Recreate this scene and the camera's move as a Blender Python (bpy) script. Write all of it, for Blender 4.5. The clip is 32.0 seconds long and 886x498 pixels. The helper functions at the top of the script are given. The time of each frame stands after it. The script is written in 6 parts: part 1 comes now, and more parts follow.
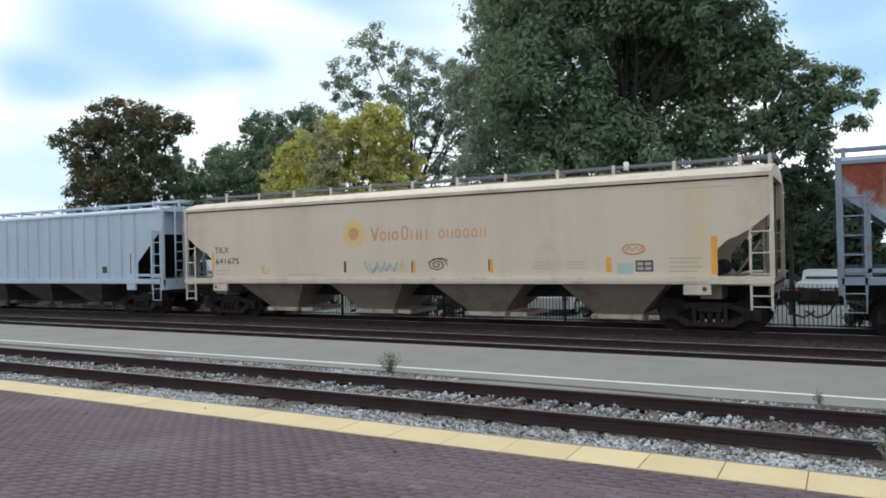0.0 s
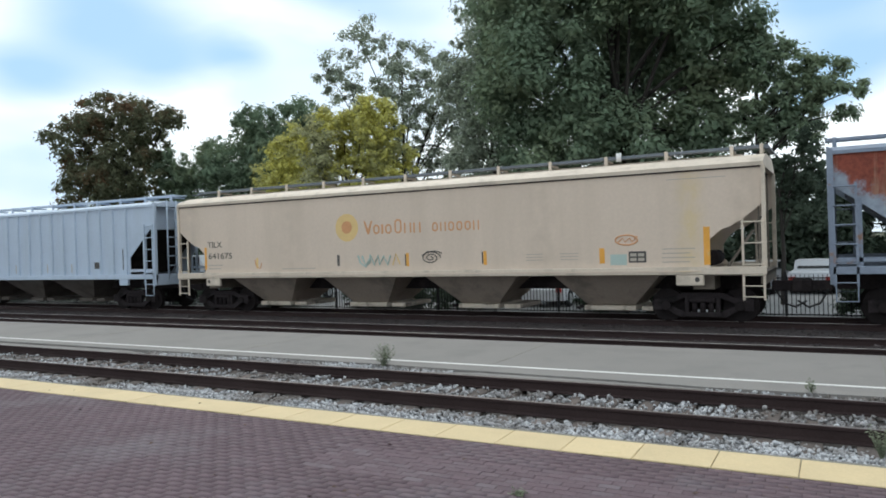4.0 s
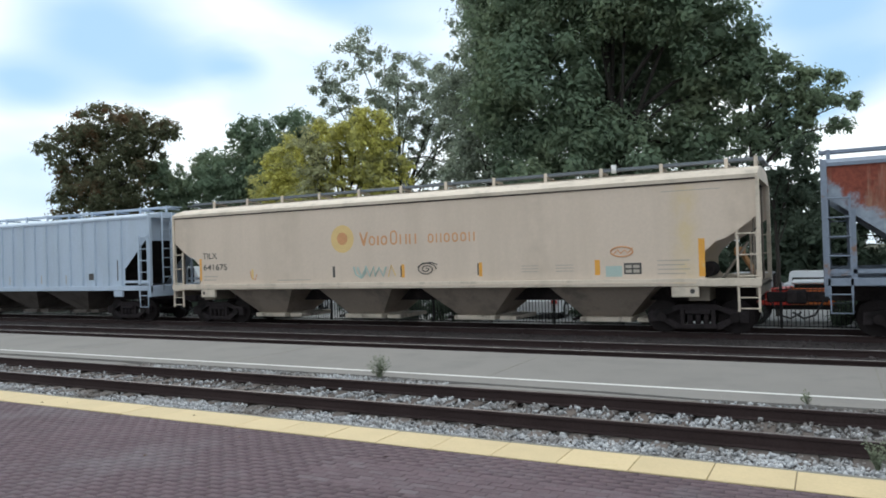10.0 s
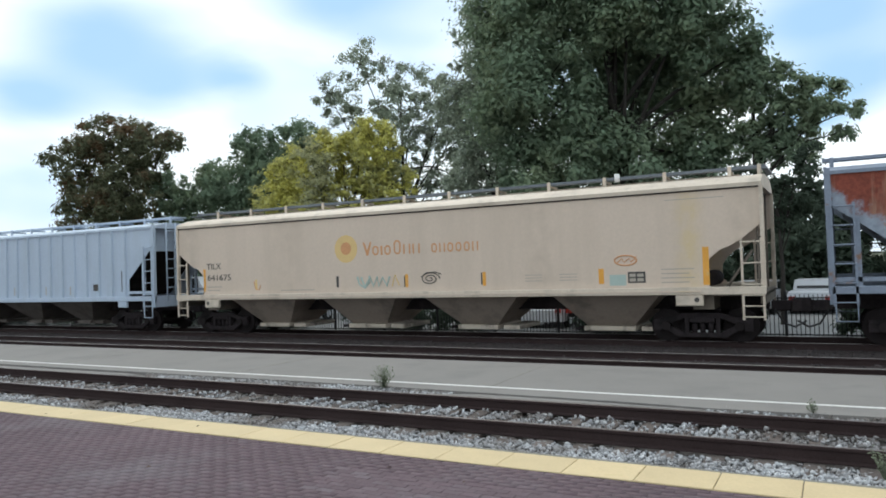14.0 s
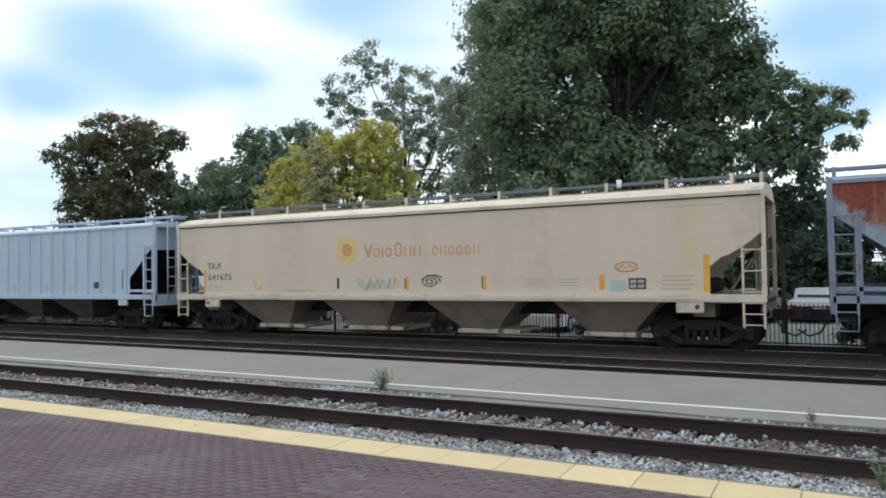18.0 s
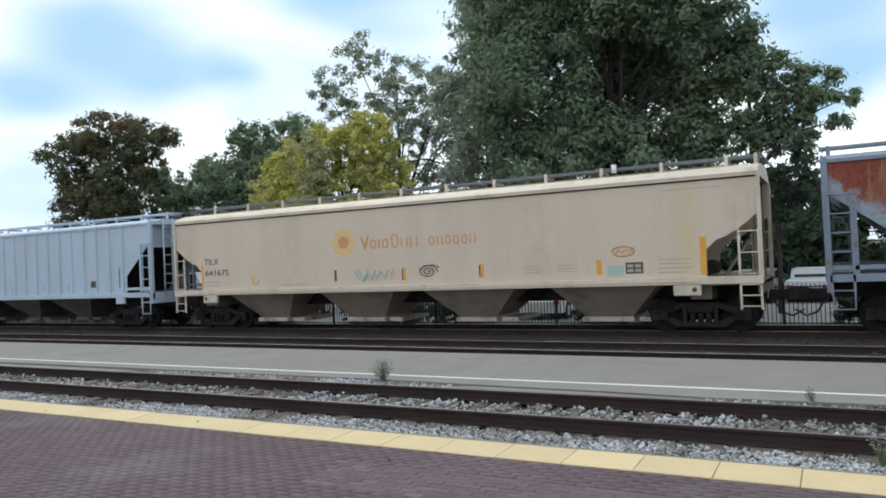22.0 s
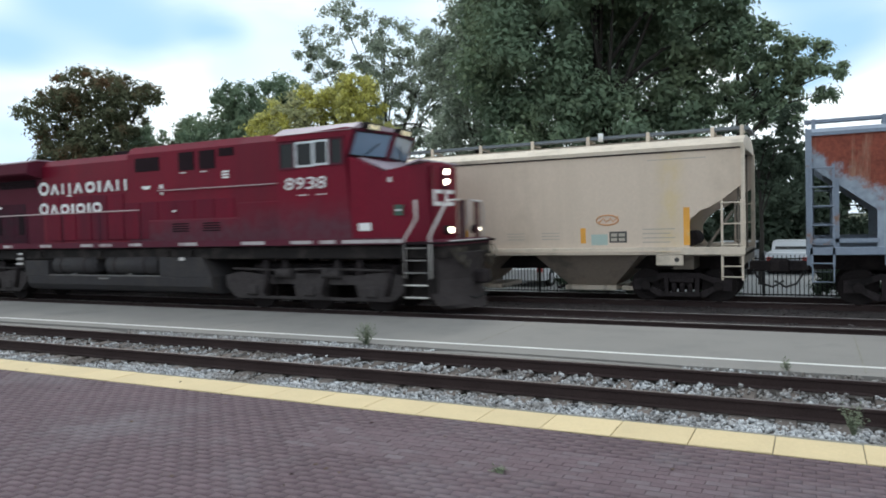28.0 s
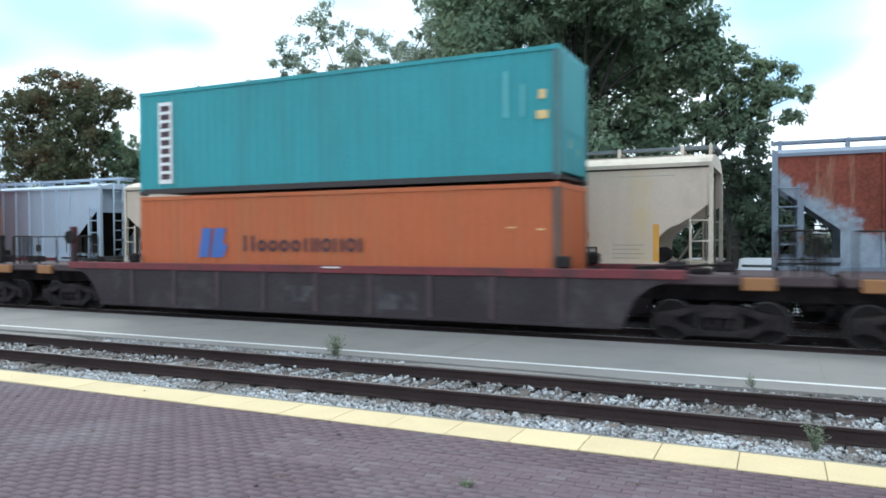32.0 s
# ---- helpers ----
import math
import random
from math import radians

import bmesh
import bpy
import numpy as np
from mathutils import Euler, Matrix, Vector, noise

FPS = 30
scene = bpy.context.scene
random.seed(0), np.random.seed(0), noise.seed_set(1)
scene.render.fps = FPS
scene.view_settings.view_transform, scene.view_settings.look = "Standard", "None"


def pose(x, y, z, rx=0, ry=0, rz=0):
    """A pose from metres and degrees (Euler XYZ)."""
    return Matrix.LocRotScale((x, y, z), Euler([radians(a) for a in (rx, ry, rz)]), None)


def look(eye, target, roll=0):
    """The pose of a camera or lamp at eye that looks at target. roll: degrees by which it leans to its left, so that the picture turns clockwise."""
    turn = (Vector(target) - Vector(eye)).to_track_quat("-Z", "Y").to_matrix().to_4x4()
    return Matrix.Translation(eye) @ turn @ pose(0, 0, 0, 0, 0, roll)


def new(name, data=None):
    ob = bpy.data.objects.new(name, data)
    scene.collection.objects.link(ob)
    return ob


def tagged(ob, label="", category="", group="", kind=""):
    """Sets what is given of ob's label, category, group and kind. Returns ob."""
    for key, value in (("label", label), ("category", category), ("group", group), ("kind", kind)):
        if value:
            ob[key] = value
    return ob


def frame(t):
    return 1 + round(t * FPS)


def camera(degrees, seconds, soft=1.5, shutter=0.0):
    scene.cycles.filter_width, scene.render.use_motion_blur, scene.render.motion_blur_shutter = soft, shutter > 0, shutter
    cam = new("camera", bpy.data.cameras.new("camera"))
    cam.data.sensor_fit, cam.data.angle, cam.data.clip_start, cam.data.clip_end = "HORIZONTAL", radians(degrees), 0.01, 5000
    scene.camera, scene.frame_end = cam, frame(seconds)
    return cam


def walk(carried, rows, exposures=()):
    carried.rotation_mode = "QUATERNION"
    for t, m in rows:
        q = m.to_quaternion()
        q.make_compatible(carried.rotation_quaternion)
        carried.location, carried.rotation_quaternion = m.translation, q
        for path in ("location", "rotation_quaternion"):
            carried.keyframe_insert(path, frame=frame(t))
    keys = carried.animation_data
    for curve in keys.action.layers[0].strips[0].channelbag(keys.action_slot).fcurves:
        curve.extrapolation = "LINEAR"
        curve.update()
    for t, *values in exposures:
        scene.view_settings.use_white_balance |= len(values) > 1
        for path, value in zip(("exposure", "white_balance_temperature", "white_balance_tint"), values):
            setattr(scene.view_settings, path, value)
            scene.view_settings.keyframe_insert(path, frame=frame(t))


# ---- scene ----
# Metres. x runs along the tracks, y away from the viewer, z up from the railheads.
# ---- camera: held by hand on the brick platform, turning a little ----
cam = camera(62.75, 32.0, soft=1.8, shutter=0.35)
EYE = (0.0, 0.0, 2.18)
# seconds, pitch, roll, yaw
TURNS = [
    (0.0, 0.235, 1.294, 28.990),
    (0.5, 0.165, 1.421, 28.834),
    (1.0, 0.034, 1.205, 28.573),
    (1.5, -0.494, 1.158, 28.744),
    (2.0, -1.044, 1.148, 28.970),
    (2.5, -1.029, 1.341, 29.147),
    (3.0, -1.005, 1.445, 29.271),
    (3.5, -0.585, 1.622, 28.907),
    (5.5, -0.167, 1.799, 27.892),
    (6.0, 0.169, 1.871, 27.931),
    (6.5, 0.673, 1.567, 28.171),
    (7.0, 0.797, 1.667, 28.183),
    (7.5, 0.758, 1.483, 28.174),
    (8.0, 0.605, 1.469, 28.057),
    (8.5, 0.631, 1.485, 28.008),
    (9.0, 0.621, 1.649, 27.881),
    (9.5, 0.461, 1.889, 27.931),
    (10.0, 0.543, 1.746, 28.122),
    (10.5, 0.760, 1.652, 28.147),
    (11.0, 1.098, 1.222, 28.212),
    (11.5, 1.268, 1.288, 28.074),
    (12.0, 1.326, 1.041, 27.857),
    (12.5, 1.183, 1.118, 28.526),
    (13.0, 1.192, 1.123, 28.821),
    (13.5, 1.156, 2.099, 28.438),
    (14.0, 1.302, 1.968, 28.406),
    (14.5, 1.182, 1.927, 28.674),
    (16.5, 1.559, 1.859, 29.173),
    (17.0, 1.407, 1.578, 29.273),
    (17.5, 1.336, 1.424, 28.750),
    (18.0, 1.549, 1.047, 28.462),
    (18.5, 0.581, 0.939, 28.708),
    (19.0, 0.381, 1.467, 28.627),
    (19.5, 0.107, 2.058, 28.744),
    (20.0, 0.092, 2.508, 28.620),
    (20.5, 0.376, 2.508, 28.532),
    (21.0, 0.318, 2.395, 28.494),
    (21.5, 0.516, 2.501, 28.291),
    (22.0, 0.726, 2.620, 28.231),
    (22.5, 0.829, 2.411, 27.891),
    (23.0, 0.741, 2.198, 27.543),
    (23.5, 0.460, 2.006, 27.025),
    (24.0, 0.449, 1.600, 27.384),
    (24.5, 0.242, 1.619, 27.701),
    (26.5, -0.218, 1.716, 27.445),
    (27.0, -2.139, 1.347, 27.973),
    (27.5, -2.421, 1.573, 27.429),
    (28.0, -2.018, 1.530, 27.045),
    (28.5, -2.409, 0.763, 27.162),
    (29.0, -0.501, 0.531, 26.037),
    (29.5, -0.754, 0.148, 25.485),
    (30.0, -1.195, 0.073, 25.918),
    (30.5, -1.199, 0.011, 25.765),
    (31.0, -1.168, 0.062, 25.130),
    (31.5, -1.120, 0.059, 24.965),
    (32.0, -1.107, 0.357, 24.860),
]
# stops, kelvin, tint
EXPOSURES = [(0, 0.0, 6400, 7), (26.5, 0.0, 6400, 7), (28.0, 0.06, 6300, 6), (28.6, 0.2, 6250, 6), (29.0, 0.46, 6200, 7), (30.5, 0.51, 6150, 7), (32.0, 0.56, 5900, 3)]
walk(cam, [(t, pose(*EYE, 90 + p, r, w)) for t, p, r, w in TURNS], EXPOSURES)

# ---- sky and sun ----
SUN_TURN, SUN_HEIGHT = 40.0, 48.0     # degrees left of straight across the tracks, and up


def nodes_of(owner):
    owner.use_nodes = True
    tree = owner.node_tree
    tree.nodes.clear()

    def add(kind, **values):
        n = tree.nodes.new(kind)
        for key, value in values.items():
            if key in n.inputs:
                n.inputs[key].default_value = value
        return n

    def link(a, b):
        tree.links.new(a, b)
    return tree, add, link


def ramp(add, stops):
    n = add("ShaderNodeValToRGB")
    el = n.color_ramp.elements
    while len(el) < len(stops):
        el.new(0.5)
    for e, (at, c) in zip(el, stops):
        e.position = at
        e.color = (*c, 1.0) if isinstance(c, tuple) else (c, c, c, 1.0)
    return n


world = bpy.data.worlds.new("sky")
scene.world = world
tree, add, link = nodes_of(world)
sky = add("ShaderNodeTexSky")
sky.sky_type, sky.sun_disc = "NISHITA", False
sky.sun_elevation, sky.sun_rotation = radians(SUN_HEIGHT), radians(-SUN_TURN)
sky.air_density, sky.dust_density = 1.2, 0.6
coords = add("ShaderNodeTexCoord")
place = add("ShaderNodeMapping", Scale=(1.0, 1.0, 2.6), Location=(0.35, 0.1, 0.9))
link(coords.outputs["Generated"], place.inputs["Vector"])
puffs = add("ShaderNodeTexNoise", Scale=3.2, Detail=4.0, Roughness=0.5, Distortion=0.25)
link(place.outputs["Vector"], puffs.inputs["Vector"])
cover = ramp(add, [(0.34, 0.6), (0.46, 0.9), (0.56, 1.0)])
link(puffs.outputs["Fac"], cover.inputs["Fac"])
shade = add("ShaderNodeTexNoise", Scale=2.1, Detail=3.0, Roughness=0.5)
link(place.outputs["Vector"], shade.inputs["Vector"])
tone = ramp(add, [(0.36, (7.6, 9.4, 11.6)), (0.47, (11.0, 11.8, 12.4)), (0.58, (12.9, 13.2, 13.4))])
link(shade.outputs["Fac"], tone.inputs["Fac"])
blend = add("ShaderNodeMix")
blend.data_type = "RGBA"
# soft openings in the cloud: direction and size
OPENINGS = [((-0.765, 0.580, 0.278), 0.078),
            ((-0.735, 0.632, 0.250), 0.045),
            ((-0.680, 0.686, 0.257), 0.03),
            ((0.008, 0.961, 0.275), 0.085),
            ((0.03, 0.976, 0.205), 0.06),
            ((-0.02, 0.985, 0.17), 0.04),
            ((-0.818, 0.526, 0.224), 0.05),
            ((-0.535, 0.767, 0.355), 0.09)]
ragged = add("ShaderNodeVectorMath")
ragged.operation = "MULTIPLY_ADD"
ragged.inputs[1].default_value = (0.07, 0.07, 0.07)
link(puffs.outputs["Color"], ragged.inputs[0])
link(coords.outputs["Generated"], ragged.inputs[2])
clear = None
for way, size in OPENINGS:
    gone = add("ShaderNodeVectorMath")
    gone.operation = "SUBTRACT"
    gone.inputs[1].default_value = [c + 0.035 for c in way]
    link(ragged.outputs[0], gone.inputs[0])
    flat = add("ShaderNodeVectorMath")
    flat.operation = "MULTIPLY"
    flat.inputs[1].default_value = (1.0, 1.0, 1.9)
    link(gone.outputs[0], flat.inputs[0])
    length = add("ShaderNodeVectorMath")
    length.operation = "LENGTH"
    link(flat.outputs[0], length.inputs[0])
    soft_edge = add("ShaderNodeMapRange")
    soft_edge.interpolation_type = "SMOOTHSTEP"
    for key, value in (("From Min", size * 0.3), ("From Max", size * 2.1), ("To Min", 0.0), ("To Max", 1.0)):
        soft_edge.inputs[key].default_value = value
    link(length.outputs["Value"], soft_edge.inputs["Value"])
    if clear is None:
        clear = soft_edge.outputs[0]
    else:
        least = add("ShaderNodeMath")
        least.operation = "MULTIPLY"
        link(clear, least.inputs[0])
        link(soft_edge.outputs[0], least.inputs[1])
        clear = least.outputs[0]
thin = add("ShaderNodeMath")
thin.operation = "MULTIPLY"
link(clear, thin.inputs[0])
link(cover.outputs["Color"], thin.inputs[1])
link(thin.outputs[0], blend.inputs["Factor"])
haze = add("ShaderNodeMix")
haze.data_type = "RGBA"
haze.inputs["Factor"].default_value = 0.75
link(sky.outputs["Color"], haze.inputs[6])
haze.inputs[7].default_value = (5.0, 7.8, 11.0, 1.0)
link(haze.outputs[2], blend.inputs[6])
link(tone.outputs["Color"], blend.inputs[7])
ground_glow = add("ShaderNodeBackground", Strength=0.1)
link(blend.outputs[2], ground_glow.inputs["Color"])
link(ground_glow.outputs["Background"], add("ShaderNodeOutputWorld").inputs["Surface"])

sun = new("sun", bpy.data.lights.new("sun", "SUN"))
sun.data.energy, sun.data.angle, sun.data.color = 1.0, radians(14), (1.0, 0.96, 0.9)
a, e = radians(SUN_TURN), radians(SUN_HEIGHT)
sun.matrix_world = look((-math.sin(a) * math.cos(e) * 60, math.cos(a) * math.cos(e) * 60, math.sin(e) * 60), (0, 0, 0))

# ---- materials ----


def material(name, base, rough=0.7, metal=0.0, var=0.2, scales=(1.2, 30.0), bump=0.15, bump_scale=None, dirt=None,
             dirt_at=(0.5, 0.7), dirt_scale=2.0, streak=False, spread=0.0, glow=None, leaf=0.0, island=0.0, stretch=(1, 1, 1), dist=0.004, spec=0.4):
    """Paint, metal, stone and so on: two scales of variation, stains of their own shape, fine relief."""
    m = bpy.data.materials.new(name)
    tree, add, link = nodes_of(m)
    co = add("ShaderNodeTexCoord")
    at = add("ShaderNodeMapping", Scale=stretch)
    link(co.outputs["Object"], at.inputs["Vector"])
    info = add("ShaderNodeObjectInfo")
    many = add("ShaderNodeVectorMath")
    many.operation = "ADD"
    link(at.outputs["Vector"], many.inputs[0])
    if spread:
        far = add("ShaderNodeMath")
        far.operation = "MULTIPLY"
        far.inputs[1].default_value = 90.0
        link(info.outputs["Random"], far.inputs[0])
        link(far.outputs[0], many.inputs[1])
    coarse = add("ShaderNodeTexNoise", Scale=scales[0], Detail=5.0, Roughness=0.6)
    fine = add("ShaderNodeTexNoise", Scale=scales[1], Detail=4.0, Roughness=0.6)
    link(many.outputs[0], coarse.inputs["Vector"])
    link(many.outputs[0], fine.inputs["Vector"])
    both = add("ShaderNodeMath")
    both.operation = "ADD"
    link(coarse.outputs["Fac"], both.inputs[0])
    link(fine.outputs["Fac"], both.inputs[1])
    value = both.outputs[0]
    if spread:
        rnd = add("ShaderNodeMath")
        rnd.operation = "MULTIPLY_ADD"
        rnd.inputs[1].default_value = spread
        link(info.outputs["Random"], rnd.inputs[0])
        link(value, rnd.inputs[2])
        less = add("ShaderNodeMath")
        less.operation = "SUBTRACT"
        less.inputs[1].default_value = spread / 2
        link(rnd.outputs[0], less.inputs[0])
        value = less.outputs[0]
    island = island or leaf
    if island:
        geo = add("ShaderNodeNewGeometry")
        rnd = add("ShaderNodeMath")
        rnd.operation = "MULTIPLY_ADD"
        rnd.inputs[1].default_value = island
        link(geo.outputs["Random Per Island"], rnd.inputs[0])
        link(value, rnd.inputs[2])
        less = add("ShaderNodeMath")
        less.operation = "SUBTRACT"
        less.inputs[1].default_value = island / 2
        link(rnd.outputs[0], less.inputs[0])
        value = less.outputs[0]
    half = add("ShaderNodeMath")
    half.operation = "MULTIPLY"
    half.inputs[1].default_value = 0.5
    link(value, half.inputs[0])
    tones = [tuple(min(1.0, c * k) for c in base) for k in (1 - var, 1.0, 1 + var)]
    colour = ramp(add, [(0.3, tones[0]), (0.5, tones[1]), (0.7, tones[2])])
    link(half.outputs[0], colour.inputs["Fac"])
    result = colour.outputs["Color"]
    if dirt:
        spots = add("ShaderNodeTexNoise", Scale=dirt_scale, Detail=7.0, Roughness=0.65)
        if streak:
            run = add("ShaderNodeMapping", Scale=(1.0, 1.0, 0.12))
            link(many.outputs[0], run.inputs["Vector"])
            link(run.outputs["Vector"], spots.inputs["Vector"])
        else:
            link(many.outputs[0], spots.inputs["Vector"])
        where = ramp(add, [(dirt_at[0], 0.0), (dirt_at[1], 1.0)])
        link(spots.outputs["Fac"], where.inputs["Fac"])
        mix = add("ShaderNodeMix")
        mix.data_type = "RGBA"
        link(where.outputs["Color"], mix.inputs["Factor"])
        link(result, mix.inputs[6])
        mix.inputs[7].default_value = (*dirt, 1.0)
        result = mix.outputs[2]
    shader = add("ShaderNodeBsdfPrincipled", Roughness=rough, Metallic=metal)
    shader.inputs["Specular IOR Level"].default_value = spec
    link(result, shader.inputs["Base Color"])
    if bump:
        rough_up = add("ShaderNodeTexNoise", Scale=bump_scale or scales[1], Detail=4.0)
        link(many.outputs[0], rough_up.inputs["Vector"])
        lift = add("ShaderNodeBump", Strength=bump, Distance=dist)
        link(rough_up.outputs["Fac"], lift.inputs["Height"])
        link(lift.outputs["Normal"], shader.inputs["Normal"])
    if glow:
        shader.inputs["Emission Color"].default_value = (*glow[0], 1.0)
        shader.inputs["Emission Strength"].default_value = glow[1]
    out = add("ShaderNodeOutputMaterial")
    if leaf:
        thin = add("ShaderNodeBsdfTranslucent")
        link(result, thin.inputs["Color"])
        mixed = add("ShaderNodeMixShader", Fac=0.42)
        link(shader.outputs[0], mixed.inputs[1])
        link(thin.outputs[0], mixed.inputs[2])
        link(mixed.outputs[0], out.inputs["Surface"])
    else:
        link(shader.outputs[0], out.inputs["Surface"])
    return m


M = {}
M["earth"] = material("earth_and_grass", (0.07, 0.075, 0.04), 0.95, var=0.4, scales=(0.3, 8), bump=0.5)
M["asphalt"] = material("pale_lot_paving", (0.19, 0.19, 0.187), 0.9, var=0.25, scales=(0.4, 60), bump=0.3)
M["mortar"] = material("paver_joint", (0.112, 0.080, 0.088), 0.95, var=0.3, scales=(1.5, 40), bump=0.3)
M["brick"] = material("brick_paver", (0.115, 0.078, 0.089), 0.85, var=0.25, scales=(0.5, 25), bump=0.3, spread=0.28, dirt=(0.17, 0.145, 0.157), dirt_at=(0.5, 0.75), dirt_scale=0.6)
M["bricks"] = material("brick_pavers", (0.115, 0.078, 0.089), 0.85, var=0.25, scales=(0.5, 25), bump=0.3, island=0.28, dirt=(0.17, 0.145, 0.157), dirt_at=(0.5, 0.75), dirt_scale=0.6)
M["yellow_tile"] = material("yellow_platform_tile", (0.59, 0.465, 0.27), 0.75, var=0.12, scales=(1.5, 40), bump=0.3, spread=0.25, dirt=(0.5, 0.4, 0.2), dirt_at=(0.62, 0.8), dirt_scale=3)
M["kerb"] = material("kerb_concrete", (0.2, 0.19, 0.16), 0.9, var=0.3, scales=(2, 40), bump=0.3)
M["concrete"] = material("platform_concrete", (0.214, 0.201, 0.187), 0.9, var=0.12, scales=(0.35, 50), bump=0.25, dirt=(0.175, 0.166, 0.156), dirt_at=(0.5, 0.75), dirt_scale=0.8)
M["white_line"] = material("white_line_paint", (0.64, 0.63, 0.60), 0.7, var=0.12, scales=(1.5, 30), bump=0.2, dirt=(0.4, 0.4, 0.39), dirt_at=(0.6, 0.75), dirt_scale=6)
M["stone"] = material("ballast_stone", (0.385, 0.39, 0.40), 0.9, var=0.45, scales=(0.8, 18), bump=0.3, island=1.0, dirt=(0.17, 0.15, 0.135), dirt_at=(0.46, 0.62), dirt_scale=0.7)
M["dark_stone"] = material("oiled_ballast_stone", (0.058, 0.047, 0.046), 0.9, var=0.4, scales=(0.6, 18), bump=0.3, island=0.9)
M["bed"] = material("ballast_bed", (0.085, 0.074, 0.068), 0.95, var=0.45, scales=(1.5, 26), bump=1.0, dist=0.03)
M["dark_bed"] = material("dark_ballast_bed", (0.042, 0.034, 0.033), 0.95, var=0.45, scales=(1.2, 22), bump=1.0, dist=0.03)
M["rail"] = material("rusted_rail", (0.041, 0.028, 0.027), 0.8, 0.0, spec=0.1, var=0.35, scales=(1.2, 40), bump=0.2)
M["rail_top"] = material("worn_railhead", (0.22, 0.19, 0.18), 0.45, 0.8, var=0.25, scales=(1.0, 40), bump=0.1)
M["rail_used"] = material("polished_railhead", (0.42, 0.39, 0.37), 0.5, 0.4, var=0.2, scales=(1.0, 40), bump=0.05)
M["tie"] = material("wooden_sleeper", (0.11, 0.09, 0.08), 0.95, var=0.4, scales=(1.5, 22), bump=0.6, spread=0.5, stretch=(6, 1, 6))
M["iron"] = material("black_iron", (0.02, 0.02, 0.022), 0.6, 0.2, var=0.3)
M["grime"] = material("grimy_running_gear", (0.030, 0.025, 0.026), 0.95, spec=0.05, var=0.4, scales=(2, 25), bump=0.4, dirt=(0.05, 0.042, 0.04), dirt_at=(0.5, 0.7))
M["wheel"] = material("steel_wheel", (0.024, 0.020, 0.02), 0.9, 0.0, var=0.3, scales=(3, 30), spec=0.06)
M["truck_dust"] = material("dusty_truck_casting", (0.058, 0.051, 0.051), 0.95, var=0.45, scales=(1.6, 20), bump=0.4, dirt=(0.022, 0.019, 0.019), dirt_at=(0.5, 0.66), dirt_scale=1.6, spec=0.05)
M["truck_dark"] = material("oily_truck_casting", (0.036, 0.030, 0.031), 0.95, var=0.45, scales=(1.6, 20), bump=0.4, dirt=(0.018, 0.016, 0.016), dirt_at=(0.5, 0.66), dirt_scale=1.6, spec=0.05)
M["plough"] = material("dusty_plough_paint", (0.052, 0.045, 0.045), 0.9, var=0.4, scales=(1.6, 14), bump=0.3, dirt=(0.035, 0.03, 0.03), dirt_at=(0.5, 0.68), dirt_scale=1.6, spec=0.08)
M["step_grey"] = material("worn_step_edge", (0.16, 0.15, 0.145), 0.8, var=0.3)
M["tread"] = material("worn_wheel_tread", (0.085, 0.078, 0.075), 0.5, 0.5, var=0.2)
M["cream"] = material("cream_paint", (0.635, 0.52, 0.42), 0.6, var=0.07, scales=(0.35, 12), bump=0.06, dirt=(0.55, 0.45, 0.355), dirt_at=(0.48, 0.8), dirt_scale=0.9, streak=True)
# Darker cream for the end and underframe parts.
M["cream_dull"] = material("dark_cream_paint", (0.20, 0.168, 0.135), 0.8, var=0.2, scales=(0.8, 14), bump=0.1, dirt=(0.13, 0.11, 0.09), dirt_at=(0.45, 0.7), dirt_scale=1.2)
# Cream of the discharge bays, less than half as bright as the sides.
M["bay_cream"] = material("dull_cream_hopper_paint", (0.272, 0.218, 0.178), 0.8, var=0.15, scales=(0.8, 14), bump=0.1, dirt=(0.17, 0.14, 0.115), dirt_at=(0.5, 0.68), dirt_scale=1.3)
M["cream_gate"] = material("worn_cream_gate", (0.5, 0.43, 0.35), 0.75, var=0.2, scales=(1.5, 14), bump=0.1, dirt=(0.2, 0.17, 0.14), dirt_at=(0.52, 0.64), dirt_scale=2.2)
# Slope sheets behind the cut-outs: their shade is in the colour, along with dirt.
M["cavity"] = material("shaded_dirty_slope_sheet", (0.028, 0.024, 0.021), 0.9, var=0.3, dirt=(0.05, 0.043, 0.038), dirt_at=(0.5, 0.7), spec=0.08)
M["cream_light"] = material("cream_roof_paint", (0.62, 0.53, 0.43), 0.65, var=0.12, scales=(0.5, 14), bump=0.1, dirt=(0.42, 0.36, 0.29), dirt_at=(0.5, 0.72), dirt_scale=1.5)
M["grey"] = material("blue_grey_paint", (0.445, 0.52, 0.62), 0.6, var=0.08, scales=(0.5, 14), bump=0.06, dirt=(0.38, 0.44, 0.51), dirt_at=(0.5, 0.78), dirt_scale=1.2, streak=True)
# Dark brown-grey for the ribbed hoppers' bays and end platforms.
M["grey_brown"] = material("dark_brown_grey_paint", (0.10, 0.083, 0.072), 0.8, var=0.3, scales=(0.8, 14), bump=0.2, dirt=(0.06, 0.048, 0.042), dirt_at=(0.45, 0.7))
M["peel"] = material("peeled_blue_grey_paint", (0.21, 0.245, 0.305), 0.75, var=0.2, scales=(0.9, 14), bump=0.2, dirt=(0.25, 0.15, 0.11), dirt_at=(0.64, 0.72), dirt_scale=1.6)


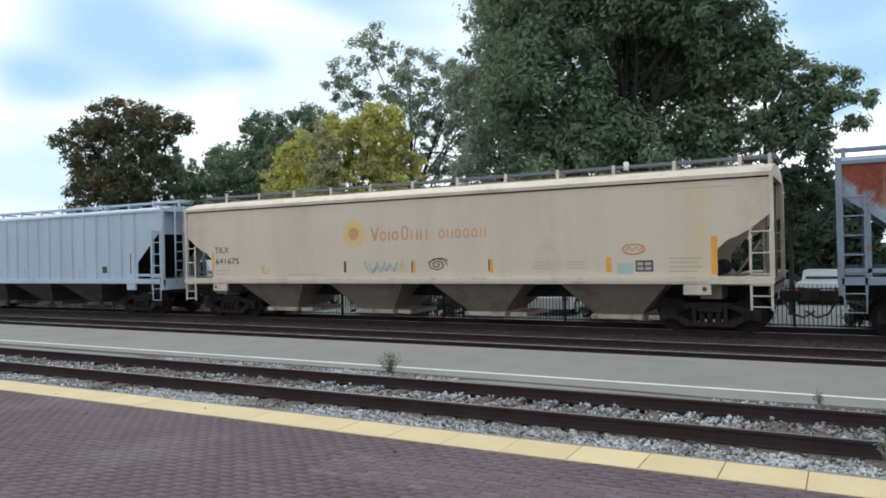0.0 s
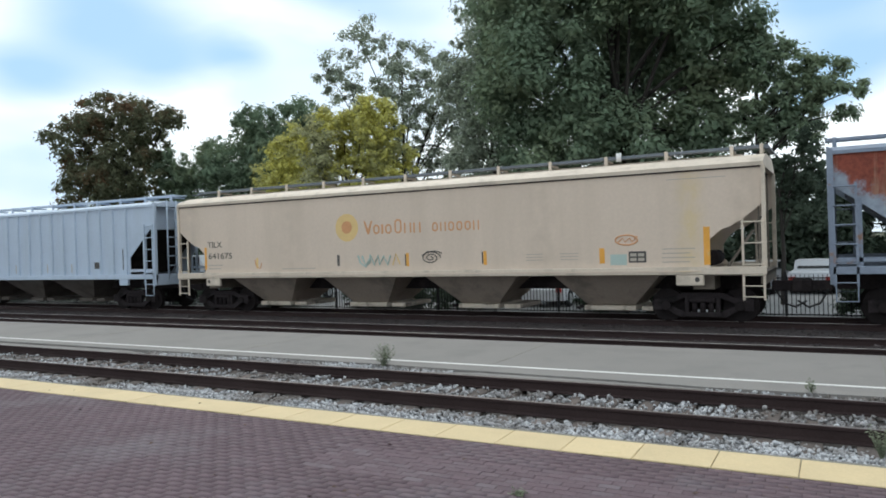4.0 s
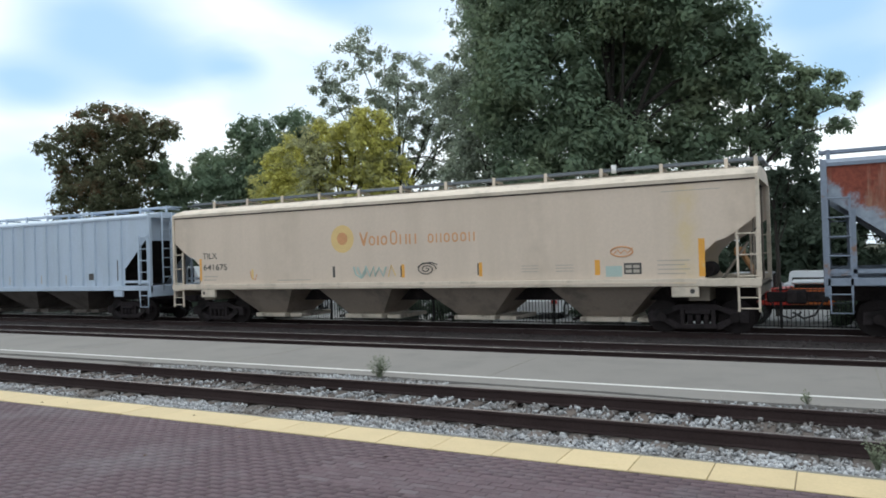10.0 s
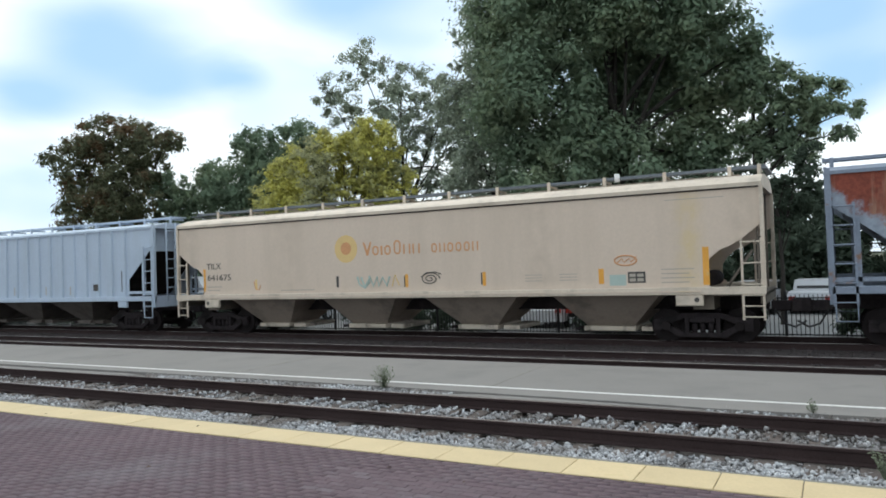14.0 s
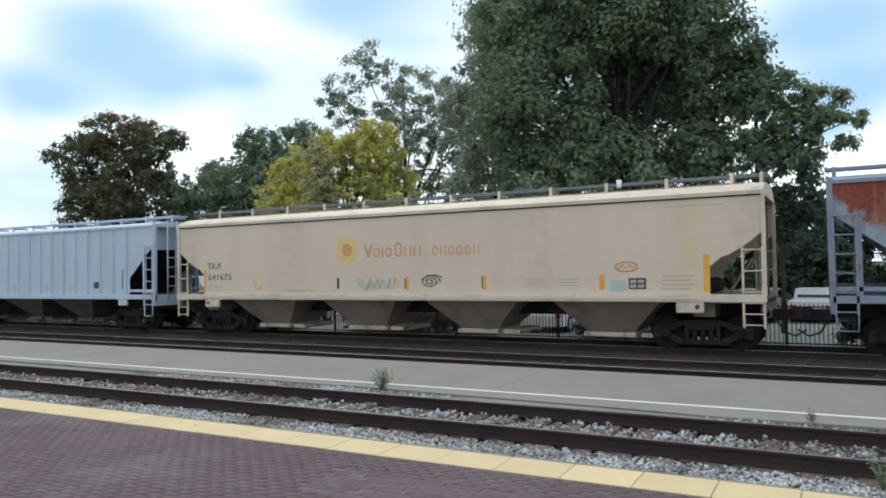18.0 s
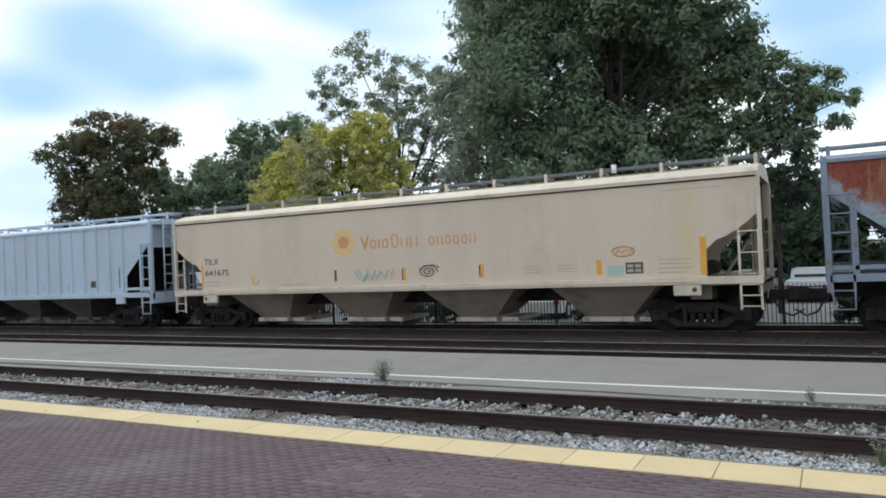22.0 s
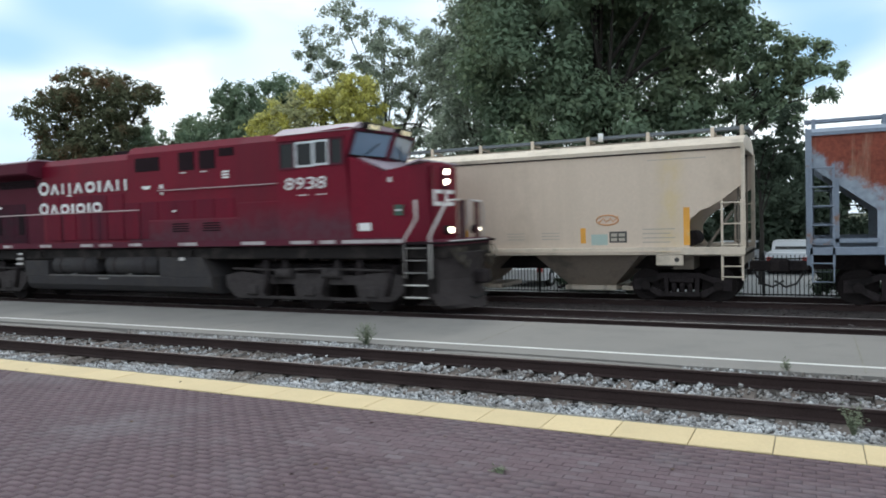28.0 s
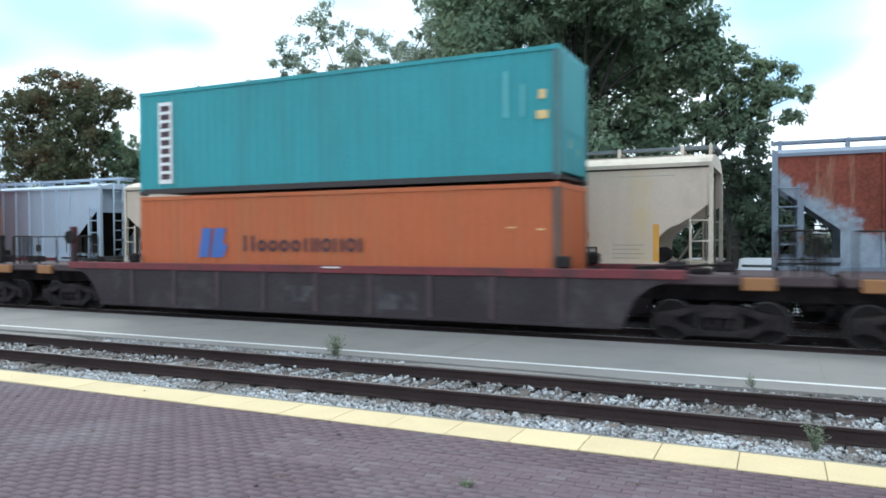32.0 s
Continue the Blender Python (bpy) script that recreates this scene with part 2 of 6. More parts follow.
def stained(m, x, half, colour, amount):
    """Lay one run of old spilled product down a side: a soft upright band at x, broken by its own flecks."""
    tree = m.node_tree
    shader = next(n for n in tree.nodes if n.type == "BSDF_PRINCIPLED")
    was = shader.inputs["Base Color"].links[0].from_socket
    co = tree.nodes.new("ShaderNodeTexCoord")
    axes = tree.nodes.new("ShaderNodeSeparateXYZ")
    off = tree.nodes.new("ShaderNodeMath")
    off.operation = "SUBTRACT"
    off.inputs[1].default_value = x
    away = tree.nodes.new("ShaderNodeMath")
    away.operation = "ABSOLUTE"
    band = tree.nodes.new("ShaderNodeMapRange")
    band.interpolation_type = "SMOOTHSTEP"
    for key, value in (("From Min", 0.0), ("From Max", half), ("To Min", amount), ("To Max", 0.0)):
        band.inputs[key].default_value = value
    flecks = tree.nodes.new("ShaderNodeTexNoise")
    flecks.inputs["Scale"].default_value = 2.5
    flecks.inputs["Detail"].default_value = 6.0
    level = ramp(lambda k: tree.nodes.new(k), [(0.35, 0.1), (0.65, 1.0)])
    both = tree.nodes.new("ShaderNodeMath")
    both.operation = "MULTIPLY"
    mix = tree.nodes.new("ShaderNodeMix")
    mix.data_type = "RGBA"
    mix.inputs[7].default_value = (*colour, 1.0)
    for a, b in ((co.outputs["Object"], axes.inputs[0]), (axes.outputs[0], off.inputs[0]), (off.outputs[0], away.inputs[0]), (away.outputs[0], band.inputs["Value"]),
                 (co.outputs["Object"], flecks.inputs["Vector"]), (flecks.outputs["Fac"], level.inputs["Fac"]), (level.outputs["Color"], both.inputs[0]), (band.outputs[0], both.inputs[1]),
                 (both.outputs[0], mix.inputs["Factor"]), (was, mix.inputs[6]), (mix.outputs[2], shader.inputs["Base Color"])):
        tree.links.new(a, b)


stained(M["cream"], 8.15, 0.5, (0.62, 0.47, 0.20), 0.55)
stained(M["cream"], 9.4, 0.5, (0.42, 0.34, 0.26), 0.5)
stained(M["cream"], -9.3, 0.7, (0.40, 0.33, 0.26), 0.5)
stained(M["cream"], 4.2, 0.9, (0.50, 0.41, 0.32), 0.5)
stained(M["cream"], -4.6, 1.2, (0.50, 0.41, 0.32), 0.45)


def flaked(m, across_way, reach, coats, scale=3.4, swing=1.3, soft=0.34):
    """Another coat with a ragged edge: all that lies below `reach` along a direction, give or take its own flecks."""
    tree = m.node_tree

    def add(kind, **values):
        n = tree.nodes.new(kind)
        for key, value in values.items():
            n.inputs[key].default_value = value
        return n
    shader = next(n for n in tree.nodes if n.type == "BSDF_PRINCIPLED")
    was = shader.inputs["Base Color"].links[0].from_socket
    co = add("ShaderNodeTexCoord")
    across = add("ShaderNodeVectorMath")
    across.operation = "DOT_PRODUCT"
    across.inputs[1].default_value = across_way
    flakes = add("ShaderNodeTexNoise", Scale=scale, Detail=7.0, Roughness=0.62)
    far = add("ShaderNodeMath")
    far.operation = "MULTIPLY_ADD"
    far.inputs[1].default_value = swing
    where = ramp(lambda k: tree.nodes.new(k), [(0.0, 1.0), (soft, 0.0)])
    where.color_ramp.interpolation = "EASE"
    level = add("ShaderNodeMath")
    level.operation = "SUBTRACT"
    level.inputs[1].default_value = reach + swing / 2
    mix = add("ShaderNodeMix")
    mix.data_type = "RGBA"
    pale = add("ShaderNodeTexNoise", Scale=5.0, Detail=5.0)
    coat = ramp(lambda k: tree.nodes.new(k), [(0.35, coats[0]), (0.6, coats[1])])
    for a, b in ((co.outputs["Object"], across.inputs[0]), (co.outputs["Object"], flakes.inputs["Vector"]), (flakes.outputs["Fac"], far.inputs[0]), (across.outputs["Value"], far.inputs[2]),
                 (far.outputs[0], level.inputs[0]), (level.outputs[0], where.inputs["Fac"]), (where.outputs["Color"], mix.inputs["Factor"]), (was, mix.inputs[6]),
                 (co.outputs["Object"], pale.inputs["Vector"]), (pale.outputs["Fac"], coat.inputs["Fac"]), (coat.outputs["Color"], mix.inputs[7]), (mix.outputs[2], shader.inputs["Base Color"])):
        tree.links.new(a, b)


M["rust_peel"] = material("peeling_rusted_red_paint", (0.205, 0.052, 0.032), 0.8, var=0.5, scales=(1.6, 14), bump=0.2, dirt=(0.33, 0.20, 0.14), dirt_at=(0.54, 0.68), dirt_scale=1.8, streak=True)
flaked(M["rust_peel"], (0.607, 0.0, 0.795), -2.20, ((0.23, 0.265, 0.315), (0.31, 0.355, 0.42)))
M["galv"] = material("galvanised_walkway", (0.16, 0.18, 0.20), 0.6, 0.3, var=0.2, scales=(1, 30))
M["orange_mark"] = material("orange_marking", (0.75, 0.36, 0.06), 0.6, var=0.15, scales=(2, 30), dirt=(0.6, 0.42, 0.2), dirt_at=(0.55, 0.7), dirt_scale=4)
M["faded_orange"] = material("faded_orange_print", (0.60, 0.30, 0.14), 0.65, var=0.15, scales=(3, 30))
M["pale_yellow"] = material("faded_yellow_print", (0.70, 0.50, 0.22), 0.65, var=0.1, scales=(3, 30))
M["black_mark"] = material("black_marking", (0.07, 0.065, 0.06), 0.7, var=0.2)
M["grey_mark"] = material("faded_grey_print", (0.42, 0.37, 0.31), 0.7, var=0.1)
M["teal_mark"] = material("faded_turquoise_spray", (0.40, 0.49, 0.45), 0.7, var=0.1)
M["green_plate"] = material("green_plate_paint", (0.045, 0.095, 0.07), 0.6, var=0.15)
M["white_mark"] = material("white_marking", (0.75, 0.75, 0.74), 0.6, var=0.08, scales=(3, 30))
M["loco_red"] = material("locomotive_red_paint", (0.155, 0.005, 0.020), 0.5, var=0.15, scales=(0.5, 14), bump=0.05, dirt=(0.115, 0.007, 0.020), dirt_at=(0.42, 0.72), dirt_scale=0.9, streak=True, spec=0.18)
# Hood doors, a little darker than the red above them.
M["loco_door"] = material("darker_door_red_paint", (0.136, 0.006, 0.021), 0.6, var=0.2, scales=(0.7, 14), bump=0.05, dirt=(0.08, 0.010, 0.024), dirt_at=(0.42, 0.7), dirt_scale=1.1, streak=True, spec=0.15, spread=0.15)
M["loco_dusty"] = material("dusty_red_paint", (0.10, 0.020, 0.035), 0.75, var=0.2, scales=(0.7, 14), bump=0.06, dirt=(0.085, 0.03, 0.045), dirt_at=(0.45, 0.7), dirt_scale=1.0, spec=0.15)
M["loco_shade"] = material("dark_maroon_paint", (0.05, 0.012, 0.022), 0.8, var=0.3, scales=(0.8, 14), bump=0.06, dirt=(0.03, 0.018, 0.024), dirt_at=(0.45, 0.7), spec=0.15)
M["loco_cab"] = material("dust_splashed_red_paint", (0.155, 0.005, 0.020), 0.55, var=0.15, scales=(0.5, 14), bump=0.05, dirt=(0.115, 0.007, 0.020), dirt_at=(0.42, 0.72), dirt_scale=0.9, streak=True, spec=0.18)
flaked(M["loco_cab"], (-0.03, 0.0, 1.0), 2.15, ((0.092, 0.016, 0.030), (0.09, 0.032, 0.046)), scale=1.3, swing=1.3, soft=1.0)
# Pale lavender-grey for the top faces of wing, cab and nose.
M["loco_roof"] = material("pale_lavender_roof", (0.36, 0.30, 0.34), 0.55, var=0.15, scales=(0.8, 14), bump=0.05)
M["loco_dark"] = material("dark_louvre", (0.018, 0.010, 0.013), 0.8, var=0.3, spec=0.1)
M["frame_black"] = material("black_frame", (0.018, 0.015, 0.015), 0.8, spec=0.15, var=0.4, scales=(1, 20), dirt=(0.05, 0.042, 0.038), dirt_at=(0.5, 0.7))
M["tank"] = material("dark_grey_tank", (0.042, 0.039, 0.041), 0.75, spec=0.15, var=0.3, scales=(0.8, 18), dirt=(0.055, 0.048, 0.045), dirt_at=(0.5, 0.7))
M["silver"] = material("aluminium", (0.55, 0.56, 0.57), 0.4, 0.9, var=0.1)
M["rail_white"] = material("white_handrail", (0.55, 0.52, 0.5), 0.6, var=0.15)
M["strip_white"] = material("dirty_reflective_strip", (0.42, 0.39, 0.39), 0.6, var=0.2, scales=(2, 20), dirt=(0.2, 0.13, 0.13), dirt_at=(0.5, 0.66), dirt_scale=2.5)
M["rail_red"] = material("red_handrail", (0.46, 0.36, 0.36), 0.6, var=0.15)
M["pane"] = material("dark_window_glass", (0.010, 0.011, 0.012), 0.12, spec=0.25, var=0.1, bump=0)
# The blue base stands in for sky reflected in the windscreen.
M["wind"] = material("sky_blue_windscreen_glass", (0.12, 0.20, 0.29), 0.06, var=0.1, bump=0, spec=0.9)
M["lamp"] = material("lit_headlamp", (1, 0.95, 0.85), 0.3, var=0.0, bump=0, glow=((1.0, 0.86, 0.66), 14.0))
M["board"] = material("lit_number_board", (0.7, 0.62, 0.42), 0.4, var=0.05, bump=0, glow=((1.0, 0.85, 0.5), 0.3))
M["box_red"] = material("maroon_container_paint", (0.152, 0.033, 0.044), 0.6, var=0.12, scales=(0.5, 14), bump=0.05, dirt=(0.145, 0.052, 0.056), dirt_at=(0.5, 0.75), dirt_scale=0.8, streak=True)
M["box_teal"] = material("teal_container_paint", (0.045, 0.285, 0.315), 0.55, var=0.12, scales=(0.5, 14), bump=0.05, dirt=(0.05, 0.22, 0.25), dirt_at=(0.5, 0.75), dirt_scale=0.8, streak=True)
M["box_orange"] = material("orange_container_paint", (0.43, 0.11, 0.038), 0.6, var=0.12, scales=(0.5, 14), bump=0.05, dirt=(0.38, 0.13, 0.05), dirt_at=(0.5, 0.75), dirt_scale=0.8, streak=True)
M["box_dark"] = material("dark_container_rail", (0.045, 0.035, 0.035), 0.7, var=0.3)
M["post_dark"] = material("stained_corner_post", (0.12, 0.075, 0.06), 0.7, var=0.25)
M["blue_mark"] = material("blue_print", (0.06, 0.13, 0.38), 0.6, var=0.1)
M["navy_mark"] = material("dark_print", (0.06, 0.028, 0.04), 0.6, var=0.1)
M["well_red"] = material("well_car_red_paint", (0.15, 0.03, 0.036), 0.7, var=0.25, scales=(0.6, 14), dirt=(0.075, 0.028, 0.032), dirt_at=(0.48, 0.66), dirt_scale=1.0)
M["chord_red"] = material("red_chord_paint", (0.24, 0.038, 0.038), 0.7, var=0.2, scales=(0.6, 14), dirt=(0.15, 0.035, 0.036), dirt_at=(0.5, 0.68), dirt_scale=0.8, spec=0.15)
M["loco_worn"] = material("dull_red_paint", (0.080, 0.010, 0.024), 0.65, var=0.2, scales=(0.5, 14), bump=0.05, dirt=(0.075, 0.010, 0.020), dirt_at=(0.42, 0.7), dirt_scale=0.9, streak=True, spec=0.15)
M["well_grey"] = material("well_car_dusty_side", (0.047, 0.038, 0.042), 0.85, spec=0.1, var=0.35, scales=(0.6, 14), dirt=(0.085, 0.072, 0.076), dirt_at=(0.55, 0.75), dirt_scale=0.9)
M["well_dust"] = material("dusty_panel", (0.085, 0.078, 0.082), 0.9, var=0.4, scales=(2, 20), dirt=(0.045, 0.04, 0.042), dirt_at=(0.42, 0.6), dirt_scale=3, spec=0.1)
M["stake_red"] = material("rusty_stake", (0.10, 0.040, 0.040), 0.8, var=0.35, dirt=(0.05, 0.034, 0.036), dirt_at=(0.4, 0.58), dirt_scale=1.4, spec=0.15)
M["post_teal"] = material("stained_teal_post", (0.075, 0.17, 0.18), 0.7, var=0.25)
M["pale_teal"] = material("faded_pale_print", (0.16, 0.42, 0.46), 0.7, var=0.2)
M["stake"] = material("well_car_stake", (0.066, 0.042, 0.046), 0.75, var=0.3, dirt=(0.048, 0.035, 0.038), dirt_at=(0.45, 0.65))
M["amber"] = material("amber_box", (0.27, 0.125, 0.05), 0.7, var=0.2)
M["bark"] = material("bark", (0.034, 0.030, 0.026), 0.95, var=0.35, scales=(2, 14), bump=0.8, stretch=(1, 1, 0.25), dist=0.03)
M["leaf_maple"] = material("turning_leaves", (0.125, 0.135, 0.08), 0.8, spec=0.12, var=0.4, scales=(0.3, 1.5), bump=0, leaf=0.7, dirt=(0.18, 0.105, 0.06), dirt_at=(0.52, 0.66), dirt_scale=0.35)
# The dirt colour here is paler leaves, own variation plus painted brightness of lit clumps.
M["leaf_big"] = material("green_leaves", (0.185, 0.25, 0.168), 0.8, var=0.32, scales=(0.5, 1.3), bump=0, leaf=0.25, spec=0.12, dirt=(0.27, 0.325, 0.20), dirt_at=(0.48, 0.66), dirt_scale=0.28)
M["leaf_grey"] = material("grey_green_leaves", (0.30, 0.34, 0.265), 0.8, var=0.4, scales=(0.4, 1.5), bump=0, leaf=0.7, spec=0.12)
M["leaf_yellow"] = material("yellow_green_leaves", (0.60, 0.57, 0.17), 0.8, spec=0.12, var=0.35, scales=(0.3, 1.5), bump=0, leaf=0.7, dirt=(0.40, 0.40, 0.20), dirt_at=(0.5, 0.62), dirt_scale=0.30)
M["leaf_pale"] = material("pale_olive_leaves", (0.42, 0.42, 0.24), 0.8, var=0.35, scales=(0.4, 1.5), bump=0, leaf=0.6, spec=0.12)
M["dry_leaf"] = material("dry_brown_leaf", (0.10, 0.065, 0.045), 0.9, var=0.4, bump=0, island=0.8)
M["leaf_deep"] = material("deep_green_leaves", (0.075, 0.10, 0.072), 0.85, spec=0.1, var=0.4, scales=(0.35, 1.5), bump=0, leaf=0.4)
M["weed"] = material("weed_leaves", (0.22, 0.25, 0.17), 0.8, var=0.3, bump=0, leaf=0.5)
M["car_white"] = material("white_car_paint", (0.56, 0.57, 0.59), 0.3, var=0.03, bump=0)
M["car_pale"] = material("pale_silver_car_paint", (0.42, 0.44, 0.47), 0.3, var=0.03, bump=0)
M["car_red"] = material("red_truck_paint", (0.42, 0.035, 0.025), 0.35, var=0.05, bump=0)
M["car_orange"] = material("orange_truck_paint", (0.55, 0.13, 0.03), 0.4, var=0.06, bump=0)
M["car_grey"] = material("silver_car_paint", (0.35, 0.36, 0.38), 0.3, 0.3, var=0.03, bump=0)
M["safety"] = material("orange_crane_paint", (0.24, 0.12, 0.045), 0.7, var=0.1)
M["hose"] = material("dusty_hose_rubber", (0.085, 0.072, 0.055), 0.8, var=0.3)
M["rubber"] = material("rubber", (0.02, 0.02, 0.02), 0.9, var=0.2)

# ---- building helpers ----


class Geo:
    """Points and faces of one part."""

    def __init__(self):
        self.v, self.f, self.smooth = [], [], []

    def add(self, points, faces, smooth=False):
        n = len(self.v)
        self.v += [tuple(p) for p in points]
        self.f += [tuple(n + i for i in f) for f in faces]
        self.smooth += [smooth] * len(faces)
        return self

    def box(self, x0, x1, y0, y1, z0, z1, c=0.0):
        if not c:
            p = [(x, y, z) for x in (x0, x1) for y in (y0, y1) for z in (z0, z1)]
            return self.add(p, [(0, 1, 3, 2), (4, 6, 7, 5), (0, 4, 5, 1), (2, 3, 7, 6), (0, 2, 6, 4), (1, 5, 7, 3)])
        lo, hi = (x0, y0, z0), (x1, y1, z1)
        p, at = [], {}
        for s in ((a, b, d) for a in (0, 1) for b in (0, 1) for d in (0, 1)):
            for k in range(3):
                q = [(hi[i] if s[i] else lo[i]) for i in range(3)]
                for i in range(3):
                    if i != k:
                        q[i] += -c if s[i] else c
                at[s, k] = len(p)
                p.append(q)
        f = []
        for k in range(3):
            i, j = (k + 1) % 3, (k + 2) % 3
            for side in (0, 1):
                ring = []
                for a, b in ((0, 0), (1, 0), (1, 1), (0, 1)):
                    s = [0, 0, 0]
                    s[k], s[i], s[j] = side, a, b
                    ring.append(at[tuple(s), k])
                f.append(ring)
            for a in (0, 1):
                for b in (0, 1):
                    s0, s1 = [0, 0, 0], [0, 0, 0]
                    s0[i] = s1[i] = a
                    s0[j] = s1[j] = b
                    s1[k] = 1
                    f.append([at[tuple(s0), i], at[tuple(s1), i], at[tuple(s1), j], at[tuple(s0), j]])
        for s in ((a, b, d) for a in (0, 1) for b in (0, 1) for d in (0, 1)):
            f.append([at[s, 0], at[s, 1], at[s, 2]])
        return self.add(p, f)

    def tube(self, p0, p1, r, n=8, r1=None, caps=True):
        p0, p1 = Vector(p0), Vector(p1)
        w = (p1 - p0).normalized()
        u = w.orthogonal().normalized()
        q = w.cross(u)
        r1 = r if r1 is None else r1
        ring = [(math.cos(2 * math.pi * i / n), math.sin(2 * math.pi * i / n)) for i in range(n)]
        self.add([p0 + (u * a + q * b) * r for a, b in ring] + [p1 + (u * a + q * b) * r1 for a, b in ring],
                 [(i, (i + 1) % n, n + (i + 1) % n, n + i) for i in range(n)], n > 5)
        if caps:
            k = len(self.v) - 2 * n
            self.f += [tuple(k + i for i in range(n)), tuple(k + n + i for i in range(n))]
            self.smooth += [False, False]
        return self

    def path(self, points, r, n=6):
        """One bent tube through the points."""
        pts = [Vector(p) for p in points]
        ways = [(b - a).normalized() for a, b in zip(pts, pts[1:])]
        u = ways[0].orthogonal().normalized()
        rings = []
        for k, p in enumerate(pts):
            w = ways[0] if k == 0 else ways[-1] if k == len(ways) else (ways[k - 1] + ways[k]).normalized()
            u = (u - w * u.dot(w)).normalized()
            q = w.cross(u)
            rings += [p + (u * math.cos(2 * math.pi * i / n) + q * math.sin(2 * math.pi * i / n)) * r for i in range(n)]
        m = len(pts)
        self.add(rings, [(k * n + i, k * n + (i + 1) % n, k * n + n + (i + 1) % n, k * n + n + i) for k in range(m - 1) for i in range(n)], n > 5)
        e = len(self.v) - m * n
        self.f += [tuple(e + i for i in range(n)), tuple(e + (m - 1) * n + i for i in range(n))]
        self.smooth += [False, False]
        return self

    def prism(self, pts, axis, a, b):
        """A flat outline drawn out along an axis: x (y, z), y (x, z) or z (x, y)."""
        n = len(pts)
        at = {"x": lambda p, t: (t, p[0], p[1]), "y": lambda p, t: (p[0], t, p[1]), "z": lambda p, t: (p[0], p[1], t)}[axis]
        return self.add([at(p, a) for p in pts] + [at(p, b) for p in pts],
                        [(i, (i + 1) % n, n + (i + 1) % n, n + i) for i in range(n)] + [tuple(range(n)), tuple(range(n, 2 * n))])

    def levels(self, rows):
        """A closed shape from level outlines (z, x0, x1, y0, y1), bottom to top."""
        p = [q for z, x0, x1, y0, y1 in rows for q in ((x0, y0, z), (x1, y0, z), (x1, y1, z), (x0, y1, z))]
        f = [(4 * k + i, 4 * k + (i + 1) % 4, 4 * k + 4 + (i + 1) % 4, 4 * k + 4 + i) for k in range(len(rows) - 1) for i in range(4)]
        n = len(p)
        return self.add(p, f + [(0, 1, 2, 3), (n - 4, n - 3, n - 2, n - 1)])

    def mesh(self, name, mat):
        me = bpy.data.meshes.new(name)
        me.from_pydata(self.v, [], self.f)
        me.polygons.foreach_set("use_smooth", self.smooth)
        if len(self.f) < 4000:
            bm = bmesh.new()
            bm.from_mesh(me)
            bmesh.ops.recalc_face_normals(bm, faces=bm.faces)
            bm.to_mesh(me)
            bm.free()
        me.materials.append(mat)
        return me


def part(name, geo, mat, parent, label=""):
    ob = new(name, geo.mesh(name, M[mat]) if isinstance(geo, Geo) else geo)
    ob.parent = parent
    return tagged(ob, label)


def thing(name, at=(0, 0, 0), label="", category="", group="", kind=""):
    ob = new(name)
    ob.empty_display_size = 0.2
    ob.location = at
    return tagged(ob, label, category, group, kind)


def setting(name, geo, mat, label, category=""):
    ob = new(name, geo.mesh(name, M[mat]))
    return tagged(ob, label, category, kind="structure")


def pieces(name, me, parent, poses):
    for m in poses:
        ob = new(name, me)
        ob.parent = parent
        ob.matrix_basis = m


rng = random.Random(7)
nrg = np.random.default_rng(7)


def pebbles(count, x0, x1, y0, y1, height, size):
    """Loose stones as real pieces: squashed, turned octahedra with cut tips. height(x, y) is where they lie."""
    base = np.array([(1, 0, 0), (-1, 0, 0), (0, 1, 0), (0, -1, 0), (0, 0, 1), (0, 0, -1), (.7, .7, .5), (-.7, -.6, .55)], float)
    face = np.array([(0, 6, 4), (0, 2, 6), (6, 2, 4), (2, 1, 4), (1, 7, 4), (1, 3, 7), (7, 3, 4), (3, 0, 4), (2, 0, 5), (1, 2, 5), (3, 1, 5), (0, 3, 5)])
    n = count
    xy = np.column_stack([nrg.uniform(x0, x1, n), nrg.uniform(y0, y1, n)])
    z = height(xy[:, 0], xy[:, 1])
    keep = ~np.isnan(z)
    xy, z = xy[keep], z[keep]
    n = len(z)
    s = size * nrg.uniform(0.55, 1.3, (n, 1, 1)) * nrg.uniform(0.38, 1.25, (n, 1, 3))
    q = nrg.normal(size=(n, 4))
    q /= np.linalg.norm(q, axis=1)[:, None]
    w, a, b, c = q.T
    R = np.stack([1 - 2 * (b * b + c * c), 2 * (a * b - c * w), 2 * (a * c + b * w), 2 * (a * b + c * w), 1 - 2 * (a * a + c * c),
                  2 * (b * c - a * w), 2 * (a * c - b * w), 2 * (b * c + a * w), 1 - 2 * (a * a + b * b)], 1).reshape(n, 3, 3)
    P = np.einsum("nij,nkj->nki", R, base[None] * s) + np.column_stack([xy, z])[:, None, :]
    F = face[None] + (np.arange(n) * len(base))[:, None, None]
    return P.reshape(-1, 3), F.reshape(-1, 3)


def cloud_mesh(name, P, F, mat):
    me = bpy.data.meshes.new(name)
    k = F.shape[1]
    me.vertices.add(len(P))
    me.vertices.foreach_set("co", P.astype(np.float32).ravel())
    me.loops.add(F.size)
    me.loops.foreach_set("vertex_index", F.astype(np.int32).ravel())
    me.polygons.add(len(F))
    me.polygons.foreach_set("loop_start", np.arange(0, F.size, k, dtype=np.int32))
    me.update(calc_edges=True)
    me.validate()
    me.materials.append(M[mat])
    return me


# ---- the ground, platforms and tracks ----
ROW1, ROW2, ROW3 = 9.995, 16.31, 20.42     # centre lines of the three tracks
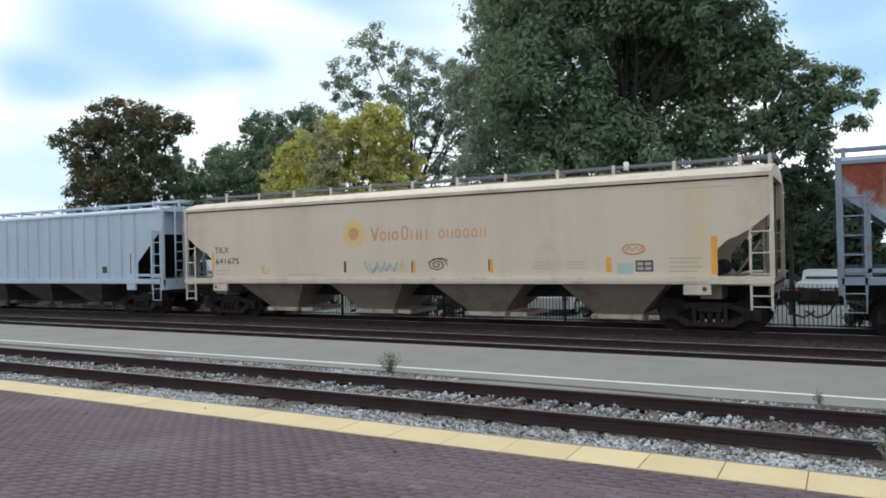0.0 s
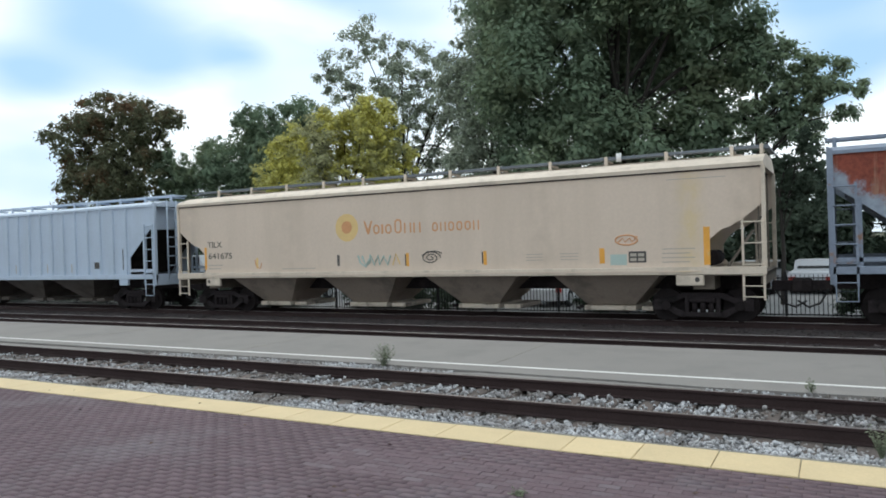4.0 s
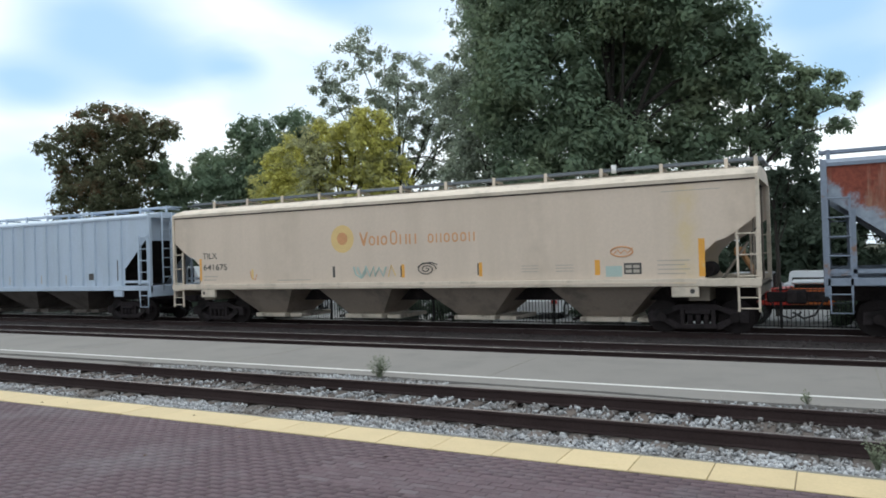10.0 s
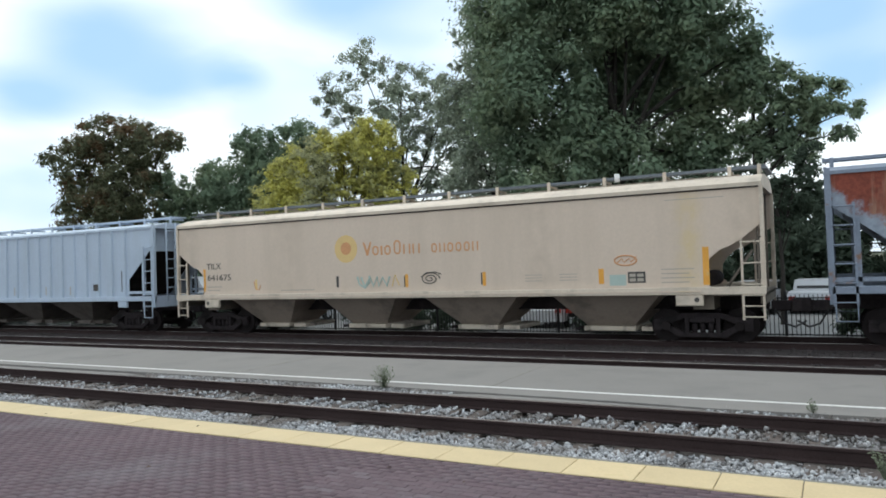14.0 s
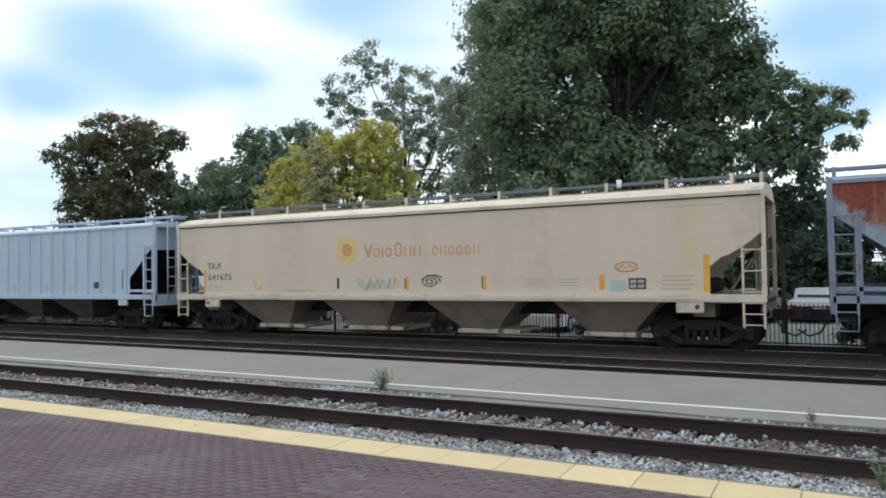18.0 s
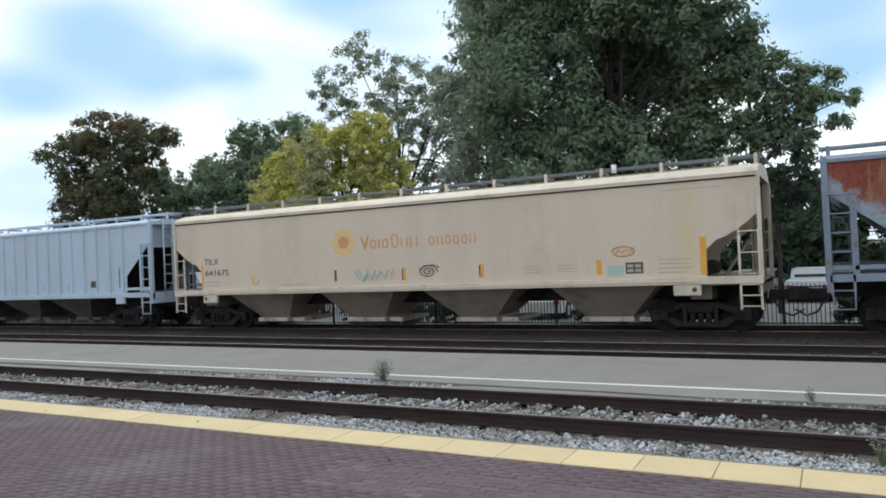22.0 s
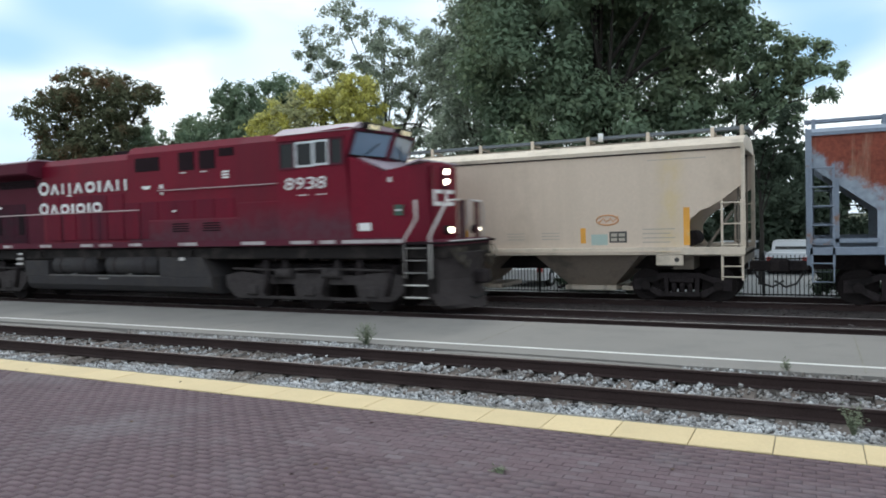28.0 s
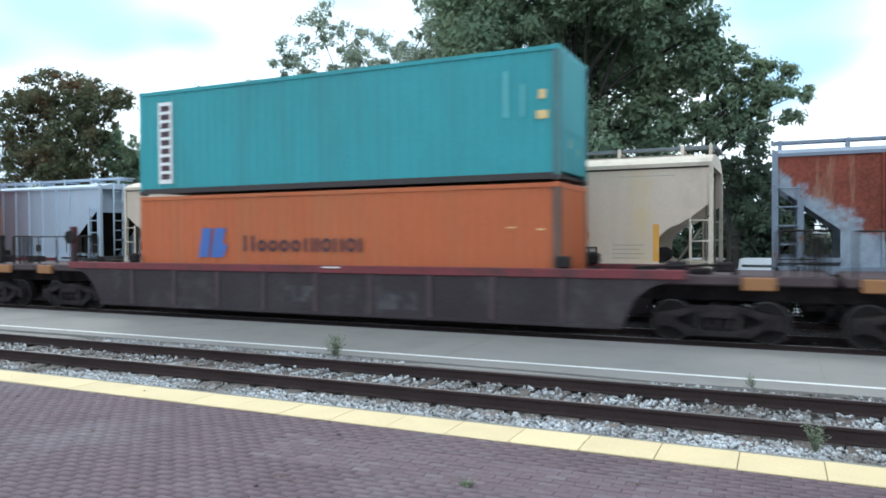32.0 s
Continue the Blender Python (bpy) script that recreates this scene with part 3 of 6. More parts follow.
GAUGE = 1.51                               # between the middles of the railheads

setting("ground", Geo().box(-2500, 2500, -2500, 2500, -1.2, -0.46), "earth", "flat earth with thin grass to the horizon", "ground")
setting("parking_lot", Geo().box(-110, 40, 24.9, 41.0, -0.46, -0.42), "asphalt", "pale grey paved parking lot beyond the fence", "ground")

brick_platform = setting("brick_platform", Geo().box(-70, 40, -16.0, 7.255, -0.5, -0.0375), "mortar", "purplish brick station platform with dark joints", "platform")
edge_strip = setting("platform_edge_strip", Geo().box(-70, 40, 7.265, 7.85, -0.5, -0.035), "kerb", "base of the yellow warning strip along the platform edge", "platform")
setting("platform_kerb", Geo().box(-70, 40, 7.86, 8.02, -0.5, -0.05, 0.012), "kerb", "narrow weathered concrete kerb beside the yellow strip", "kerb")

middle_platform = setting("middle_platform", Geo().prism([(-120, 11.27), (-7.4, 11.26), (-5.7, 11.19), (-3.2, 11.13), (-1.7, 11.02), (-0.9, 11.04), (0.6, 11.10), (60, 11.12), (60, 14.80), (-120, 14.80)], "z", -0.5, 0.0), "concrete", "grey concrete platform strip between the tracks", "platform")
part("white_line", Geo().box(-120, 60, 11.68, 11.775, 0.0, 0.004), "white_line", middle_platform, "worn white painted safety line")
for x in np.arange(-60.4, 30, 6.1):
    part("joint_seal", Geo().box(x, x + 0.02, 11.28, 14.79, 0.0, 0.003), "kerb", middle_platform)

for outline in ([(-70, 10.85), (-14.6, 10.85), (-13.4, 10.92), (-14.2, 11.06), (-70, 11.10)], [(-6.3, 10.85), (-1.7, 10.85), (-1.8, 10.92), (-3.3, 11.02), (-5.4, 11.07)]):
    setting("infill_strip", Geo().prism(outline, "z", -0.4, -0.010), "concrete", "dusty grey paving strip beside the far rail", "paving")
ballast_bed = setting("ballast_bed", Geo().prism([(8.03, -0.5), (8.03, -0.17), (8.6, -0.2), (9.1, -0.245), (10.9, -0.245), (11.24, -0.22), (11.24, -0.5)], "x", -510, 160), "bed", "packed grey ballast under the near track", "ballast")
dark_bed = setting("dark_ballast_bed", Geo().prism([(14.81, -0.5), (14.81, -0.2), (15.3, -0.16), (22.2, -0.16), (23.4, -0.42), (23.4, -0.5)], "x", -510, 160), "dark_bed", "dark oily ballast under the two far tracks", "ballast")

RAIL = [(-0.075, -0.18), (0.075, -0.18), (0.075, -0.168), (0.012, -0.15), (0.009, -0.05), (0.035, -0.038), (0.037, -0.008),
        (0.03, -0.001), (-0.03, -0.001), (-0.037, -0.008), (-0.035, -0.038), (-0.009, -0.05), (-0.012, -0.15), (-0.075, -0.168)]
SLEEPER = Geo().box(-0.115, 0.115, -1.3, 1.3, -0.36, -0.182, 0.012).mesh("sleeper", M["tie"])


def railway(name, y, x0, x1, label, head="rail_used"):
    track = thing(name, (0, y, 0), label, "railway track", kind="structure")
    for s in (-GAUGE / 2, GAUGE / 2):
        rail = part("rail", Geo().prism([(a + s, b + 0.0) for a, b in RAIL], "x", -500, 150), "rail", track, "rusty steel rail")
        part("running_surface", Geo().box(-500, 150, s - 0.026, s + 0.026, -0.001, 0.001), head, rail, "rubbed railhead")
    xs = np.arange(x0, x1, 0.533)
    pieces("sleeper", SLEEPER, track, [pose(x + rng.uniform(-0.03, 0.03), rng.uniform(-0.04, 0.04), rng.uniform(-0.01, 0.0), 0, 0, rng.uniform(-1, 1)) for x in xs])
    return track


near_track = railway("near_track", ROW1, -36, 8, "near railway track with rusty rails in pale ballast", "rail_top")
railway("middle_track", ROW2, -38, 8, "middle railway track the train runs on")
railway("far_track", ROW3, -40, 12, "far railway track under the parked hoppers")


def near_height(x, y):
    d = np.abs(y - ROW1)
    z = np.where(y < ROW1 - 0.8, -0.15 - 0.075 * np.clip((y - 8.1) / 0.9, 0, 1) + 0.03 * nrg.random(len(x)), -0.235 + 0.03 * nrg.random(len(x)))
    # sleepers stay bare between the rails, more so towards the far rail
    k = np.floor((x + 36) / 0.533 + 0.5)
    on_tie = np.abs(((x + 36) / 0.533 + 0.5) % 1.0 - 0.5) * 0.533 < 0.115
    bare = 0.35 + 0.6 * ((k * 0.618) % 1.0)
    z = np.where(on_tie & (d < 0.62) & (nrg.random(len(x)) < bare), np.nan, z)
    z = np.where(on_tie & (d < 0.62), z + 0.06, z)
    clear = np.clip((y - ROW1 + 0.1) * 1.1, 0, 0.75) * ((np.floor((x + 36) / 0.533) * 0.382) % 1.0 + 0.35)
    z = np.where(~on_tie & (d < 0.62) & (nrg.random(len(x)) < clear), np.nan, z)
    heap = 0.075 * np.clip(1 - np.abs(((x + 36) / 0.533) % 1.0 - 0.5) * 3.4, 0, 1)
    z = np.where((d < 0.62) & ~on_tie, z + heap * np.clip(1.1 - (y - ROW1 + 0.62) * 0.55, 0.2, 1), z)
    z = np.where((x < -11.0) & (nrg.random(len(x)) < 0.5), np.nan, z)
    z = np.where((np.abs(d - GAUGE / 2) < 0.13), np.nan, z)
    edge = y > ROW1 + 0.86
    heaped = (x > -13.6) & (x < -5.9)
    z = np.where(edge, -0.05 + 0.03 * nrg.random(len(x)), z)
    gone = np.where(heaped, 0.12, np.where(x > -1.8, 0.55, 1.0))
    z = np.where(edge & (nrg.random(len(x)) < gone), np.nan, z)
    return z


for name, args, mat in (("ballast_stones", (58000, -30, 5, 8.04, 11.22), "stone"),):
    P, F = pebbles(*args, near_height, 0.031)
    tagged(new(name, cloud_mesh(name, P, F, mat)), "loose pale grey crushed ballast stones between the rails", "ballast", kind="stuff")
P, F = pebbles(16000, -34, 8, 14.85, 22.4, lambda x, y: -0.165 + 0.02 * nrg.random(len(x)), 0.036)
tagged(new("dark_ballast_stones", cloud_mesh("dark_ballast_stones", P, F, "dark_stone")), "loose dark oily ballast stones round the far tracks", "ballast", kind="stuff")


# ---- running gear shared by the cars ----
def wheelset(parent, x, r, tread=False):
    """One axle with both wheels, turning as one part about its own middle."""
    g = Geo()
    for s in (-1, 1):
        g.tube((0, s * 0.70, 0), (0, s * 0.83, 0), r, 28)
        g.tube((0, s * 0.665, 0), (0, s * 0.70, 0), r + 0.03, 28)
        g.tube((0, s * 0.83, 0), (0, s * 0.85, 0), r * 0.72, 20)
        g.tube((0, s * 0.85, 0), (0, s * 1.02, 0), 0.1, 10)
    g.tube((0, -1.02, 0), (0, 1.02, 0), 0.075, 10)
    w = part("wheelset", g, "wheel", parent)
    w.location = (x, 0, r)
    if tread:
        for s in (-1, 1):
            part("wheel_rim", Geo().tube((0, s * 0.826, 0), (0, s * 0.834, 0), r - 0.004, 28), "tread", w, "bright worn rim")
            part("wheel_web", Geo().tube((0, s * 0.83, 0), (0, s * 0.838, 0), r - 0.022, 28), "wheel", w)
    return w


def freight_truck(parent, x, r=0.42, half=0.89, tread=False):
    """A two-axle bogie; its wheelsets are parts of the car."""
    for s in (-1, 1):
        y = s * 1.0
        g = Geo()
        a, b = y - 0.07, y + 0.07
        g.prism([(-1.2, 0.48), (-1.2, 0.58), (-0.78, 0.64), (-0.46, 0.75), (0.46, 0.75), (0.78, 0.64), (1.2, 0.58), (1.2, 0.48), (0.74, 0.50), (0.44, 0.62), (-0.44, 0.62), (-0.74, 0.50)], "y", a, b)
        g.box(-0.5, 0.5, a, b, 0.13, 0.25, 0.015)
        for e in (-1, 1):
            g.prism([(e * 1.16, 0.49), (e * 0.96, 0.49), (e * 0.45, 0.27), (e * 0.45, 0.13), (e * 0.56, 0.13)], "y", a, b)
            g.box(min(e * 0.33, e * 0.43), max(e * 0.33, e * 0.43), a + 0.005, b - 0.005, 0.24, 0.63)
            g.box(min(e * 1.0, e * 1.2), max(e * 1.0, e * 1.2), a + 0.005, b - 0.005, 0.3, 0.5)
        frame_side = part("side_frame", g, "grime" if tread else "truck_dark", parent)
        frame_side.location.x = x
        part("bolster_end", Geo().box(-0.31, 0.31, y - 0.1, y + 0.1, 0.5, 0.62, 0.02), "truck_dark", frame_side)
        for dx in (-0.2, 0.0, 0.2):
            part("spring", Geo().tube((dx, y - s * 0.02, 0.24), (dx, y - s * 0.02, 0.51), 0.07, 8), "grime", frame_side)
        for dx in (-half, half):
            part("axle_cap", Geo().tube((dx, y, r), (dx, y + s * 0.13, r), 0.12, 10), "wheel", frame_side)
    bolster = part("bolster", Geo().box(-0.2, 0.2, -1.0, 1.0, 0.56, 0.76, 0.02), "grime", parent)
    bolster.location.x = x
    return [wheelset(parent, x - half, r, tread), wheelset(parent, x + half, r, tread)]


def ladder(parent, x0, x1, y, z0, z1, mat, steps, r=0.022, name="ladder"):
    for x in (x0, x1):
        ob = part(name + "_rail", Geo().box(x - 0.026, x + 0.026, y - 0.02, y + 0.02, z0, z1), mat, parent)
    for k in range(steps):
        z = z0 + 0.08 + (z1 - z0 - 0.16) * k / max(1, steps - 1)
        part("rung", Geo().tube((x0, y - 0.03, z), (x1, y - 0.03, z), r * 0.8, 6), mat, ob)
    return ob


def coupler(parent, x, way, mat="grime"):
    g = Geo().box(min(x, x + way * 0.55), max(x, x + way * 0.55), -0.12, 0.12, 0.74, 1.0, 0.03)
    g.box(min(x + way * 0.45, x + way * 0.75), max(x + way * 0.45, x + way * 0.75), -0.2, 0.16, 0.70, 1.04, 0.05)
    part("coupler", g, mat, parent)
    part("air_hose", Geo().path([(x + way * 0.1, -0.35, 0.8), (x + way * 0.3, -0.38, 0.45), (x + way * 0.55, -0.3, 0.35), (x + way * 0.8, -0.2, 0.5)], 0.025), "rubber", parent)


def bars(parent, name, x, z, y, widths, height, gap, mat, label=""):
    """A line of plain upright bars, each the size of a letter, drawn on a side that faces -y."""
    for w in widths:
        if w > 0:
            part(name, Geo().box(x, x + w, y - 0.004, y, z, z + height), mat, parent, label)
        x += abs(w) + gap


def glyphs(parent, x, z, y, kinds, width, height, stroke, gap, mat, name="letter_shape"):
    """A row of plain letter-sized shapes, no letters: o ring, a and v wedges, h pair of bars, i bar, space."""
    for k in kinds:
        w = width * (0.3 if k == "i" else 1.0)
        g = Geo()
        if k == "o":
            t, c = stroke, min(w, height) * 0.3
            u = c * 0.55
            out = [(x + c, z), (x + w - c, z), (x + w, z + c), (x + w, z + height - c), (x + w - c, z + height), (x + c, z + height), (x, z + height - c), (x, z + c)]
            inn = [(x + t + u, z + t), (x + w - t - u, z + t), (x + w - t, z + t + u), (x + w - t, z + height - t - u), (x + w - t - u, z + height - t), (x + t + u, z + height - t), (x + t, z + height - t - u), (x + t, z + t + u)]
            p = [(a, yy, b) for yy in (y - 0.004, y) for a, b in out + inn]
            g.add(p, [(q + i, q + (i + 1) % 8, q + 8 + (i + 1) % 8, q + 8 + i) for q in (0, 16) for i in range(8)])
        elif k == "v":
            t, u = stroke * 1.15, height * 0.38
            g.prism([(x, z + height), (x + t, z + height), (x + w * 0.5, z + u), (x + w - t, z + height), (x + w, z + height), (x + w * 0.6, z), (x + w * 0.4, z)], "y", y - 0.004, y)
        elif k == "a":
            t, u = stroke * 1.15, height * 0.62
            g.prism([(x, z), (x + t, z), (x + w * 0.5, z + u), (x + w - t, z), (x + w, z), (x + w * 0.6, z + height), (x + w * 0.4, z + height)], "y", y - 0.004, y)
        elif k in "ib":
            g.box(x, x + w, y - 0.004, y, z, z + height)
        elif k == "h":
            part(name, Geo().box(x + w - stroke, x + w, y - 0.004, y, z, z + height), mat, parent)
            g.box(x, x + stroke, y - 0.004, y, z, z + height)
        if k != " ":
            part(name, g, mat, parent)
        x += w + gap


def decal(parent, name, x0, x1, z0, z1, y, mat, label=""):
    return part(name, Geo().box(x0, x1, y - 0.004, y, z0, z1), mat, parent, label)


# ---- covered hoppers on the far track ----
def text_mesh(body, height, name, mat):
    """Letters as a thin mesh standing up, facing -y."""
    curve = bpy.data.curves.new(name, "FONT")
    curve.body, curve.size, curve.extrude = body, height / 0.7, 0.003
    tmp = new(name, curve)
    me = bpy.data.meshes.new_from_object(tmp.evaluated_get(bpy.context.evaluated_depsgraph_get()))
    bpy.data.objects.remove(tmp)
    bpy.data.curves.remove(curve)
    me.transform(Matrix.Rotation(radians(90), 4, "X"))
    me.materials.clear()
    me.materials.append(M[mat])
    return me


def roof_walk(car, x0, x1, posts, z, rail_mat, y=-0.62, board="galv"):
    deck = part("roof_walkway", Geo().box(x0, x1, y, y + 0.10, z + 0.16, z + 0.235), board, car, "galvanised running board")
    for k in range(3):
        part("grating", Geo().box(x0, x1, y + 0.14 + 0.16 * k, y + 0.26 + 0.16 * k, z + 0.19, z + 0.225), board, deck)
    for x in posts:
        part("walkway_bracket", Geo().box(x - 0.045, x + 0.045, y - 0.05, y + 0.015, z - 0.16, z + 0.25, 0.01).box(x - 0.03, x + 0.03, y + 0.015, y + 0.62, z + 0.10, z + 0.155), rail_mat, car)


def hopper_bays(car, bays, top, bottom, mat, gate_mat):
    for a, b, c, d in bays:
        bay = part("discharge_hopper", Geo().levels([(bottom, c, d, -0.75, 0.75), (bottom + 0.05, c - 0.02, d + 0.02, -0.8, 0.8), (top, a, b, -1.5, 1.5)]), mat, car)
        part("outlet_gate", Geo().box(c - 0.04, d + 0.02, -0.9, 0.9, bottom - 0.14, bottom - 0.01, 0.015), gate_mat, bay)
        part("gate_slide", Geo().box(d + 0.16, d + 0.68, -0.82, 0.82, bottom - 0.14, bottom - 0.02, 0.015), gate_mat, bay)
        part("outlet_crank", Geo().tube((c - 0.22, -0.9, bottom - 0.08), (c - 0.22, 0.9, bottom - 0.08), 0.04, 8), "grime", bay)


def cream_hopper():
    # local x: -9.85 .. 9.85 over the end posts
    car = thing("covered_hopper", (-11.35, ROW3, 0), "long cream covered hopper car with faded orange lettering", "railway car", "parked hopper cars")
    cut = [(1.43, 8.62), (1.56, 8.50), (1.92, 8.50), (2.12, 8.62), (2.34, 8.86), (2.40, 9.06), (2.58, 9.36), (2.92, 9.80), (3.3, 9.82), (3.62, 9.82), (3.84, 9.82)]
    body = part("hopper_shell", Geo().levels([(1.43, -7.5, 7.5, -1.57, 1.57), (3.0, -8.95, 8.95, -1.57, 1.57), (3.84, -9.72, 9.72, -1.57, 1.57)]), "cavity", car, "slope-ended inner shell, dark with painted shade and dirt")
    for s in (-1, 1):
        part("side_sheet", Geo().prism([(x, z) for z, x in cut] + [(-x, z) for z, x in reversed(cut)], "y", s * 1.575, s * 1.6), "cream", car, "smooth cream steel side")
    roof = Geo()
    prof = [(-1.65, 3.835), (-1.66, 3.93), (-1.5, 4.02), (-1.1, 4.14), (-0.6, 4.2), (0.6, 4.2), (1.1, 4.14), (1.5, 4.02), (1.66, 3.93), (1.65, 3.835)]
    roof.prism(prof, "x", -9.86, 9.86)
    part("roof", roof, "cream_light", car, "paler rounded roof with an overhanging lip")
    # Dark strip in place of the shadow line under the roof lip.
    part("eave_seam", Geo().box(-9.84, 9.84, -1.625, -1.56, 3.80, 3.836), "grime", body)
    for s in (-1, 1):
        sill = part("side_sill", Geo().box(-9.88, 9.88, s * 1.66 - 0.05, s * 1.66 + 0.05, 1.24, 1.43, 0.012), "cream_light", car, "pale side sill")
        part("sill_lip", Geo().box(-8.4, 8.4, s * 1.69 - 0.04, s * 1.69 + 0.04, 1.31, 1.345), "cream", sill)
        for e in (-1, 1):
            part("jacking_pad", Geo().box(e * 8.12 - 0.33, e * 8.12 + 0.33, s * 1.64 - 0.06, s * 1.64 + 0.06, 0.97, 1.24, 0.02), "cream_light", sill)
            part("pad_hole", Geo().tube((e * 8.3, s * 1.70 - 0.01, 1.12), (e * 8.3, s * 1.70 + 0.012, 1.12), 0.06, 12), "black_mark", sill)
            ladder(car, e * 9.80, e * 9.36, s * 1.66, 1.4, 2.58, "cream_light", 3)
            ladder(car, e * 9.36, e * 9.82, s * 1.66, 0.62, 1.3, "cream_light", 3, name="stirrup_step")
            part("corner_post", Geo().box(e * 9.84 - 0.045, e * 9.84 + 0.045, s * 1.6 - 0.05, s * 1.6 + 0.05, 1.4, 3.85), "cream_light", car)
            part("end_brace", Geo().box(e * 9.7 - 0.02, e * 9.7 + 0.02, s * 1.3 - 0.05, s * 1.3 + 0.05, 1.3, 3.8), "cream_dull", car)
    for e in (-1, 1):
        part("end_platform", Geo().box(e * 9.2 - 0.66, e * 9.2 + 0.66, -1.5, 1.5, 1.2, 1.26), "cream_dull", car)
        part("end_sill", Geo().box(e * 9.8 - 0.06, e * 9.8 + 0.06, -1.6, 1.6, 1.0, 1.3, 0.01), "cream_dull", car)
        part("bolster_web", Geo().box(e * 8.4 - 0.25, e * 8.4 + 0.25, -1.35, 1.35, 0.86, 1.25), "cream_dull", car)
        part("brake_reservoir", Geo().tube((e * 8.5, -0.9, 1.62), (e * 8.5, 0.3, 1.62), 0.2, 14), "grime", car)
        part("brake_rod", Geo().path([(e * 8.9, -1.3, 1.3), (e * 9.5, -0.6, 2.3)], 0.04), "cream_dull", car)
        part("end_walkway", Geo().box(e * 9.86 - 0.02, e * 9.86 + 0.1, -0.9, 0.9, 4.3, 4.34), "galv", car)
        coupler(car, e * 9.85, e)
    part("centre_sill", Geo().box(-9.8, 9.8, -0.3, 0.3, 0.8, 1.15), "grime", car)
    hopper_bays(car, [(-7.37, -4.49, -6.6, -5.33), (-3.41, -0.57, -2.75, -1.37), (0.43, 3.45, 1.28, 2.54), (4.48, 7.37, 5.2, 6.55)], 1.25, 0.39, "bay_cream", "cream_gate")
    roof_walk(car, -9.9, 9.9, [9.05 - 1.62 * k for k in range(12)] + [9.75], 4.2, "cream_light")
    hatches = part("hatch_cover", Geo().prism([(-0.42, 4.2), (-0.36, 4.3), (0.36, 4.3), (0.42, 4.2)], "x", -9.2, 9.2), "cream_light", car)
    hatches.location.y = 0.35
    part("roof_vent", Geo().tube((6.16, -0.62, 4.3), (6.16, -0.62, 4.52), 0.07, 10), "white_mark", car)
    # markings
    y = -1.602
    for x, z0, z1, w, m in ((8.53, 1.48, 2.42, 0.15, "orange_mark"), (5.9, 1.55, 1.95, 0.14, "orange_mark"), (2.5, 1.56, 1.96, 0.1, "orange_mark"),
                            (-0.09, 1.56, 1.96, 0.1, "orange_mark"), (-2.67, 1.6, 1.95, 0.09, "black_mark"), (-6.1, 1.56, 1.92, 0.09, "pale_yellow"), (-8.53, 1.54, 2.33, 0.1, "orange_mark"),
                            (2.42, 1.6, 1.94, 0.04, "black_mark"), (-0.16, 1.58, 1.92, 0.04, "black_mark")):
        decal(car, "reflective_strip", x - w / 2, x + w / 2, z0, z1, y - (0.003 if w < 0.06 else 0), m)
    halo = Geo()
    halo.tube((-2.31, y, 2.81), (-2.31, y - 0.003, 2.81), 0.44, 28)
    emblem = part("round_emblem", halo, "pale_yellow", car, "faded yellow disc")
    part("emblem_core", Geo().tube((-2.31, y - 0.003, 2.82), (-2.31, y - 0.007, 2.82), 0.2, 24), "faded_orange", emblem)
    glyphs(car, -1.66, 2.57, y, "v", 0.33, 0.42, 0.05, 0.07, "faded_orange")
    glyphs(car, -1.30, 2.57, y, "oio", 0.23, 0.29, 0.05, 0.07, "faded_orange")
    glyphs(car, -0.52, 2.57, y, "o", 0.25, 0.43, 0.05, 0.07, "faded_orange")
    glyphs(car, -0.18, 2.57, y, "hh", 0.25, 0.30, 0.05, 0.08, "faded_orange")
    glyphs(car, 0.80, 2.58, y, "ohoooh", 0.19, 0.27, 0.042, 0.08, "faded_orange")
    for body, x, z, wide in (("TILX", -8.42, 2.32, 0.68), ("641675", -8.40, 1.92, 1.12)):
        me = text_mesh(body, 0.21, "car_mark", "black_mark")
        xs = [v.co.x for v in me.vertices]
        me.transform(Matrix.Diagonal((wide / (max(xs) - min(xs)), 1, 1, 1)))
        ob = part("car_mark", me, "black_mark", car, "black stencilled car mark")
        ob.location = (x, y - 0.004, z)
    for k in range(2):
        decal(car, "print_line", -8.4, -7.7 - 0.1 * k, 1.68 - 0.12 * k, 1.71 - 0.12 * k, y, "grey_mark")
    for k in range(4):
        decal(car, "print_line", 7.45, 8.25 - 0.12 * (k % 2), 1.88 - 0.11 * k, 1.905 - 0.11 * k, y, "grey_mark")
    for x in (3.75, 4.75):
        for k in range(3):
            decal(car, "print_line", x, x + 0.5, 1.82 - 0.08 * k, 1.84 - 0.08 * k, y, "grey_mark")
    decal(car, "print_line", 7.6, 9.0, 3.62, 3.64, y, "grey_mark")
    decal(car, "print_line", -5.0, -3.6, 1.52, 1.55, y, "grey_mark")
    data = decal(car, "data_panel", 6.6, 7.05, 1.56, 1.85, y, "black_mark")
    for k in range(2):
        for j in range(2):
            decal(data, "panel_field", 6.64 + 0.2 * k, 6.8 + 0.2 * k, 1.6 + 0.12 * j, 1.68 + 0.12 * j, y - 0.004, "grey_mark")
    decal(car, "sprayed_patch", 6.12, 6.55, 1.5, 1.78, y, "teal_mark", "faded turquoise sprayed patch")
    # sprayed scrawls: an eye, a zigzag and an oval
    spiral = [(0.72 + (0.34 - 0.0115 * k) * math.cos(k * 0.55), y - 0.006, 1.80 + (0.20 - 0.0068 * k) * math.sin(k * 0.55)) for k in range(27)]
    part("sprayed_spiral", Geo().path(spiral, 0.016, 5), "black_mark", car)
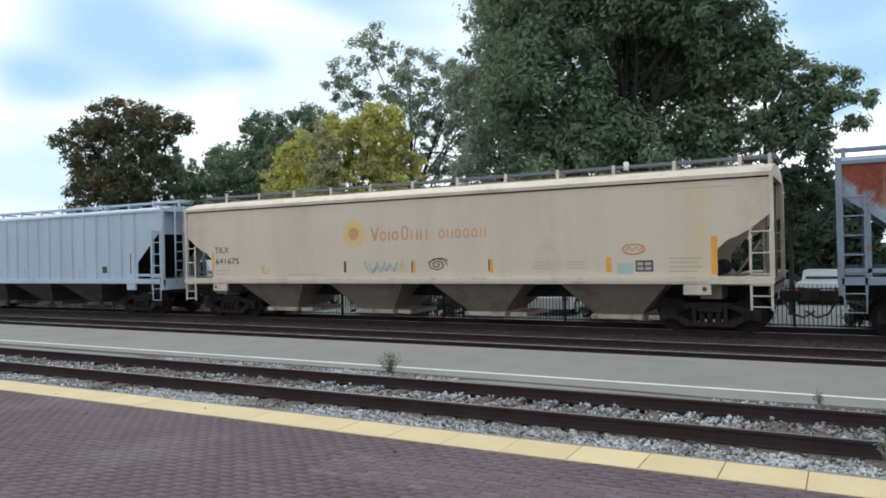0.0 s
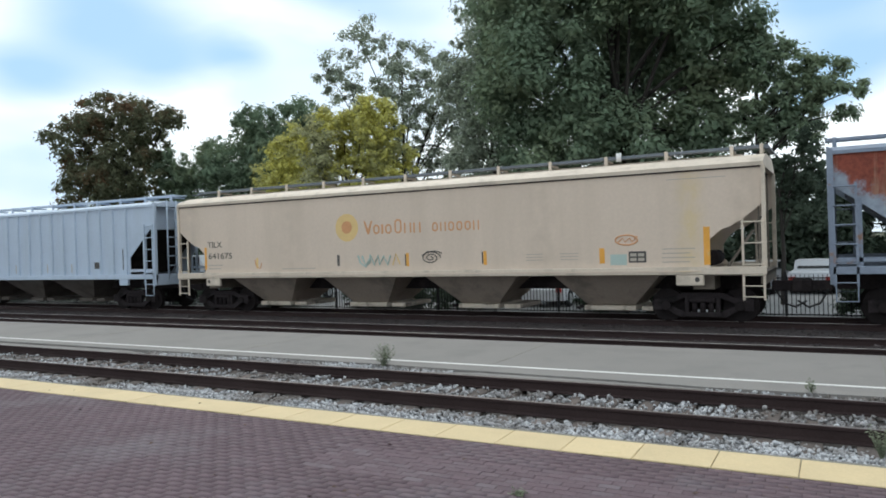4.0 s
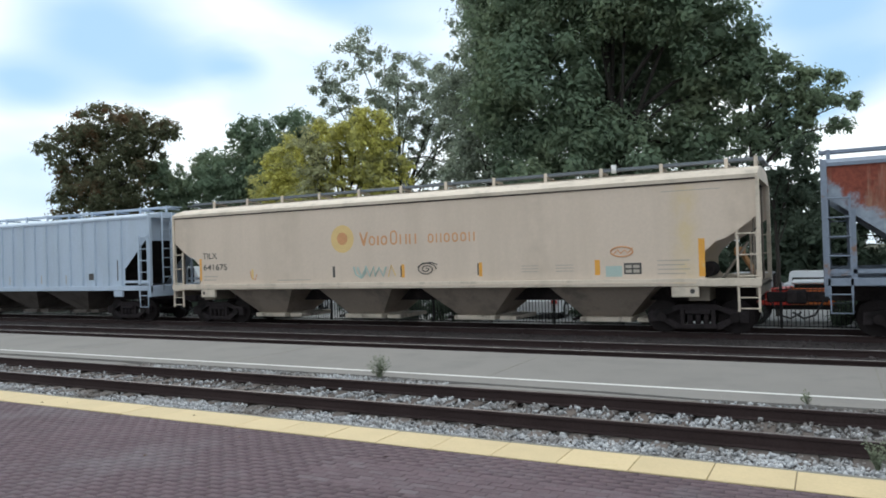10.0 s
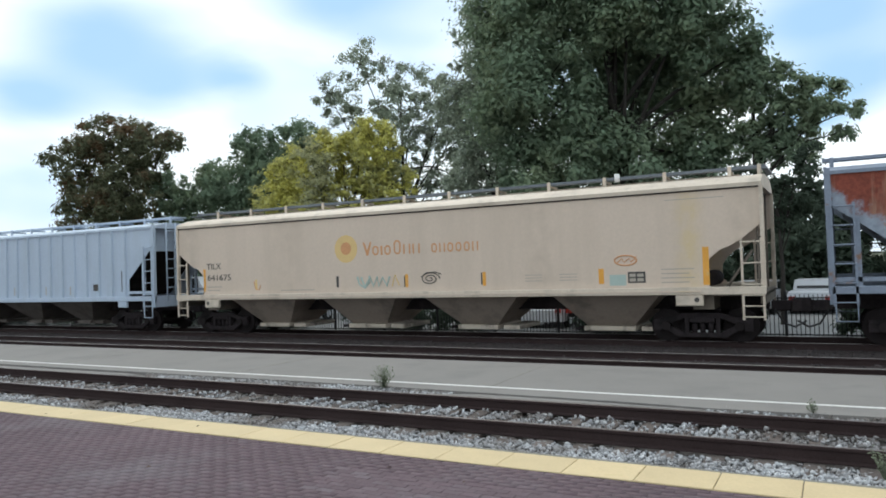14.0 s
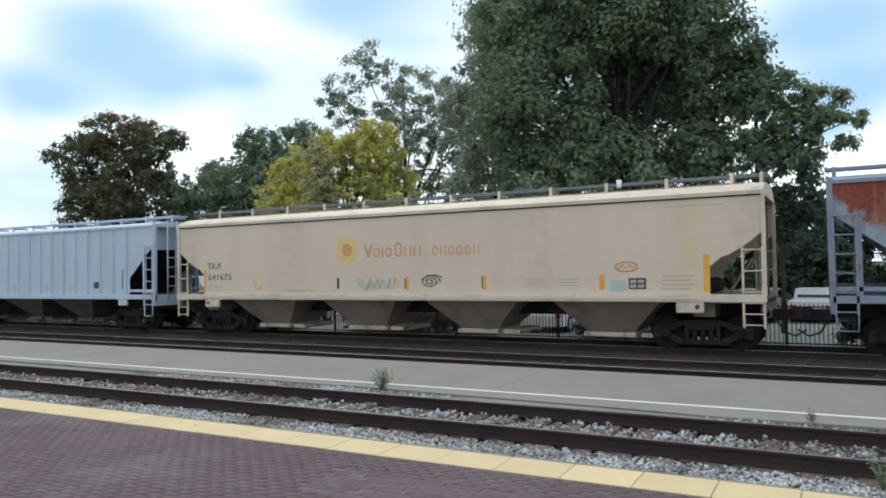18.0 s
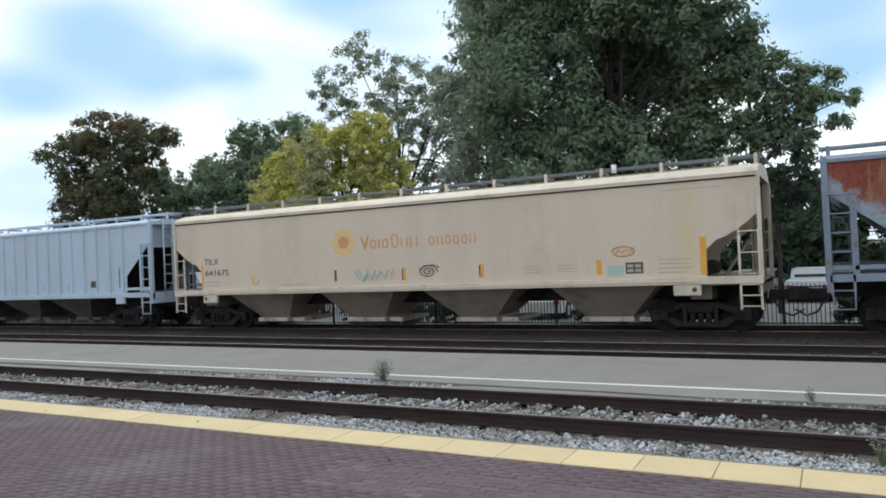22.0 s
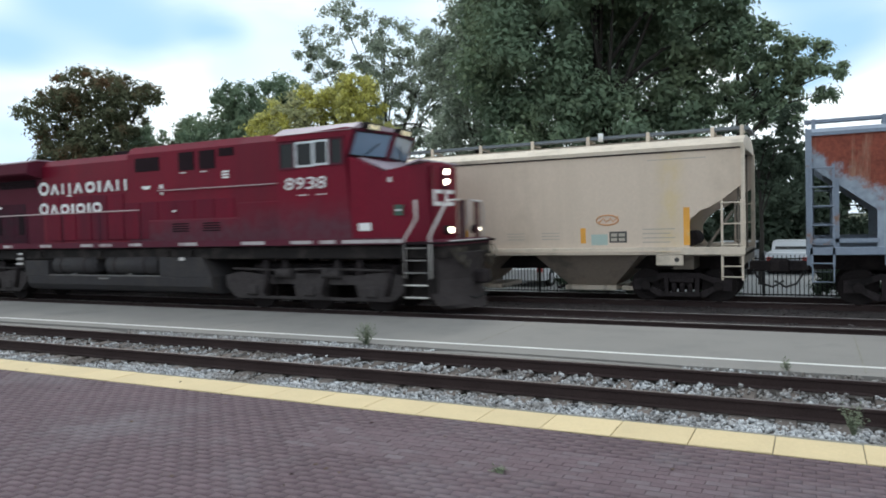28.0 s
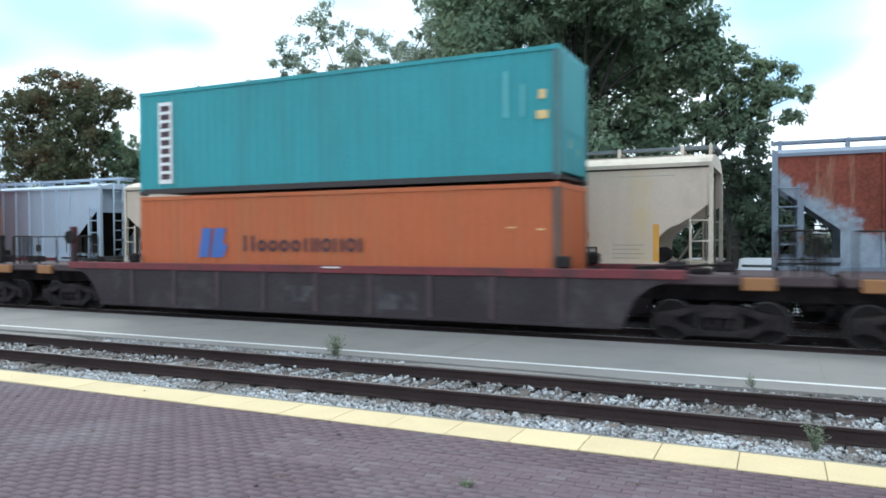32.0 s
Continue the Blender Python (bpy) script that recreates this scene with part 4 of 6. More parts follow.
    part("sprayed_stroke", Geo().path([(0.42, y - 0.003, 1.86), (0.6, y - 0.003, 1.98), (0.9, y - 0.003, 2.0), (1.1, y - 0.003, 1.93)], 0.016, 5), "black_mark", car)
    zig = [(-1.75, 1.9), (-1.62, 1.6), (-1.42, 1.9), (-1.3, 1.62), (-1.15, 1.9), (-1.1, 1.62), (-0.95, 1.88), (-0.8, 1.62), (-0.7, 1.9)]
    part("sprayed_zigzag", Geo().path([(a, y - 0.003, b) for a, b in zig], 0.034, 5), "teal_mark", car)
    part("sprayed_stroke", Geo().path([(-1.9, y - 0.003, 1.92), (-1.82, y - 0.003, 1.68), (-1.62, y - 0.003, 1.56), (-1.46, y - 0.003, 1.72), (-1.44, y - 0.003, 1.94)], 0.03, 5), "teal_mark", car)
    part("sprayed_stroke", Geo().path([(-0.62, y - 0.003, 1.6), (-0.5, y - 0.003, 1.95), (-0.36, y - 0.003, 1.62)], 0.022, 5), "pale_yellow", car)
    part("sprayed_stroke", Geo().path([(-6.2, y - 0.003, 1.86), (-6.14, y - 0.003, 1.62), (-5.98, y - 0.003, 1.56), (-5.9, y - 0.003, 1.74)], 0.016, 5), "faded_orange", car)
    oval = [(6.55 + 0.29 * math.cos(k * 0.5), y - 0.003, 2.15 + 0.13 * math.sin(k * 0.5)) for k in range(14)]
    part("sprayed_oval", Geo().path(oval, 0.02, 5), "faded_orange", car)
    part("sprayed_stroke", Geo().path([(6.32, y - 0.003, 2.08), (6.45, y - 0.003, 2.2), (6.52, y - 0.003, 2.1), (6.64, y - 0.003, 2.2), (6.7, y - 0.003, 2.1), (6.84, y - 0.003, 2.24)], 0.016, 5), "faded_orange", car)
    for e in (-1, 1):
        freight_truck(car, e * 8.3)
    return car


def rib_hopper(at, length, cut, body_mat, label, sheet, low_mat, rib_step, phase=0.0):
    """A ribbed covered hopper with slanted end cut-outs. cut: (z, inset from the end)."""
    car = thing("covered_hopper", (at, ROW3, 0), label, "railway car", "parked hopper cars")
    L, H = length / 2, 1.55
    part("hopper_shell", Geo().levels([(1.39, -L + 2.7, L - 2.7, -H + 0.03, H - 0.03), (3.97, -L + 0.3, L - 0.3, -H + 0.03, H - 0.03)]), "cavity", car, "slope-ended inner shell, dark with painted shade and dirt")
    for s in (-1, 1):
        part("side_sheet", Geo().prism([(L - d, z) for z, d in cut] + [(-L + d, z) for z, d in reversed(cut)], "y", s * (H - 0.025), s * H), body_mat, car)
    part("roof", Geo().prism([(-1.6, 3.96), (-1.6, 4.04), (-1.0, 4.18), (1.0, 4.18), (1.6, 4.04), (1.6, 3.96)], "x", -L - 0.02, L + 0.02), sheet, car)
    for s in (-1, 1):
        sill = part("side_sill", Geo().box(-L, L, s * 1.6 - 0.05, s * 1.6 + 0.05, 1.22, 1.40, 0.012), sheet, car)
        k0 = int((L - 1.45) / rib_step)
        for k in range(-k0 - 1, k0 + 1):
            u = (k + phase) * rib_step
            if abs(u) < L - 1.44:
                part("side_post", Geo().prism([(u - 0.045, s * H), (u - 0.02, s * (H + 0.07)), (u + 0.02, s * (H + 0.07)), (u + 0.045, s * H)], "z", 1.4, 3.96), body_mat, car)
        for e in (-1, 1):
            x = e * L
            part("corner_post", Geo().box(x - 0.06, x + 0.06, s * 1.56 - 0.06, s * 1.56 + 0.06, 1.15, 4.1), sheet, car)
            part("end_post", Geo().box(x - e * 0.56 - 0.05, x - e * 0.56 + 0.05, s * 1.56 - 0.05, s * 1.56 + 0.05, 1.25, 2.95), sheet, car)
            ladder(car, min(x - e * 0.5, x - e * 0.04), max(x - e * 0.5, x - e * 0.04), s * 1.63, 0.95, 3.3, sheet, 6)
            part("stirrup_step", Geo().path([(x - e * 0.06, s * 1.62, 1.2), (x - e * 0.06, s * 1.62, 0.6), (x - e * 0.5, s * 1.62, 0.6), (x - e * 0.5, s * 1.62, 1.2)], 0.02), sheet, car)
            part("mid_rail", Geo().box(min(x, x - e * 1.4), max(x, x - e * 1.4), s * 1.58 - 0.03, s * 1.58 + 0.03, 1.5, 1.6), sheet, car)
            part("jacking_pad", Geo().box(x - e * 1.75 - 0.25, x - e * 1.75 + 0.25, s * 1.58 - 0.05, s * 1.58 + 0.05, 0.98, 1.24, 0.02), sheet, sill)
    for e in (-1, 1):
        part("end_sill", Geo().box(e * L - 0.06, e * L + 0.06, -1.6, 1.6, 0.98, 1.4, 0.01), sheet, car)
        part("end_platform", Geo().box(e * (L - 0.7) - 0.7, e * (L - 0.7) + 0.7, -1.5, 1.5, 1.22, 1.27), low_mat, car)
        part("end_sheet", Geo().box(e * (L - 0.32) - 0.02, e * (L - 0.32) + 0.02, -1.5, 1.5, 3.1, 3.97), sheet, car)
        for y in (-0.5, 0.5):
            part("end_brace", Geo().path([(e * (L - 0.05), y, 3.9), (e * (L - 0.05), y, 1.4)], 0.05), sheet, car)
        for y in (-1.0, -0.55):
            rail = part("end_ladder_rail", Geo().path([(e * (L + 0.05), y, 1.2), (e * (L + 0.05), y, 4.2)], 0.03), sheet, car)
        for k in range(8):
            part("rung", Geo().tube((e * (L + 0.05), -1.0, 1.35 + 0.36 * k), (e * (L + 0.05), -0.55, 1.35 + 0.36 * k), 0.02, 6), sheet, rail)
        coupler(car, e * L, e)
        freight_truck(car, e * (L - 1.9))
    part("centre_sill", Geo().box(-L, L, -0.3, 0.3, 0.8, 1.15), "grime", car)
    third = (2 * L - 6.4) / 3
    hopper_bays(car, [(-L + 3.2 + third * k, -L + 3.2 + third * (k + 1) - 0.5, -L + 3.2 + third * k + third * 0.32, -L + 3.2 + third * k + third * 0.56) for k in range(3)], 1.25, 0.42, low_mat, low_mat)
    roof_walk(car, -L - 0.1, L + 0.1, [-L + 0.1 + k * (2 * L - 0.2) / 11 for k in range(12)], 4.2, sheet, board=sheet)
    return car


cream_hopper()
CUT = [(1.39, 1.42), (2.04, 1.42), (3.28, 0.06), (3.97, 0.04)]
grey_car = rib_hopper(-22.55 - 8.2, 16.4, CUT, "grey", "ribbed pale blue-grey covered hopper car", "grey", "grey_brown", 0.77, 0.61)
decal(grey_car, "stencil", 4.66, 4.96, 1.64, 1.90, -1.552, "black_mark")
decal(grey_car, "stencil_line", 6.35, 6.40, 1.6, 2.4, -1.552, "black_mark")
for x in (-0.6, 1.6, 3.2):
    decal(grey_car, "stencil_line", x, x + 0.05, 1.5, 1.85, -1.552, "grey_mark")
red_car = rib_hopper(-0.1 + 8.2, 16.4, [(1.39, 1.36), (2.24, 1.36), (3.24, 0.05), (3.97, 0.04)], "rust_peel", "rusty red covered hopper car with peeling blue-grey paint", "peel", "grey_brown", 2.0)


# ---- the passing train on the middle track ----
SPEED = 13.2                       # metres a second, towards +x
FRONT = 4.6 - SPEED * 29.0         # x of the locomotive's front step at 0 s
FIRST, SECOND, THIRD = FRONT - 26.45, FRONT - 48.45, FRONT - 70.35     # right ends of the container stacks
spinning = []


def locomotive():
    # local x: 0 at the rear edge of the front steps, +x is the way it runs
    car = thing("locomotive", (FRONT, ROW2, 0), "dark red diesel freight locomotive with white lettering and lit headlights", "locomotive")
    W = 1.51
    part("underframe", Geo().box(-20.9, 1.0, -1.35, 1.35, 1.36, 1.70, 0.03), "frame_black", car)
    deck = part("walkway", Geo().box(-21.0, 1.05, -W, W, 1.70, 1.755, 0.01), "loco_dark", car)
    for s in (-1, 1):
        part("side_skirt", Geo().box(-20.25, -0.02, s * 1.5 - 0.02, s * 1.5 + 0.02, 1.72, 1.88), "loco_dusty", car)
        for a, b in ((-1.75, -0.05), (-2.45, -1.95), (-3.35, -2.65), (-5.0, -4.2), (-7.3, -6.6), (-9.3, -8.8), (-10.6, -10.05), (-11.45, -10.9), (-13.4, -12.85), (-15.3, -14.8), (-17.0, -16.4), (-19.3, -18.7)):
            part("reflective_strip", Geo().box(a, b, s * 1.525 - 0.003, s * 1.525 + 0.003, 1.75, 1.835), "strip_white", deck)
    # long hood
    part("engine_hood", Geo().prism([(-0.96, 1.75), (-0.96, 4.36), (-0.78, 4.56), (0.78, 4.56), (0.96, 4.36), (0.96, 1.75)], "x", -14.0, -9.9), "loco_red", car)
    part("front_hood", Geo().prism([(-0.98, 1.75), (-0.98, 4.5), (-0.8, 4.71), (0.8, 4.71), (0.98, 4.5), (0.98, 1.75)], "x", -9.9, -5.4), "loco_cab", car)
    rear = part("radiator_hood", Geo().prism([(-0.96, 1.75), (-0.96, 4.2), (0.96, 4.2), (0.96, 1.75)], "x", -20.0, -14.0), "loco_worn", car, "red radiator hood with dark louvres")
    wing = Geo().prism([(-0.9, 3.98), (-1.44, 4.10), (-1.50, 4.16), (-1.46, 4.50), (-1.1, 4.57), (1.1, 4.57), (1.46, 4.50), (1.50, 4.16), (1.44, 4.10), (0.9, 3.98)], "x", -20.15, -13.95)
    part("radiator_wing", wing, "loco_worn", car, "overhanging radiator housing")
    part("wing_roof", Geo().prism([(-1.47, 4.49), (-1.1, 4.575), (1.1, 4.575), (1.47, 4.49), (1.48, 4.52), (1.1, 4.61), (-1.1, 4.61), (-1.48, 4.52)], "x", -17.3, -13.98), "loco_roof", car, "pale lavender-grey roof sheet")
    for k in range(4):
        part("exhaust_fan", Geo().tube((-18.9 + 1.1 * k, 0, 4.56), (-18.9 + 1.1 * k, 0, 4.66), 0.46, 18), "loco_dark", car)
    part("exhaust_stack", Geo().box(-11.3, -10.7, -0.3, 0.3, 4.55, 4.74, 0.02), "loco_dark", car)
    for s in (-1, 1):
        y = s * 0.965
        for a, b, z0 in ((-19.75, -18.2, 3.3), (-18.05, -16.9, 3.3), (-16.2, -14.3, 3.72)):
            grille = part("radiator_grille", Geo().box(a, b, y - 0.012, y + 0.012, z0, 3.98), "loco_dark", rear, "dark intake screen")
            for k in range(5):
                part("slat", Geo().box(a, b, y + s * 0.012, y + s * 0.03, z0 + 0.04 + (3.9 - z0) / 5 * k, z0 + 0.07 + (3.9 - z0) / 5 * k), "loco_dark", grille)
        # Darker panel: shade below the wing put into the colour, with dirt.
        part("louvre_panel", Geo().box(-19.95, -14.9, y - 0.008, y + 0.008, 1.9, 3.2), "loco_shade", rear, "dark red louvred panel with shade and dirt in its colour")
        for k in range(8):
            a = -19.55 + 0.61 * k
            part("louvre_door", Geo().box(a, a + (0.38 if k % 2 == 0 else 0.28), y - 0.02, y + 0.02, 2.08 + 0.08 * (k % 2), 2.98 - 0.1 * (k % 2), 0.008), "loco_dark" if k in (0, 2, 5, 7) else "loco_shade", rear)
            if k in (0, 2, 4, 5):
                part("data_label", Geo().box(a, a + (0.5 if k == 0 else 0.34), y + s * 0.022 - 0.003, y + s * 0.022 + 0.003, 3.06, 3.13), "white_mark", rear)
        part("data_label", Geo().box(-16.75, -16.5, y + s * 0.022 - 0.003, y + s * 0.022 + 0.003, 3.5, 3.68), "white_mark", rear)
        for k in range(11):
            a = -13.8 + 0.74 * k
            part("hood_door", Geo().box(a, a + 0.70, s * 0.985 - 0.016, s * 0.985 + 0.016, 1.95, 3.35 if k < 5 else 3.05, 0.008), "loco_door", car)
        for a, b, z0, z1 in ((-9.55, -8.55, 3.96, 4.36), (-7.75, -7.15, 3.9, 4.42), (-6.95, -6.35, 3.9, 4.42), (-6.2, -5.65, 4.22, 4.44)):
            part("air_intake", Geo().box(a, b, s * 0.985 - 0.015, s * 0.985 + 0.015, z0, z1), "loco_dark", car)
        for a in (-7.7, -6.9):
            part("data_label", Geo().box(a, a + 0.22, s * 0.99 - 0.006, s * 0.99 + 0.006, 3.82, 3.85), "white_mark", car)
        for k in range(3):
            part("data_label", Geo().box(-6.1, -5.86, s * 0.99 - 0.006, s * 0.99 + 0.006, 3.6 + 0.08 * k, 3.65 + 0.08 * k), "white_mark", car)
        for a in (-8.0, -6.8):
            for k in range(4):
                part("vent_slot", Geo().box(a, a + 0.62, s * 1.065 - 0.008, s * 1.065 + 0.008, 2.14 + 0.07 * k, 2.175 + 0.07 * k), "loco_dark", car)
    for x, z, w, hh in ((-8.55, 3.42, 0.14, 0.12), (-8.5, 3.24, 0.08, 0.08), (-8.05, 2.72, 0.13, 0.05), (-8.15, 1.98, 0.22, 0.05), (-8.35, 1.9, 0.12, 0.04), (-12.7, 3.36, 0.2, 0.05)):
        part("data_label", Geo().box(x, x + w, -1.012, -0.99, z, z + hh), "white_mark", car)
    part("equipment_cabinet", Geo().box(-9.0, -5.4, -1.06, 1.06, 1.76, 2.5, 0.03), "loco_cab", car, "dusty lower cabinet behind the cab")
    
    # cab
    cab = part("cab", Geo().prism([(-3.72, 1.76), (-3.72, 4.50), (-1.55, 4.60), (-1.33, 4.56), (-1.6, 3.86), (-1.45, 1.76)], "y", -W, W), "loco_cab", car)
    part("cab_roof", Geo().prism([(-W - 0.03, 4.53), (-1.15, 4.74), (1.15, 4.74), (W + 0.03, 4.53), (1.1, 4.6), (-1.1, 4.6)], "x", -3.8, -1.36), "loco_roof", car, "pale lavender-grey cab roof")
    cab_back = part("cab_rear_section", Geo().box(-5.4, -3.72, -1.12, 1.12, 1.76, 2.9, 0.02), "loco_cab", car)
    part("cab_rear_upper", Geo().prism([(-1.0, 2.9), (-1.0, 4.5), (-0.8, 4.7), (0.8, 4.7), (1.0, 4.5), (1.0, 2.9)], "x", -5.4, -3.72), "loco_red", cab_back)
    for s in (-1, 1):
        y = s * (W + 0.005)
        for a, b, z0, z1, glass in ((-3.58, -3.16, 3.70, 4.30, "pane"), (-3.05, -2.58, 3.74, 4.28, "pane"), (-2.5, -2.12, 3.76, 4.29, "pane"), (-2.0, -1.68, 3.74, 4.32, "pane")):
            win = part("side_window", Geo().box(a, b, y - 0.012, y + 0.012, z0, z1), glass, cab)
            f = Geo()
            for u in ((a - 0.05, a, z0 - 0.05, z1 + 0.05), (b, b + 0.05, z0 - 0.05, z1 + 0.05), (a, b, z0 - 0.05, z0), (a, b, z1, z1 + 0.05)):
                f.box(u[0], u[1], y - 0.03, y + 0.03, u[2], u[3])
            part("window_frame", f, "silver" if -3.1 < a < -2.1 else "loco_dusty", win)
        part("window_awning", Geo().box(-3.62, -1.62, y - 0.06, y + 0.06, 4.37, 4.40), "loco_red", cab)
    for a in (-3.05, -2.5):
        part("data_label", Geo().box(a, a + 0.3, -W - 0.006, -W, 2.98, 3.0), "white_mark", cab)
    part("fuel_label", Geo().prism([(-1.3, -1.445), (-1.02, -1.348), (-1.02, -1.335), (-1.3, -1.43)], "z", 2.05, 2.24), "white_mark", car)
    # nose
    nose = Geo()
    foot = [(-1.5, -1.5), (-0.75, -1.24), (0.02, -1.14), (0.30, -0.70), (0.36, 0.0), (0.30, 0.70), (0.02, 1.14), (-0.75, 1.24), (-1.5, 1.5)]
    tops = [3.86, 3.49, 3.60, 3.68, 3.70, 3.68, 3.60, 3.49, 3.86]
    n = len(foot)
    top = [(x - (0.0 if k in (0, 1, 7, 8) else 0.08), yy * (1.0 if k in (0, 8) else 0.94), tops[k]) for k, (x, yy) in enumerate(foot)]
    nose.add([(x, yy, 1.76) for x, yy in foot] + top, [(i, (i + 1) % n, n + (i + 1) % n, n + i) for i in range(n)] + [tuple(range(n)), tuple(range(n, 2 * n))])
    nose_ob = part("nose", nose, "loco_red", car, "short red nose hood")
    part("nose_cap", Geo().prism([(-1.5, 3.90), (-0.62, 3.53), (0.22, 3.74), (0.22, 3.70), (-0.62, 3.48), (-1.5, 3.84)], "y", -1.08, 1.08), "loco_roof", nose_ob, "pale lavender-grey top of the nose")
    part("nose_front", Geo().prism([(-0.66, 1.8), (-0.66, 3.6), (0.66, 3.6), (0.66, 1.8)], "x", 0.30, 0.345), "loco_red", nose_ob)
    def slab(y0, y1, z0, z1, out0, out1, thick):
        """A leaning pane across the cab front; out0, out1: how far each edge stands forward."""
        def at(yy, z, out):
            return -1.60 + (z - 3.86) * 0.386 + out, yy, z
        front = [at(y0, z0, out0), at(y1, z0, out1), at(y1, z1, out1), at(y0, z1, out0)]
        return Geo().add(front + [(x - thick, yy, z) for x, yy, z in front], [(0, 1, 2, 3), (4, 7, 6, 5), (0, 4, 5, 1), (1, 5, 6, 2), (2, 6, 7, 3), (3, 7, 4, 0)])
    for s in (-1, 1):
        part("screen_surround", slab(0.0, s * 1.49, 3.84, 4.56, 0.30, 0.01, 0.32), "loco_worn", cab, "dull red surround of the windscreens")
    for s in (-1, 1):
        screen = part("windscreen", slab(s * 0.14, s * 1.36, 3.93, 4.47, 0.287, 0.05, 0.015), "wind", cab, "sloping windscreen pane")
        part("wiper", Geo().path([(-1.40, s * 0.9, 3.95), (-1.22, s * 0.5, 4.25)], 0.012), "iron", screen)
        housing = part("number_board", Geo().box(-1.42, -1.17, s * 0.78 - 0.31, s * 0.78 + 0.31, 4.52, 4.73, 0.02), "frame_black", cab, "black number board housing")
        for k in range(4):
            part("lit_figure", Geo().box(-1.172, -1.164, s * 0.78 - 0.24 + 0.125 * k, s * 0.78 - 0.15 + 0.125 * k, 4.565, 4.685), "board", housing, "lit bar in place of a figure")
        part("screen_frame", slab(s * 0.10, s * 1.40, 3.895, 3.93, 0.31, 0.06, 0.03), "loco_dark", screen)
        part("screen_frame", slab(s * 0.10, s * 1.40, 4.47, 4.50, 0.31, 0.06, 0.03), "loco_dark", screen)
        part("ditch_light", Geo().tube((0.72, s * 0.78, 2.02), (0.89, s * 0.78, 2.02), 0.11, 16), "frame_black", car)
        part("ditch_lamp", Geo().tube((0.89, s * 0.78, 2.02), (0.90, s * 0.78, 2.02), 0.075, 16), "lamp", car, "lit round lamp")
    part("headlamp_housing", Geo().box(0.30, 0.40, -0.16, 0.16, 3.05, 3.6, 0.02), "loco_shade", nose_ob)
    for z in (3.46, 3.22):
        part("headlamp", Geo().tube((0.34, 0, z), (0.42, 0, z), 0.075, 16), "lamp", car, "lit round lamp")
    for a, w in ((-0.62, 0.5), (0.0, 0.5)):
        part("front_emblem", Geo().box(0.345, 0.355, a, a + w, 2.62, 2.72), "white_mark", nose_ob, "white angular mark")
        part("front_emblem", Geo().box(0.345, 0.355, a, a + w, 2.93, 3.02), "white_mark", nose_ob)
        part("front_emblem", Geo().box(0.345, 0.355, a, a + 0.13, 2.72, 2.93), "white_mark", nose_ob)
    part("class_lamp", Geo().box(-0.60, -0.52, -1.16, -1.13, 3.22, 3.33), "white_mark", nose_ob)
    badge = part("green_plate", Geo().box(-0.42, -0.18, -1.215, -1.20, 2.40, 2.66), "green_plate", nose_ob, "small green plate with a white cross")
    part("plate_cross", Geo().box(-0.37, -0.23, -1.222, -1.215, 2.51, 2.55), "white_mark", badge)
    # front deck, plough, steps
    part("anticlimber", Geo().box(0.5, 1.0, -1.35, 1.35, 1.62, 1.80, 0.03), "loco_dusty", car)
    part("pilot_plate", Geo().box(0.62, 0.75, -1.4, 1.4, 0.55, 1.62, 0.02), "frame_black", car)
    plough = Geo()
    rim = [(0.72, -1.45), (0.94, -1.1), (1.14, -0.6), (1.28, 0.0), (1.14, 0.6), (0.94, 1.1), (0.72, 1.45)]
    rows = [(0.14, 0.10, 0.72), (0.24, 0.04, 0.88), (0.45, -0.06, 0.98), (0.85, -0.12, 1.0), (1.2, -0.06, 1.0), (1.48, 0.04, 0.94)]
    plough.add([(x + dx, yy * k, z) for z, dx, k in rows for x, yy in rim] + [(0.66, yy * k, z) for z, dx, k in rows for x, yy in rim],
               [(k * 7 + i, k * 7 + i + 1, k * 7 + 8 + i, k * 7 + 7 + i) for k in range(5) for i in range(6)] + [(35 + i, 36 + i, 78 + i, 77 + i) for i in range(6)])
    for yy, drop in ((-1.0, 0.35), (-0.72, 0.5), (0.72, 0.5), (1.0, 0.35)):
        part("jumper_hose", Geo().path([(1.0, yy, 1.6), (1.12, yy + 0.06, 1.6 - drop * 0.7), (1.16, yy + 0.2, 1.6 - drop), (1.14, yy + 0.34, 1.6 - drop * 0.6), (1.02, yy + 0.4, 1.6)], 0.028), "hose", car, "dusty rubber hose")
    part("snow_plough", plough, "plough", car, "dusty grey plough blade")
    part("white_sill_stripe", Geo().box(1.0, 1.006, -1.1, 1.1, 1.7, 1.78), "white_mark", car)
    for s in (-1, 1):
        for x0, e in ((-0.03, 1), (-21.0, -1)):
            stair = part("step_well", Geo().box(x0, x0 + 0.66, s * 1.42 - 0.05 if s > 0 else -1.2, s * 1.2 if s > 0 else -1.15, 0.45, 1.75), "frame_black", car)
            for k in range(5):
                z = 0.44 + 0.29 * k
                part("step", Geo().box(x0, x0 + 0.66, s * 1.35 - 0.16, s * 1.35 + 0.16, z, z + 0.035), "grime", stair)
                part("step_edge", Geo().box(x0 + 0.02, x0 + 0.64, s * 1.515 - 0.006, s * 1.515 + 0.006, z, z + 0.035), "rail_white" if k < 2 and e > 0 else "step_grey", stair)
            for dx in (0.0, 0.66):
                part("step_side", Geo().box(x0 + dx - 0.02, x0 + dx + 0.02, s * 1.35 - 0.17, s * 1.35 + 0.17, 0.42, 1.75), "frame_black", stair)
        f = s * 1.48
